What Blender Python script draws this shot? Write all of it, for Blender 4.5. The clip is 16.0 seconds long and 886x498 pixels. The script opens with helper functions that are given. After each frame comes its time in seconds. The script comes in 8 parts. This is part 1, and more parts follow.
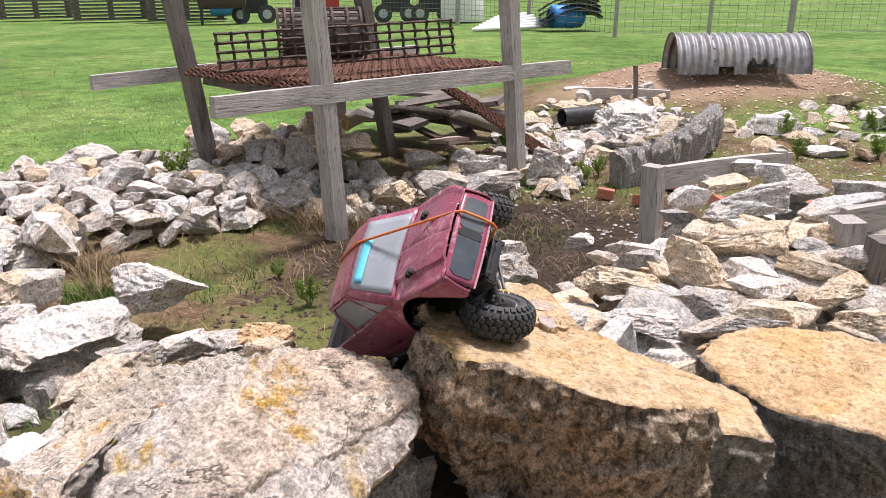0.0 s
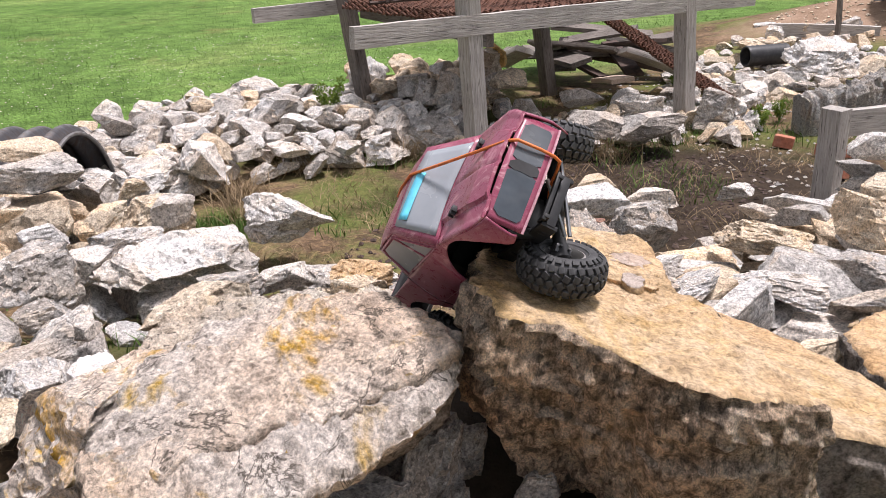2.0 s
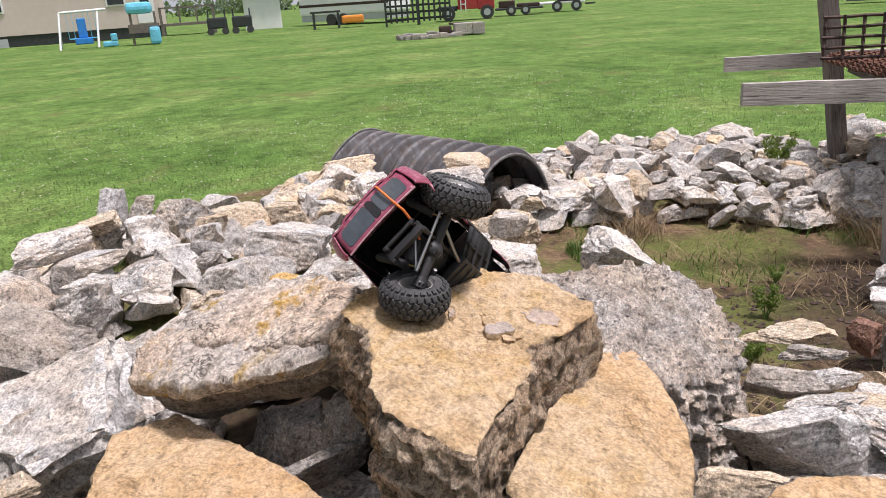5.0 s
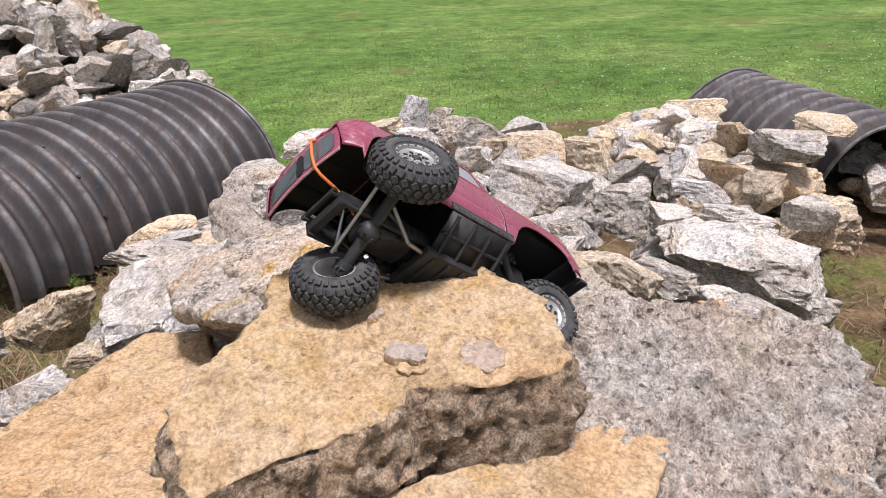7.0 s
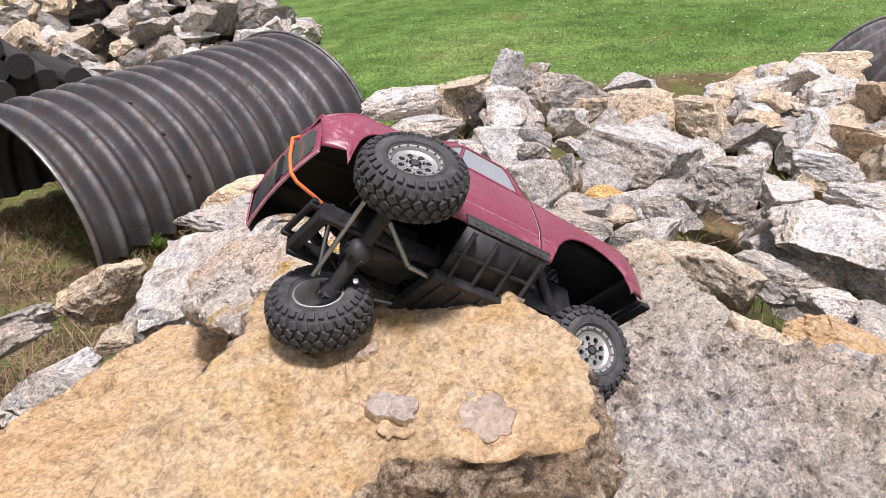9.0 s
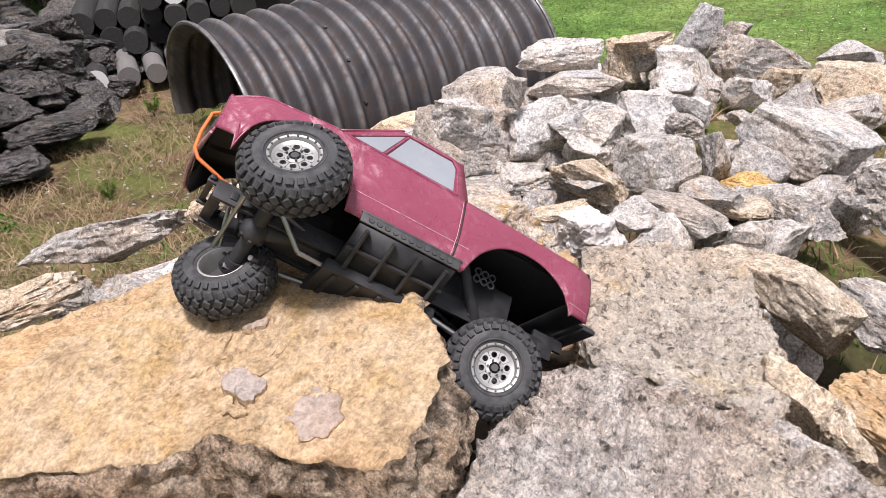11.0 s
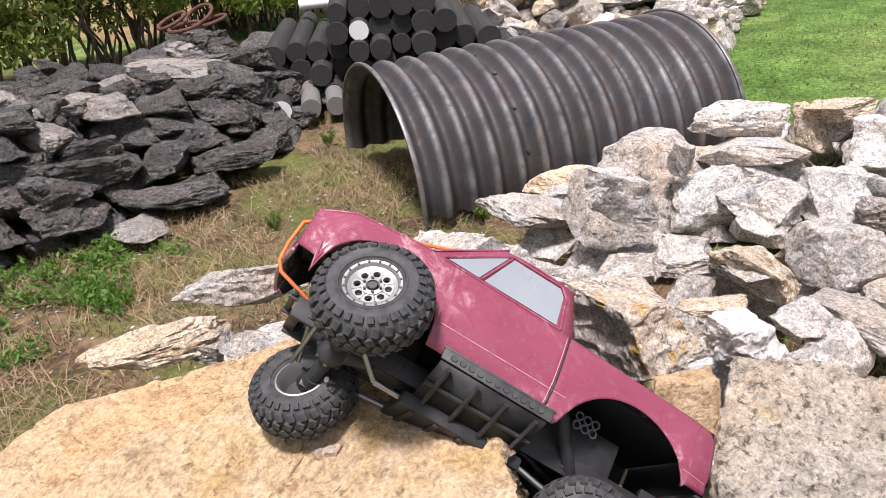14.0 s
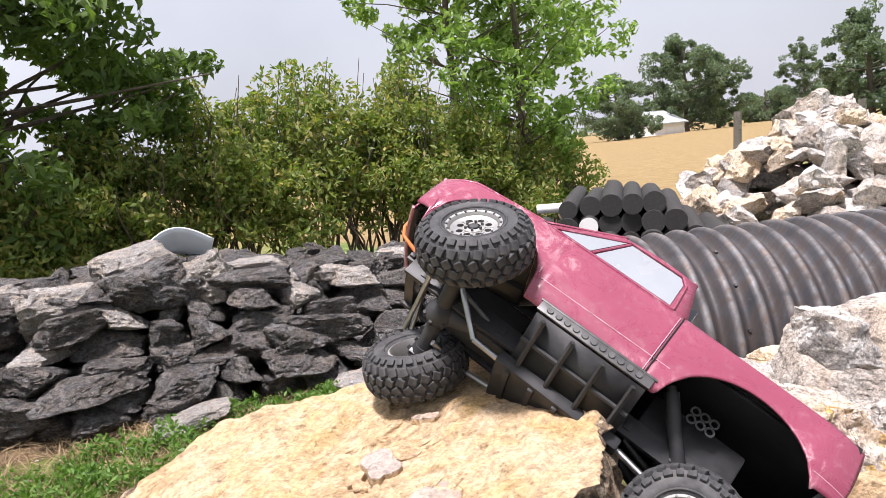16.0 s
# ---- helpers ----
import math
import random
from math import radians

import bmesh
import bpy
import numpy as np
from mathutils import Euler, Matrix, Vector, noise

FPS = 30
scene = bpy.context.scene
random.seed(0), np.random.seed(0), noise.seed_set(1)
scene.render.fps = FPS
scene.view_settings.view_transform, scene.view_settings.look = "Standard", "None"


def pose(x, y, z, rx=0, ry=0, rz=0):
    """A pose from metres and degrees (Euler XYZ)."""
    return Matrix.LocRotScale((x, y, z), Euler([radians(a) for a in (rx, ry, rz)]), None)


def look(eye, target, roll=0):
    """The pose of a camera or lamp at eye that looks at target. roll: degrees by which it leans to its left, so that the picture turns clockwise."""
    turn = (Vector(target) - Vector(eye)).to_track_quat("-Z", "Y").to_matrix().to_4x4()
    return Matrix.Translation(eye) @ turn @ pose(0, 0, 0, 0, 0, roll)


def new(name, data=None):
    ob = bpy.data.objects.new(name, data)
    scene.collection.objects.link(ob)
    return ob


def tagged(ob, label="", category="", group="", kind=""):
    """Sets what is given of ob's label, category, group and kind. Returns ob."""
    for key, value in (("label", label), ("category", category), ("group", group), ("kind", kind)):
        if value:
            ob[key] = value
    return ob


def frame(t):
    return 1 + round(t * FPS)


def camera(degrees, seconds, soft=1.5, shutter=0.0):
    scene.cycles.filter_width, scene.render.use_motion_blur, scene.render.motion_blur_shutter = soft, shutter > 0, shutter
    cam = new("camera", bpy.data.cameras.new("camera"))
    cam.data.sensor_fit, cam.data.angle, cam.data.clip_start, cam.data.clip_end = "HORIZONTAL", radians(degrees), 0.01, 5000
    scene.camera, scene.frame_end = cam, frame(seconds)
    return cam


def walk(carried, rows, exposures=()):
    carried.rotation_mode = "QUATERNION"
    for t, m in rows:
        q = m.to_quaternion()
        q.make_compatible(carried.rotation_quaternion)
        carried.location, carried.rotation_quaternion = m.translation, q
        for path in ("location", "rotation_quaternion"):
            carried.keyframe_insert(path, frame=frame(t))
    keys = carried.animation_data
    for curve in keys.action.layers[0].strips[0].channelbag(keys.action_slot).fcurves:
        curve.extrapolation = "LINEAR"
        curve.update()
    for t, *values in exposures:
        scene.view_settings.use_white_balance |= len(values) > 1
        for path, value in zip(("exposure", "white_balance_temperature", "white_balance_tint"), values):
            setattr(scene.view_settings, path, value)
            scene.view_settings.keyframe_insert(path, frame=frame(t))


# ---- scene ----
cam = camera(59.36, 16.0, soft=0.6)
PATH = [
    (0, (0.0000, 0.0000, 1.2000), (-0.0000, 1.8894, 0.5441), -0.37),
    (0.5, (0.0461, -0.0121, 1.1818), (-0.0143, 1.8638, 0.4910), -0.69),
    (1, (0.0834, 0.0530, 1.1521), (-0.0710, 1.9077, 0.4198), -1.23),
    (1.5, (0.0933, 0.1714, 1.1274), (-0.1919, 1.9962, 0.3603), -1.75),
    (2, (0.1521, 0.1752, 1.1293), (-0.2875, 1.9638, 0.3499), -2.17),
    (2.5, (0.3456, 0.0644, 1.1495), (-0.2597, 1.8094, 0.3822), -2.58),
    (3, (0.5047, 0.0435, 1.1541), (-0.2773, 1.7296, 0.4155), -2.98),
    (3.5, (0.5998, 0.1397, 1.1246), (-0.3878, 1.7329, 0.4271), -3.51),
    (4, (0.6862, 0.2383, 1.1413), (-0.5013, 1.7043, 0.4774), -3.92),
    (4.5, (0.8713, 0.3676, 1.1444), (-0.5455, 1.6341, 0.5210), -4.65),
    (5, (1.0937, 0.5172, 1.1689), (-0.5194, 1.5222, 0.5462), -4.01),
    (5.2, (1.1034, 0.5905, 1.1593), (-0.5489, 1.5102, 0.5081), -3.29),
    (7.3, (0.9375, 1.3238, 1.1235), (-0.9062, 1.1553, 0.3668), -3.13),
    (7.5, (0.8744, 1.3486, 1.1236), (-0.9610, 1.1379, 0.3574), -3.57),
    (8, (0.7986, 1.3748, 1.1304), (-1.0172, 1.0903, 0.3416), -4.22),
    (8.5, (0.7743, 1.3682, 1.1240), (-1.0209, 1.0441, 0.3041), -4.27),
    (8.7, (0.7747, 1.3671, 1.1190), (-1.0113, 1.0307, 0.2841), -4.32),
    (10.8, (0.6259, 1.6598, 1.1538), (-0.8877, 0.8012, 0.1680), -4.75),
    (11, (0.5978, 1.7101, 1.1539), (-0.8769, 0.7730, 0.1807), -4.69),
    (11.5, (0.5828, 1.7358, 1.1488), (-0.8353, 0.6805, 0.2132), -5.38),
    (12, (0.5839, 1.7458, 1.1577), (-0.8130, 0.6354, 0.2547), -6.29),
    (12.5, (0.5830, 1.7670, 1.1592), (-0.7988, 0.6258, 0.2713), -6.75),
    (13, (0.5826, 1.8167, 1.1933), (-0.7737, 0.6466, 0.3036), -6.54),
    (13.5, (0.5486, 1.8004, 1.2123), (-0.7590, 0.5774, 0.3210), -6.10),
    (14, (0.4387, 1.6993, 1.2042), (-0.7984, 0.3992, 0.3216), -6.01),
    (14.5, (0.3969, 1.7366, 1.1680), (-0.7420, 0.3209, 0.3320), -6.03),
    (15, (0.3906, 1.7741, 1.0439), (-0.6502, 0.2128, 0.3518), -6.12),
    (15.5, (0.4250, 1.7886, 0.9515), (-0.5513, 0.0962, 0.5242), -5.36),
    (16, (0.4234, 1.8440, 0.9452), (-0.4833, 0.0798, 0.6894), -5.98),
]
walk(cam, [(t, look(eye, target, roll)) for t, eye, target, roll in PATH], exposures=[(0.0, 0.76), (5.0, 0.46), (7.5, 0.45), (11.0, 0.60), (14.0, 0.72), (16.0, 1.10)])

# ---- world and light: bright overcast ----
world = bpy.data.worlds.new("overcast_sky")
scene.world = world
world.use_nodes = True
SUN_EL, SUN_AZ = 74.0, 55.0
_n = world.node_tree.nodes
sky = _n.new("ShaderNodeTexSky")
sky.sky_type = "NISHITA"
sky.sun_disc = False
sky.sun_elevation = radians(SUN_EL)
sky.sun_rotation = radians(SUN_AZ)
sky.air_density, sky.dust_density, sky.ozone_density = 1.0, 6.0, 1.0
cloud = _n.new("ShaderNodeTexNoise")
cloud.inputs["Scale"].default_value = 1.6
cloud.inputs["Detail"].default_value = 5.0
veil = _n.new("ShaderNodeMixRGB")
veil.inputs[2].default_value = (7.7, 7.75, 8.8, 1)
vr = _n.new("ShaderNodeMapRange")
vr.inputs["From Min"].default_value, vr.inputs["From Max"].default_value = 0.35, 0.7
vr.inputs["To Min"].default_value, vr.inputs["To Max"].default_value = 0.62, 0.95
wl = world.node_tree.links
sky_dir = _n.new("ShaderNodeTexCoord")
split = _n.new("ShaderNodeSeparateXYZ")
wl.new(sky_dir.outputs["Generated"], split.inputs[0])
grad = _n.new("ShaderNodeMapRange")
grad.inputs["From Min"].default_value, grad.inputs["From Max"].default_value = 0.0, 1.0
grad.inputs["To Min"].default_value, grad.inputs["To Max"].default_value = 1.0, 1.2
wl.new(split.outputs["Z"], grad.inputs["Value"])
dome = _n.new("ShaderNodeMixRGB")
dome.blend_type = "MULTIPLY"
dome.inputs[0].default_value = 1.0
wl.new(grad.outputs["Result"], dome.inputs[2])
wl.new(veil.outputs[0], dome.inputs[1])
wl.new(cloud.outputs["Fac"], vr.inputs["Value"])
wl.new(vr.outputs["Result"], veil.inputs[0])
wl.new(sky.outputs[0], veil.inputs[1])
wl.new(dome.outputs[0], _n["Background"].inputs[0])
_n["Background"].inputs[1].default_value = 0.058
sun_data = bpy.data.lights.new("sun", "SUN")
sun_data.energy, sun_data.angle, sun_data.color = 3.75, radians(9), (1.0, 0.93, 0.975)
sun = new("sun", sun_data)
_az, _el = radians(SUN_AZ), radians(SUN_EL)
sun.matrix_world = look((0, 0, 30), (-math.sin(_az) * math.cos(_el) * 30, -math.cos(_az) * math.cos(_el) * 30, 30 - math.sin(_el) * 30))

# ---- materials ----
def mat(name, rough=0.6, metal=0.0, spec=0.5):
    m = bpy.data.materials.new(name)
    m.use_nodes = True
    b = m.node_tree.nodes["Principled BSDF"]
    b.inputs["Roughness"].default_value = rough
    b.inputs["Metallic"].default_value = metal
    b.inputs["Specular IOR Level"].default_value = spec
    return m, m.node_tree, b


def N(nt, kind, **inp):
    n = nt.nodes.new(kind)
    for k, v in inp.items():
        n.inputs[k.replace("_", " ")].default_value = v
    return n


def coords(nt, scale=1.0, obj=True):
    c = nt.nodes.new("ShaderNodeTexCoord")
    return c.outputs["Object" if obj else "Generated"]


def noise_tex(nt, vec, scale, detail=6.0, rough=0.6, dist=0.0):
    n = N(nt, "ShaderNodeTexNoise", Scale=scale, Detail=detail, Roughness=rough, Distortion=dist)
    nt.links.new(vec, n.inputs["Vector"])
    return n.outputs["Fac"]


def ramp(nt, fac, stops):
    r = nt.nodes.new("ShaderNodeValToRGB")
    el = r.color_ramp.elements
    while len(el) < len(stops):
        el.new(0.5)
    for e, (p, c) in zip(el, stops):
        e.position, e.color = p, (*c, 1) if len(c) == 3 else c
    nt.links.new(fac, r.inputs["Fac"])
    return r.outputs["Color"]


def mix(nt, fac, a, b, mode="MIX"):
    n = nt.nodes.new("ShaderNodeMixRGB")
    n.blend_type = mode
    for sock, v in zip(n.inputs, (fac, a, b)):
        if isinstance(v, bpy.types.NodeSocket):
            nt.links.new(v, sock)
        elif isinstance(v, (int, float)):
            sock.default_value = v
        else:
            sock.default_value = (*v, 1)
    return n.outputs[0]


def bump(nt, bsdf, height, strength=0.5, dist=0.01):
    b = N(nt, "ShaderNodeBump", Strength=strength, Distance=dist)
    nt.links.new(height, b.inputs["Height"])
    if bsdf.inputs["Normal"].is_linked:
        nt.links.new(bsdf.inputs["Normal"].links[0].from_socket, b.inputs["Normal"])
    nt.links.new(b.outputs["Normal"], bsdf.inputs["Normal"])


def world_pos(nt):
    return nt.nodes.new("ShaderNodeNewGeometry").outputs["Position"]


def rock_mat(name, light, mid, dark, stain=(0.45, 0.27, 0.09), stain_amt=0.3, scale=1.0, spread=0.5, pits=0.5, bumpy=1.0, flake=0.6, crack=0.5, grain=0.43, streak=(1.0, 1.0, 1.35), stain_scale=5.0, pit_at=0.33, sharp=0.0, stain_at=0.54):
    """Weathered stone: streaky mottled body, mineral stains, dark pits, flaked layers, hair cracks, faint grain."""
    m, nt, b = mat(name, 0.88, 0, 0.2)
    p = world_pos(nt)
    info = nt.nodes.new("ShaderNodeObjectInfo")
    geo = nt.nodes.new("ShaderNodeNewGeometry")
    add = nt.nodes.new("ShaderNodeMath")
    add.operation = "ADD"
    nt.links.new(info.outputs["Random"], add.inputs[0])
    nt.links.new(geo.outputs["Random Per Island"], add.inputs[1])
    rnd = nt.nodes.new("ShaderNodeMath")
    rnd.operation = "FRACT"
    nt.links.new(add.outputs[0], rnd.inputs[0])
    # every stone lies its own way, so its bedding runs its own way
    turn = nt.nodes.new("ShaderNodeVectorRotate")
    turn.rotation_type = "EULER_XYZ"
    nt.links.new(p, turn.inputs["Vector"])
    way = nt.nodes.new("ShaderNodeVectorMath")
    way.operation = "MULTIPLY"
    nt.links.new(rnd.outputs[0], way.inputs[0])
    way.inputs[1].default_value = (5.0, 3.0, 9.0)
    nt.links.new(way.outputs[0], turn.inputs["Rotation"])
    shift = nt.nodes.new("ShaderNodeVectorMath")
    shift.operation = "MULTIPLY_ADD"
    nt.links.new(rnd.outputs[0], shift.inputs[0])
    shift.inputs[1].default_value = (37, 11, 23)
    nt.links.new(turn.outputs[0], shift.inputs[2])
    v = shift.outputs[0]
    bed = nt.nodes.new("ShaderNodeVectorMath")
    bed.operation = "MULTIPLY"
    nt.links.new(v, bed.inputs[0])
    bed.inputs[1].default_value = streak
    w = bed.outputs[0]
    big = noise_tex(nt, v, 5 * scale, 5, 0.6, 0.6)
    med = noise_tex(nt, w, 20 * scale, 8, 0.66, 0.3)
    fine = noise_tex(nt, v, 190 * scale, 4, 0.7)
    col = ramp(nt, big, [(0.36, mid), (0.5, tuple((x + y) / 2 for x, y in zip(mid, light))), (0.62, light)])
    col2 = ramp(nt, med, [(0.33 + sharp, dark), (0.43 + sharp * 0.7, mid), (0.56 - sharp * 0.2, light)])
    col = mix(nt, 0.6 + sharp * 3, col, col2)
    st = noise_tex(nt, v, stain_scale * scale, 7, 0.68, 0.9)
    stf = ramp(nt, st, [(stain_at, (0, 0, 0)), (stain_at + 0.12, (stain_amt,) * 3)])
    col = mix(nt, stf, col, stain)
    # broad warm and bleached patches
    warm = noise_tex(nt, v, 2.6 * scale, 4, 0.55, 0.6)
    col = mix(nt, 0.8, col, ramp(nt, warm, [(0.42, (0.97, 0.99, 1.03)), (0.64, (1.06, 0.94, 0.83))]), "MULTIPLY")
    # dark pits along the bedding
    pf = noise_tex(nt, w, 52 * scale, 6, 0.7, 0.15)
    pit = ramp(nt, pf, [(pit_at, (pits,) * 3), (pit_at + 0.08, (0, 0, 0))])
    col = mix(nt, pit, col, tuple(c * 0.4 for c in dark))
    gr = ramp(nt, fine, [(0.36, (1 - grain,) * 3), (0.62, (1 + grain * 0.5,) * 3)])
    col = mix(nt, 1.0, col, gr, "MULTIPLY")
    speck = noise_tex(nt, v, 75 * scale, 6, 0.8, 0.3)
    col = mix(nt, 1.0, col, ramp(nt, speck, [(0.38, (1 - 1.1 * grain,) * 3), (0.47, (1.0,) * 3), (0.60, (1 + grain * 0.6,) * 3)]), "MULTIPLY")
    # wandering hair cracks: where a noise crosses its middle value
    vein = noise_tex(nt, w, 4.5 * scale, 6, 0.62, 1.0)
    ck = ramp(nt, vein, [(0.488, (0, 0, 0)), (0.497, (crack,) * 3), (0.503, (crack,) * 3), (0.512, (0, 0, 0))])
    ckm = mix(nt, 1.0, ck, ramp(nt, st, [(0.44, (1, 1, 1)), (0.52, (0, 0, 0))]), "MULTIPLY")
    col = mix(nt, ckm, col, tuple(c * 0.4 for c in dark))
    hue = nt.nodes.new("ShaderNodeHueSaturation")
    mr = N(nt, "ShaderNodeMapRange", To_Min=1 - spread * 0.5, To_Max=1 + spread * 0.35)
    nt.links.new(rnd.outputs[0], mr.inputs["Value"])
    nt.links.new(mr.outputs["Result"], hue.inputs["Value"])
    nt.links.new(col, hue.inputs["Color"])
    nt.links.new(hue.outputs["Color"], b.inputs["Base Color"])
    # layered flakes: a stepped height
    fl = noise_tex(nt, w, 9 * scale, 5, 0.6, 1.2)
    stp = nt.nodes.new("ShaderNodeValToRGB")
    stp.color_ramp.interpolation = "CONSTANT"
    el = stp.color_ramp.elements
    lv = [0.0, 0.40, 0.47, 0.52, 0.57, 0.63]
    while len(el) < len(lv):
        el.new(0.5)
    for i, (e, q) in enumerate(zip(el, lv)):
        e.position, e.color = q, (i / 5, i / 5, i / 5, 1)
    nt.links.new(fl, stp.inputs["Fac"])
    bump(nt, b, big, 0.6 * bumpy, 0.04)
    bump(nt, b, med, 0.9 * bumpy, 0.020)
    bump(nt, b, stp.outputs["Color"], flake, 0.010)
    bump(nt, b, pf, 0.9 * bumpy, 0.008)
    bump(nt, b, speck, 0.8 * bumpy, 0.004)
    bump(nt, b, fine, 0.6, 0.002)
    return m


M_WHITE = rock_mat("pale_limestone", (0.79, 0.755, 0.705), (0.54, 0.51, 0.47), (0.11, 0.123, 0.115), stain=(0.62, 0.50, 0.38), stain_amt=0.25, pits=0.6)
M_GREY = rock_mat("grey_limestone", (0.62, 0.58, 0.525), (0.38, 0.35, 0.315), (0.07, 0.08, 0.074), stain=(0.46, 0.36, 0.25), stain_amt=0.35, pits=0.6)
M_TAN = rock_mat("tan_limestone", (0.78, 0.665, 0.51), (0.55, 0.445, 0.325), (0.14, 0.11, 0.08), stain=(0.60, 0.42, 0.22), stain_amt=0.45, pits=0.55)
M_YEL = rock_mat("yellow_sandstone", (0.60, 0.445, 0.285), (0.475, 0.33, 0.18), (0.27, 0.18, 0.10), stain=(0.50, 0.31, 0.10), stain_amt=0.55, pits=0.65, bumpy=0.8, spread=0.1, flake=0.5, crack=0.5, grain=0.30, scale=1.0, streak=(1.0, 1.3, 1.0), pit_at=0.33)
# broken brown face; pale specks and near-black also paint its highlights and shade
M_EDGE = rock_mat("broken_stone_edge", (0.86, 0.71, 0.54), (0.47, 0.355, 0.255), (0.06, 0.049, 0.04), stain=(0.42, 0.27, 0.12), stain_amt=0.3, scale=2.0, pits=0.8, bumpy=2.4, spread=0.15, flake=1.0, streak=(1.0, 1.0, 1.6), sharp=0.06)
M_CHIP = rock_mat("grey_tan_chip", (0.47, 0.39, 0.33), (0.39, 0.32, 0.265), (0.26, 0.235, 0.185), stain_amt=0.2, pits=0.4, bumpy=0.7, spread=0.1, grain=0.2)
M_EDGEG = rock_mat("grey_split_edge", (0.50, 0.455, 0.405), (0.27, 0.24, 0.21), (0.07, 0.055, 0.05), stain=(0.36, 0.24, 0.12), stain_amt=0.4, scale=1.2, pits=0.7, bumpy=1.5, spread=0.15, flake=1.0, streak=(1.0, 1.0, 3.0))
M_LICHEN = rock_mat("lichen_limestone", (0.82, 0.725, 0.625), (0.60, 0.51, 0.425), (0.26, 0.21, 0.165), stain=(0.58, 0.36, 0.05), stain_amt=0.95, pits=0.6, pit_at=0.33, bumpy=1.3, spread=0.2, flake=0.9, grain=0.38, streak=(1.0, 1.5, 1.0), stain_scale=6.5, stain_at=0.53, crack=0.9)
M_GRAN = rock_mat("rough_conglomerate", (0.88, 0.80, 0.715), (0.63, 0.555, 0.485), (0.15, 0.125, 0.105), stain=(0.58, 0.49, 0.33), stain_amt=0.35, scale=1.25, pits=0.8, pit_at=0.36, bumpy=1.8, spread=0.15, flake=1.0, grain=0.42, sharp=0.02, streak=(1.0, 1.0, 1.0))
M_BLOCK = rock_mat("warm_old_concrete", (0.76, 0.67, 0.55), (0.56, 0.48, 0.385), (0.17, 0.14, 0.11), stain=(0.72, 0.52, 0.24), stain_amt=0.5, scale=1.1, pits=0.8, pit_at=0.37, bumpy=1.4, spread=0.1, flake=0.7, grain=0.3, streak=(1.0, 1.0, 1.0))
M_CHALK = rock_mat("bleached_limestone", (0.92, 0.90, 0.88), (0.84, 0.815, 0.79), (0.42, 0.39, 0.36), stain=(0.78, 0.68, 0.55), stain_amt=0.2, pits=0.5, pit_at=0.32, bumpy=0.9, spread=0.1, grain=0.15, streak=(1.0, 1.0, 1.0))
M_ORANGE = rock_mat("ochre_stone", (0.82, 0.56, 0.24), (0.62, 0.38, 0.14), (0.24, 0.15, 0.07), stain_amt=0.5)
M_ASPH = rock_mat("broken_asphalt", (0.30, 0.285, 0.27), (0.085, 0.082, 0.078), (0.018, 0.018, 0.018), stain=(0.22, 0.20, 0.17), stain_amt=0.35, scale=2.4, pits=0.85, bumpy=2.0, spread=0.8, grain=0.6, streak=(1.0, 1.0, 1.0))
M_KERB = rock_mat("pebbly_concrete", (0.86, 0.82, 0.76), (0.60, 0.565, 0.52), (0.20, 0.185, 0.17), stain_amt=0.1, scale=4.5, pits=0.9, bumpy=1.6, grain=0.3, pit_at=0.38, sharp=0.05, streak=(1.0, 1.0, 1.0))
M_RED = rock_mat("red_brown_stone", (0.40, 0.24, 0.18), (0.27, 0.15, 0.11), (0.09, 0.055, 0.045), stain_amt=0.3)
M_CONC = rock_mat("old_concrete", (0.56, 0.53, 0.485), (0.34, 0.32, 0.295), (0.12, 0.113, 0.105), stain_amt=0.15, scale=2.2, pits=0.85, bumpy=1.5, grain=0.5, streak=(1.0, 1.0, 1.0))


def plain(name, color, rough=0.5, metal=0.0, var=0.25, scale=60, spec=0.5, grime=(0.12, 0.1, 0.08), grime_amt=0.25, bumps=0.2, coat=0.0):
    m, nt, b = mat(name, rough, metal, spec)
    v = coords(nt)
    f = noise_tex(nt, v, scale, 5, 0.6)
    g = noise_tex(nt, v, scale * 0.22, 5, 0.65, 0.5)
    lo = tuple(c * (1 - var) for c in color)
    hi = tuple(min(1, c * (1 + var)) for c in color)
    col = ramp(nt, f, [(0.3, lo), (0.7, hi)])
    gf = ramp(nt, g, [(0.5, (0, 0, 0)), (0.75, (grime_amt,) * 3)])
    col = mix(nt, gf, col, grime)
    nt.links.new(col, b.inputs["Base Color"])
    rr = ramp(nt, g, [(0.3, (max(0, rough - 0.12),) * 3), (0.7, (min(1, rough + 0.2),) * 3)])
    nt.links.new(rr, b.inputs["Roughness"])
    b.inputs["Coat Weight"].default_value = coat
    if bumps:
        bump(nt, b, f, bumps, 0.002)
    return m


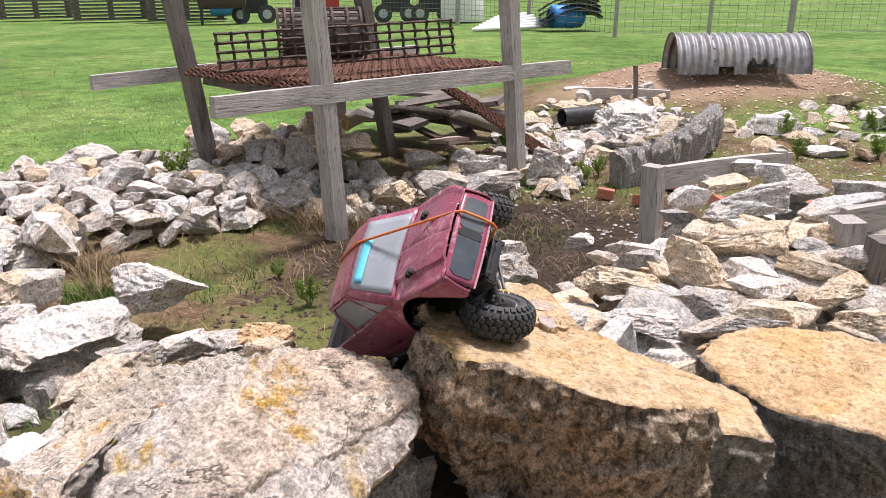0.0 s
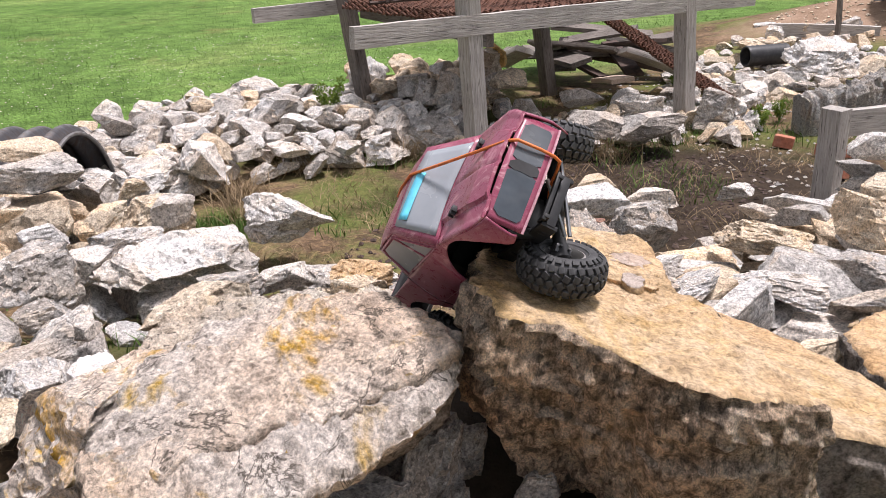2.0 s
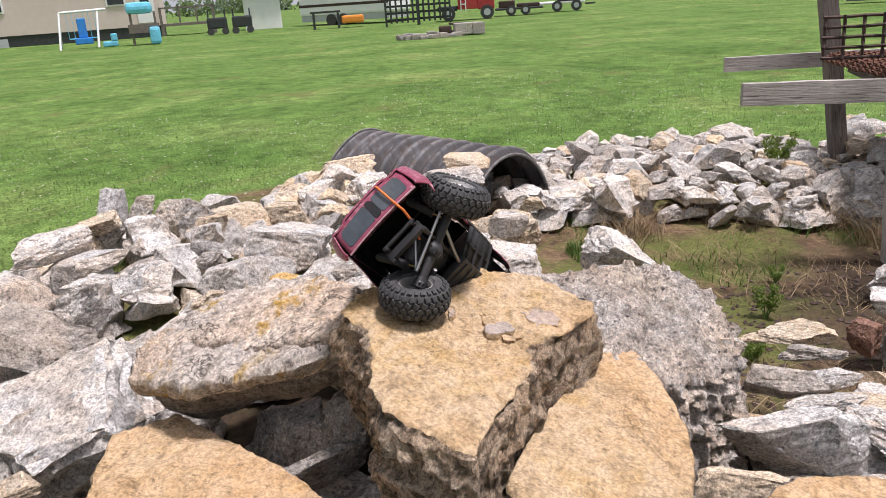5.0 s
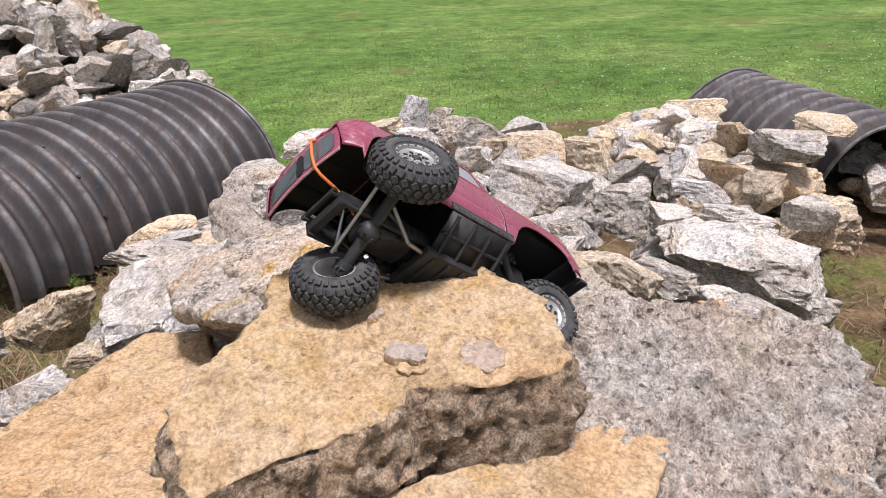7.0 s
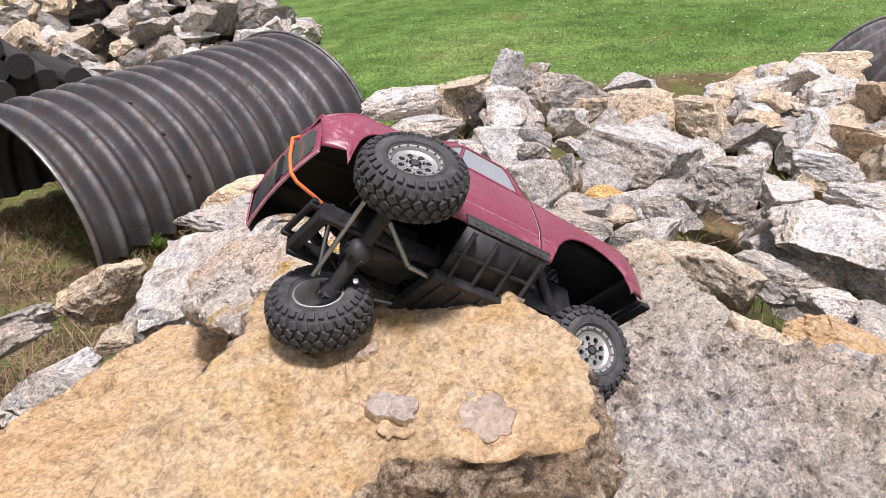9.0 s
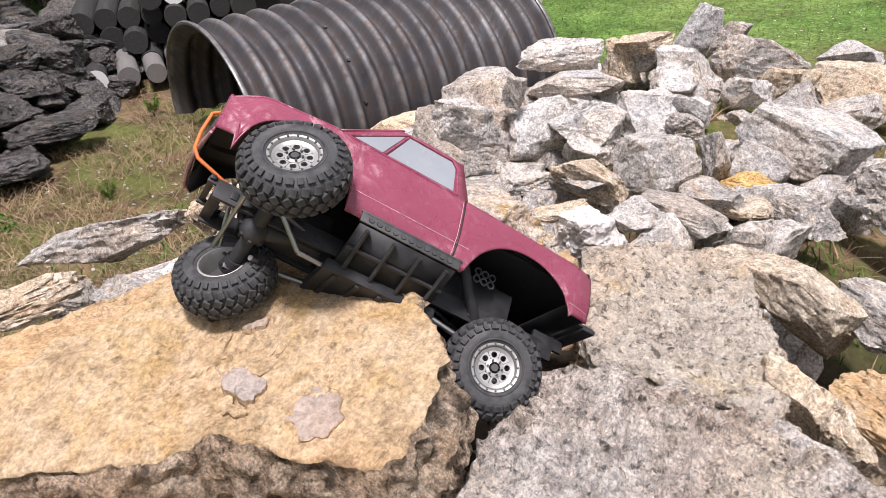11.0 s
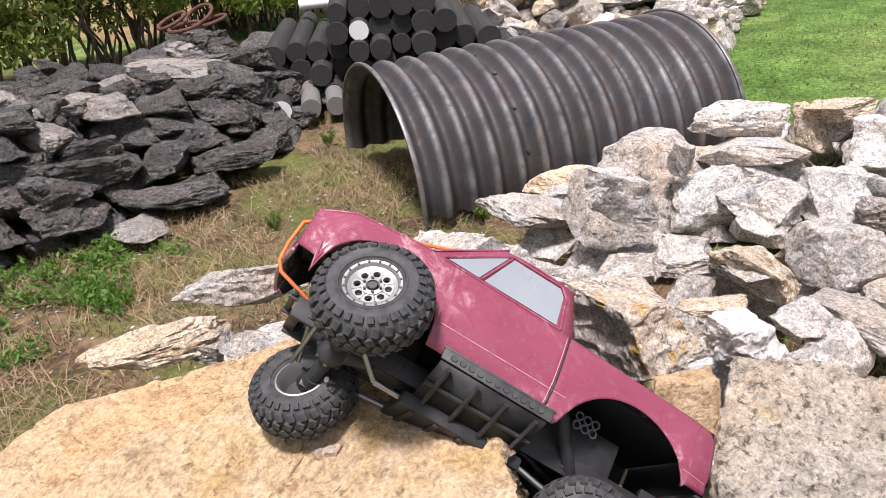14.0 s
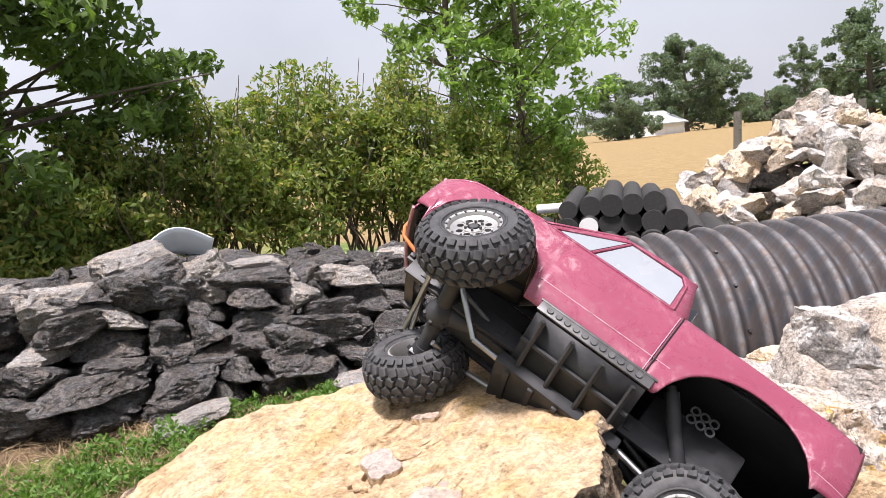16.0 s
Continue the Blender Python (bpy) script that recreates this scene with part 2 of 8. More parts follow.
def paint_mat():
    """Faded maroon lexan paint with pale scuffs."""
    m, nt, b = mat("maroon_paint", 0.32, 0.0, 0.5)
    v = coords(nt)
    big = noise_tex(nt, v, 9, 4, 0.5)
    col = ramp(nt, big, [(0.3, (0.205, 0.036, 0.068)), (0.7, (0.275, 0.062, 0.105))])
    sc = noise_tex(nt, v, 26, 8, 0.78, 1.6)
    msk = noise_tex(nt, v, 7.5, 3, 0.5, 0.3)
    a = ramp(nt, sc, [(0.52, (0, 0, 0)), (0.62, (1, 1, 1))])
    c = ramp(nt, msk, [(0.46, (0, 0, 0)), (0.62, (0.75,) * 3)])
    col = mix(nt, mix(nt, 1.0, a, c, "MULTIPLY"), col, (0.58, 0.34, 0.36))
    dust = noise_tex(nt, v, 120, 4, 0.7)
    col = mix(nt, ramp(nt, dust, [(0.55, (0, 0, 0)), (0.8, (0.25,) * 3)]), col, (0.4, 0.3, 0.27))
    nt.links.new(col, b.inputs["Base Color"])
    nt.links.new(ramp(nt, sc, [(0.4, (0.24,) * 3), (0.7, (0.55,) * 3)]), b.inputs["Roughness"])
    bump(nt, b, big, 0.25, 0.004)
    return m


M_PAINT = paint_mat()
M_BLACK = plain("black_plastic", (0.020, 0.020, 0.021), 0.5, var=0.3, spec=0.4, grime=(0.11, 0.105, 0.10), grime_amt=0.45)
M_INNER = plain("black_shell_inside", (0.006, 0.006, 0.007), 0.6, var=0.2, grime_amt=0.1)
M_TYRE = plain("dusty_rubber", (0.042, 0.042, 0.043), 0.72, var=0.5, scale=90, grime=(0.17, 0.16, 0.15), grime_amt=0.6, bumps=0.3)
M_RIM = plain("worn_silver_rim", (0.44, 0.43, 0.41), 0.42, 0.75, var=0.12, grime=(0.28, 0.23, 0.19), grime_amt=0.5)
M_STEEL = plain("bare_steel_rod", (0.36, 0.36, 0.36), 0.36, 1.0, var=0.1, grime_amt=0.4)
M_DARKSTEEL = plain("dark_steel", (0.1, 0.1, 0.1), 0.42, 0.7, var=0.3, grime_amt=0.3)
M_CORD = plain("orange_cord", (0.62, 0.16, 0.035), 0.6, var=0.2, scale=300, grime_amt=0.15)
M_PANE = plain("milky_lexan", (0.27, 0.29, 0.31), 0.2, 0.0, var=0.08, scale=15, grime=(0.36, 0.35, 0.35), grime_amt=0.5, bumps=0, coat=0.2)
M_TINT = plain("smoked_lexan", (0.045, 0.055, 0.065), 0.16, 0.0, var=0.3, scale=20, grime=(0.2, 0.2, 0.2), grime_amt=0.5, bumps=0, coat=0.5)
M_SCREEN = plain("pale_windscreen_glass", (0.80, 0.86, 0.88), 0.45, 0.0, var=0.05, scale=9, grime_amt=0.1, bumps=0)
M_CYAN = plain("cyan_sticker", (0.12, 0.55, 0.72), 0.3, var=0.15, grime_amt=0.2, bumps=0)
M_GOLD = plain("brass_rod", (0.62, 0.47, 0.2), 0.3, 1.0, var=0.1)
# scuffed lower trim, and the painted highlight on crease and door edge
M_TRIM = plain("scuff_and_highlight_edge", (0.46, 0.25, 0.29), 0.45, var=0.4, scale=150)


def wood_mat(name, light, dark, scale=1.0):
    m, nt, b = mat(name, 0.85, 0, 0.2)
    v = coords(nt)
    mp = N(nt, "ShaderNodeMapping")
    mp.inputs["Scale"].default_value = (1.3 * scale, 22 * scale, 22 * scale)
    nt.links.new(v, mp.inputs["Vector"])
    g = noise_tex(nt, mp.outputs[0], 5.0, 7, 0.72, 0.5)
    crack = noise_tex(nt, mp.outputs[0], 9.0, 3, 0.5, 0.2)
    big = noise_tex(nt, v, 5, 4, 0.6)
    col = ramp(nt, g, [(0.3, dark), (0.7, light)])
    col = mix(nt, ramp(nt, crack, [(0.30, (0.85,) * 3), (0.40, (0, 0, 0))]), col, tuple(c * 0.25 for c in dark))
    col = mix(nt, 0.5, col, ramp(nt, big, [(0.3, (0.6,) * 3), (0.7, (1.2,) * 3)]), "MULTIPLY")
    nt.links.new(col, b.inputs["Base Color"])
    bump(nt, b, g, 0.7, 0.006)
    bump(nt, b, crack, 0.6, 0.006)
    return m


M_WOOD = wood_mat("silvered_timber", (0.57, 0.53, 0.485), (0.25, 0.225, 0.20))
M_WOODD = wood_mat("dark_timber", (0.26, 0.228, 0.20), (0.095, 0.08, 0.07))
M_RUST = plain("rusty_mesh", (0.13, 0.058, 0.036), 0.8, 0.2, var=0.5, scale=40, grime=(0.07, 0.04, 0.03), grime_amt=0.6)
M_RUSTD = plain("dark_rusty_iron", (0.07, 0.045, 0.036), 0.75, 0.3, var=0.5, scale=30)


def pipe_mat(name):
    """Old galvanised steel: rust-brown valleys, worn pale crests, both also painting in the ribs' shading."""
    m, nt, b = mat(name, 0.5, 0.35, 0.4)
    v = coords(nt)
    at = nt.nodes.new("ShaderNodeAttribute")
    at.attribute_name = "crest"
    a = noise_tex(nt, v, 6, 6, 0.65, 0.6)
    mp = N(nt, "ShaderNodeMapping")
    mp.inputs["Scale"].default_value = (3.0, 9.0, 1.2)
    nt.links.new(v, mp.inputs["Vector"])
    s = noise_tex(nt, mp.outputs[0], 5, 6, 0.7, 0.8)
    col = ramp(nt, a, [(0.3, (0.032, 0.034, 0.039)), (0.55, (0.062, 0.064, 0.071)), (0.75, (0.105, 0.106, 0.112))])
    # noisy rust, weighted to the valleys so their shade is in the colour
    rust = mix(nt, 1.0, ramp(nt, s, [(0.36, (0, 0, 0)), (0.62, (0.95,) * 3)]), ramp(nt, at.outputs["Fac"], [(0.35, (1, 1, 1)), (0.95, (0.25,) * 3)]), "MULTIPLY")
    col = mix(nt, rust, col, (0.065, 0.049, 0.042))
    # worn metal on the crests, doubling as their painted highlight
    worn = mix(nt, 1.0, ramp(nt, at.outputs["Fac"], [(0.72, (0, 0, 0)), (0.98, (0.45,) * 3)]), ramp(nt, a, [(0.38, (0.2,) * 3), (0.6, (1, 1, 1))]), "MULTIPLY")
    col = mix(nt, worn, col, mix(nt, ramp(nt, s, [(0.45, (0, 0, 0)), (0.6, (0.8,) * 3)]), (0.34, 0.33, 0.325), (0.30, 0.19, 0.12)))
    col = mix(nt, ramp(nt, noise_tex(nt, v, 45, 5, 0.7), [(0.60, (0, 0, 0)), (0.78, (0.4,) * 3)]), col, (0.24, 0.21, 0.185))
    nt.links.new(col, b.inputs["Base Color"])
    nt.links.new(ramp(nt, s, [(0.35, (0.5,) * 3), (0.7, (0.85,) * 3)]), b.inputs["Roughness"])
    bump(nt, b, s, 0.25, 0.006)
    return m


M_PIPE = pipe_mat("weathered_galvanised_pipe")
M_PIPEL = plain("pale_galvanised_pipe", (0.27, 0.27, 0.275), 0.55, 0.4, var=0.35, scale=14, grime=(0.28, 0.21, 0.16), grime_amt=0.6)
M_PIPELIP = plain("worn_pipe_lip", (0.17, 0.165, 0.16), 0.5, 0.5, var=0.4, scale=30, grime=(0.16, 0.1, 0.07), grime_amt=0.6)
M_BARK = plain("bark", (0.11, 0.085, 0.065), 0.9, var=0.4, scale=25, bumps=0.6)


def grass_mat(name, tint=1.0):
    m, nt, b = mat(name, 0.7, 0, 0.25)
    p = world_pos(nt)
    a = noise_tex(nt, p, 0.5, 5, 0.6, 0.3)
    c = noise_tex(nt, p, 9, 4, 0.6)
    col = ramp(nt, a, [(0.3, (0.075, 0.135, 0.028)), (0.55, (0.115, 0.195, 0.042)), (0.75, (0.18, 0.245, 0.065))])
    col = mix(nt, 0.5, col, ramp(nt, c, [(0.3, (0.75,) * 3), (0.7, (1.25,) * 3)]), "MULTIPLY")
    nt.links.new(col, b.inputs["Base Color"])
    return m


M_GRASS = grass_mat("grass_blade")
M_CREAM = wood_mat("cream_painted_board", (0.72, 0.58, 0.47), (0.46, 0.34, 0.26))
M_DRY = plain("dry_grass", (0.28, 0.20, 0.112), 0.8, var=0.4, scale=8, bumps=0)

# ---- building helpers ----
def link_mesh(name, bm, mats, parent=None, smooth=40, label=""):
    me = bpy.data.meshes.new(name)
    bm.normal_update()
    bm.to_mesh(me)
    bm.free()
    for m in mats if isinstance(mats, (list, tuple)) else [mats]:
        me.materials.append(m)
    if smooth:
        me.polygons.foreach_set("use_smooth", [True] * len(me.polygons))
        me.set_sharp_from_angle(angle=radians(smooth))
    ob = new(name, me)
    if parent is not None:
        ob.parent = parent
    if label:
        tagged(ob, label)
    return ob


def part(name, bm, material, parent, label="", smooth=40):
    return link_mesh(name, bm, material, parent, smooth, label)


def thing(name, label, category, m=None, group="", kind=""):
    ob = tagged(new(name), label, category, group, kind)
    ob.empty_display_size = 0.1
    if m is not None:
        ob.matrix_world = m
    return ob


def box(bm, x0, y0, z0, x1, y1, z1, bevel=0.0, m=None):
    r = bmesh.ops.create_cube(bm, size=1.0, matrix=Matrix.Translation(((x0 + x1) / 2, (y0 + y1) / 2, (z0 + z1) / 2)) @ Matrix.Diagonal((abs(x1 - x0), abs(y1 - y0), abs(z1 - z0), 1)))
    vs = r["verts"]
    if bevel:
        es = list({e for v in vs for e in v.link_edges})
        out = bmesh.ops.bevel(bm, geom=es, offset=bevel, segments=2, affect="EDGES", profile=0.6)
        vs = list({v for f in out["faces"] for v in f.verts} | {v for v in vs if v.is_valid})
    if m is not None:
        bmesh.ops.transform(bm, matrix=m, verts=[v for v in vs if v.is_valid])
    return vs


def axis_m(p, q):
    """Pose at p with z towards q, and the length between them."""
    p, q = Vector(p), Vector(q)
    d = q - p
    return Matrix.Translation(p) @ d.to_track_quat("Z", "Y").to_matrix().to_4x4(), d.length


def rod(bm, p, q, r, r2=None, seg=12, caps=True):
    m, n = axis_m(p, q)
    bmesh.ops.create_cone(bm, cap_ends=caps, segments=seg, radius1=r, radius2=r if r2 is None else r2, depth=n, matrix=m @ Matrix.Translation((0, 0, n / 2)))


def lathe(bm, prof, seg=40, m=None, mat=0):
    """Turns (radius, z) pairs round the z axis."""
    rings = []
    for r, z in prof:
        rings.append([bm.verts.new((r * math.cos(2 * math.pi * i / seg), r * math.sin(2 * math.pi * i / seg), z)) for i in range(seg)])
    for a, b in zip(rings, rings[1:]):
        for i in range(seg):
            f = bm.faces.new((a[i], a[(i + 1) % seg], b[(i + 1) % seg], b[i]))
            f.material_index = mat
    vs = [v for r in rings for v in r]
    if m is not None:
        bmesh.ops.transform(bm, matrix=m, verts=vs)
    return rings


def sheet(bm, fn, nu, nv, mat=0):
    g = [[bm.verts.new(fn(i / nu, j / nv)) for j in range(nv + 1)] for i in range(nu + 1)]
    for i in range(nu):
        for j in range(nv):
            f = bm.faces.new((g[i][j], g[i + 1][j], g[i + 1][j + 1], g[i][j + 1]))
            f.material_index = mat
    return g


def lerp(xs, ys, x):
    return float(np.interp(x, xs, ys))


def fract(p, s, o=4, seed=0.0):
    return noise.fractal(Vector((p[0] * s + seed * 7.3, p[1] * s - seed * 3.1, p[2] * s + seed * 5.7)), 1.0, 2.0, o)


# ---- ground ----
def bump2(x, y, cx, cy, rx, ry, h):
    return h * math.exp(-(((x - cx) / rx) ** 2) - ((y - cy) / ry) ** 2)


def ground_z(x, y):
    z = -0.07 + 0.03 * noise.noise(Vector((x * 0.35, y * 0.35, 3.0)))
    z += bump2(x, y, -0.05, 1.2, 0.5, 0.5, 0.40) + bump2(x, y, -1.75, 0.95, 0.75, 0.55, 0.30) + bump2(x, y, -2.5, 2.3, 0.6, 0.6, 0.18)
    z += bump2(x, y, -0.9, 1.5, 0.6, 0.5, 0.16) + bump2(x, y, 1.35, 2.4, 0.7, 0.8, 0.30) + bump2(x, y, 0.5, 1.9, 0.5, 0.6, 0.2)
    z += bump2(x, y, -2.2, 1.35, 0.5, 0.42, 0.15) + bump2(x, y, -1.35, 1.75, 0.5, 0.4, 0.08)
    z += bump2(x, y, 2.9, 8.6, 1.8, 1.3, 0.44) + bump2(x, y, -2.1, 4.4, 0.8, 0.7, 0.1) + bump2(x, y, -0.5, 0.4, 0.4, 0.4, 0.15)
    d = math.hypot(x, y)
    if d > 14:
        z += 0.5 * noise.noise(Vector((x * 0.02, y * 0.02, 0))) * min(1, (d - 14) / 40)
        z -= min(1, (d - 14) / 40) * 0.35 * max(0, x * -0.3 + y) / (d + 1)
    return z


def ellipse_mask(x, y, cx, cy, rx, ry, soft):
    d = math.hypot((x - cx) / rx, (y - cy) / ry)
    return max(0.0, min(1.0, (1 - d) / soft + 0.5))


def soil_at(x, y):
    n = 0.22 * noise.noise(Vector((x * 1.1, y * 1.1, 8))) + 0.1 * noise.noise(Vector((x * 4, y * 4, 2)))
    s = max(ellipse_mask(x, y, -0.4, 2.4, 2.9, 3.3, 0.2), ellipse_mask(x, y, -0.4, -2.2, 3.4, 4.0, 0.2), ellipse_mask(x, y, 2.4, 8.3, 2.3, 1.3, 0.3), ellipse_mask(x, y, 1.2, 5.0, 2.6, 2.2, 0.3), ellipse_mask(x, y, -3.75, 2.05, 0.42, 0.75, 0.4))
    return max(0.0, min(1.0, s + n * (1 if 0.02 < s < 0.98 else 0)))


def ground_mat():
    m, nt, b = mat("lawn_and_soil", 0.95, 0, 0.1)
    p = world_pos(nt)
    at = nt.nodes.new("ShaderNodeAttribute")
    at.attribute_name = "cover"
    sep = nt.nodes.new("ShaderNodeSeparateColor")
    nt.links.new(at.outputs["Color"], sep.inputs[0])
    big = noise_tex(nt, p, 0.45, 5, 0.6, 0.4)
    med = noise_tex(nt, p, 4.0, 6, 0.7, 0.3)
    fine = noise_tex(nt, p, 45.0, 5, 0.75)
    lawn = ramp(nt, big, [(0.35, (0.080, 0.146, 0.031)), (0.52, (0.117, 0.195, 0.047)), (0.68, (0.176, 0.238, 0.071))])
    lawn = mix(nt, 0.8, lawn, ramp(nt, med, [(0.36, (0.5,) * 3), (0.64, (1.3,) * 3)]), "MULTIPLY")
    lawn = mix(nt, 0.85, lawn, ramp(nt, fine, [(0.38, (0.4,) * 3), (0.62, (1.5,) * 3)]), "MULTIPLY")
    dryp = noise_tex(nt, p, 0.9, 5, 0.65, 0.5)
    lawn = mix(nt, ramp(nt, dryp, [(0.58, (0, 0, 0)), (0.72, (0.65,) * 3)]), lawn, (0.17, 0.14, 0.06))
    soil = ramp(nt, med, [(0.28, (0.04, 0.028, 0.02)), (0.5, (0.12, 0.08, 0.05)), (0.72, (0.25, 0.17, 0.105))])
    straw = noise_tex(nt, p, 14, 6, 0.8, 1.5)
    soil = mix(nt, ramp(nt, straw, [(0.5, (0, 0, 0)), (0.62, (0.7,) * 3)]), soil, (0.29, 0.195, 0.105))
    moss = noise_tex(nt, p, 1.9, 5, 0.7, 0.6)
    soil = mix(nt, ramp(nt, moss, [(0.43, (0, 0, 0)), (0.57, (0.75,) * 3)]), soil, (0.12, 0.15, 0.038))
    soil = mix(nt, 0.7, soil, ramp(nt, fine, [(0.3, (0.35,) * 3), (0.7, (1.4,) * 3)]), "MULTIPLY")
    # dark mulch of the bowl, also used as painted gap shade under the heap
    mulch_shade = ramp(nt, med, [(0.3, (0.018, 0.014, 0.011)), (0.55, (0.05, 0.036, 0.025)), (0.75, (0.12, 0.085, 0.058))])
    soil = mix(nt, at.outputs["Alpha"], soil, mulch_shade)
    dirt = ramp(nt, med, [(0.3, (0.20, 0.13, 0.085)), (0.7, (0.34, 0.24, 0.17))])
    wheat = mix(nt, 0.7, ramp(nt, med, [(0.3, (0.20, 0.14, 0.065)), (0.7, (0.31, 0.23, 0.115))]), ramp(nt, fine, [(0.35, (0.6,) * 3), (0.65, (1.3,) * 3)]), "MULTIPLY")
    col = mix(nt, sep.outputs["Red"], lawn, soil)
    col = mix(nt, sep.outputs["Blue"], col, dirt)
    col = mix(nt, sep.outputs["Green"], col, wheat)
    nt.links.new(col, b.inputs["Base Color"])
    bump(nt, b, med, 0.6, 0.05)
    bump(nt, b, fine, 0.9, 0.012)
    return m


def build_ground():
    def spread(lo, hi, step):
        mid = list(np.arange(lo, hi + 1e-6, step))
        out = [3.0 * 1.45 ** k for k in range(1, 19)]
        return [lo - o for o in reversed(out)] + mid + [hi + o for o in out]
    xs, ys = spread(-7, 6, 0.1), spread(-6, 12, 0.1)
    vs, cov = [], []
    for y in ys:
        for x in xs:
            vs.append((x, y, ground_z(x, y)))
            near = -12 < x < 12 and -12 < y < 15
            dirt = ellipse_mask(x, y, 2.6, 8.1, 1.5, 0.75, 0.4) if near else 0.0
            wheat = 1.0 if y < -5.6 - 0.35 * (x + 4) and y < 0.65 * x - 1.0 else 0.0
            # first ellipse: bowl mulch; second: ground darkened as shade between the heap's stones
            mulch = max(ellipse_mask(x, y, 0.45, 3.65, 1.25, 0.95, 0.5), ellipse_mask(x, y, -0.1, 1.4, 1.0, 0.9, 0.5)) if near else 0.0
            cov.append((soil_at(x, y) if near else 0.0, wheat, dirt, mulch))
    nx = len(xs)
    fs = [(j * nx + i, j * nx + i + 1, (j + 1) * nx + i + 1, (j + 1) * nx + i) for j in range(len(ys) - 1) for i in range(nx - 1)]
    me = bpy.data.meshes.new("ground")
    me.from_pydata(vs, [], fs)
    a = me.attributes.new("cover", "FLOAT_COLOR", "POINT")
    a.data.foreach_set("color", [c for q in cov for c in q])
    me.polygons.foreach_set("use_smooth", [True] * len(me.polygons))
    me.materials.append(ground_mat())
    tagged(new("ground", me), "mown green lawn with bare mulchy soil among the rocks", "ground", kind="structure")


build_ground()


def blades(name, label, category, mat_, spots, h0, h1, width, seed, lean=0.5):
    """Many thin grass blades in one mesh."""
    rng = np.random.default_rng(seed)
    n = len(spots)
    p = np.array(spots)
    ang = rng.uniform(0, 2 * np.pi, n)
    h = rng.uniform(h0, h1, n)
    w = width * rng.uniform(0.6, 1.3, n)
    side = np.c_[np.cos(ang), np.sin(ang), np.zeros(n)] * w[:, None]
    tip = np.c_[rng.normal(0, lean, (n, 2)) * h[:, None], h]
    midp = tip * [0.35, 0.35, 0.6]
    v = np.stack([p - side, p + side, p + midp + side * 0.7, p + midp - side * 0.7, p + tip], 1).reshape(-1, 3)
    k = np.arange(n)[:, None] * 5
    quads = (k + [0, 1, 2, 3]).tolist()
    tris = (k + [3, 2, 4]).tolist()
    me = bpy.data.meshes.new(name)
    me.from_pydata(v.tolist(), [], quads + tris)
    me.materials.append(mat_)
    return tagged(new(name, me), label, category, kind="stuff")


# ---- rocks ----
def rock_mesh(name, seed, cuts=9, fine=0.2, flat=False, amp=0.05):
    """A broken stone two units across: a block split along planes, its edges chipped, its faces roughened."""
    rng = np.random.default_rng(seed)
    bm = bmesh.new()
    bmesh.ops.create_cube(bm, size=2.0)
    for k in range(cuts):
        nrm = rng.normal(size=3) * ([1, 1, 0.6] if flat else [1, 1, 1.0])
        nrm /= np.linalg.norm(nrm)
        d = np.abs(nrm).sum() * rng.uniform(0.40, 0.74)
        r = bmesh.ops.bisect_plane(bm, geom=bm.verts[:] + bm.edges[:] + bm.faces[:], plane_co=Vector(nrm * d), plane_no=Vector(nrm), clear_outer=True)
        cut = [e for e in r["geom_cut"] if isinstance(e, bmesh.types.BMEdge)]
        if len(cut) > 2:
            bmesh.ops.edgeloop_fill(bm, edges=cut)
    sh, tp = rng.uniform(-0.3, 0.3, 2), rng.uniform(0.62, 1.0)
    for v in bm.verts:
        k = 1 + (tp - 1) * (v.co.z + 1) / 2
        v.co.x, v.co.y = v.co.x * k + sh[0] * v.co.z, v.co.y * k + sh[1] * v.co.z
    bmesh.ops.dissolve_degenerate(bm, dist=0.02, edges=bm.edges[:])
    co = np.array([v.co for v in bm.verts])
    mid, half = (co.max(0) + co.min(0)) / 2, (co.max(0) - co.min(0)) / 2
    for v in bm.verts:
        v.co = Vector(((v.co.x - mid[0]) / half[0], (v.co.y - mid[1]) / half[1], (v.co.z - mid[2]) / half[2]))
    bmesh.ops.bevel(bm, geom=bm.edges[:], offset=0.075, segments=1, affect="EDGES", profile=0.5, clamp_overlap=True)
    bmesh.ops.triangulate(bm, faces=bm.faces[:])
    for k in range(7):
        long_ = [e for e in bm.edges if e.calc_length() > fine]
        if not long_:
            break
        bmesh.ops.subdivide_edges(bm, edges=long_, cuts=1)
        bmesh.ops.triangulate(bm, faces=bm.faces[:])
    bm.normal_update()
    nr = [v.normal.copy() for v in bm.verts]
    for v, n in zip(bm.verts, nr):
        p = v.co.copy()
        d = amp * 1.0 * fract(p, 1.3, 3, seed) - amp * 1.15 * abs(fract(p, 2.4, 4, seed + 9)) + amp * 0.55 * fract(p, 6.5, 3, seed + 4)
        d += amp * (0.35 if flat else 0.8) * (math.floor(3.0 * noise.noise(Vector((p.x * 1.7 + seed, p.y * 1.7, p.z * (1.2 if flat else 2.4))))) / 3)
        v.co = p + (n * 0.7 + p.normalized() * 0.3) * d
    me = bpy.data.meshes.new(name)
    bm.to_mesh(me)
    bm.free()
    me.polygons.foreach_set("use_smooth", [True] * len(me.polygons))
    me.set_sharp_from_angle(angle=radians(26))
    return me


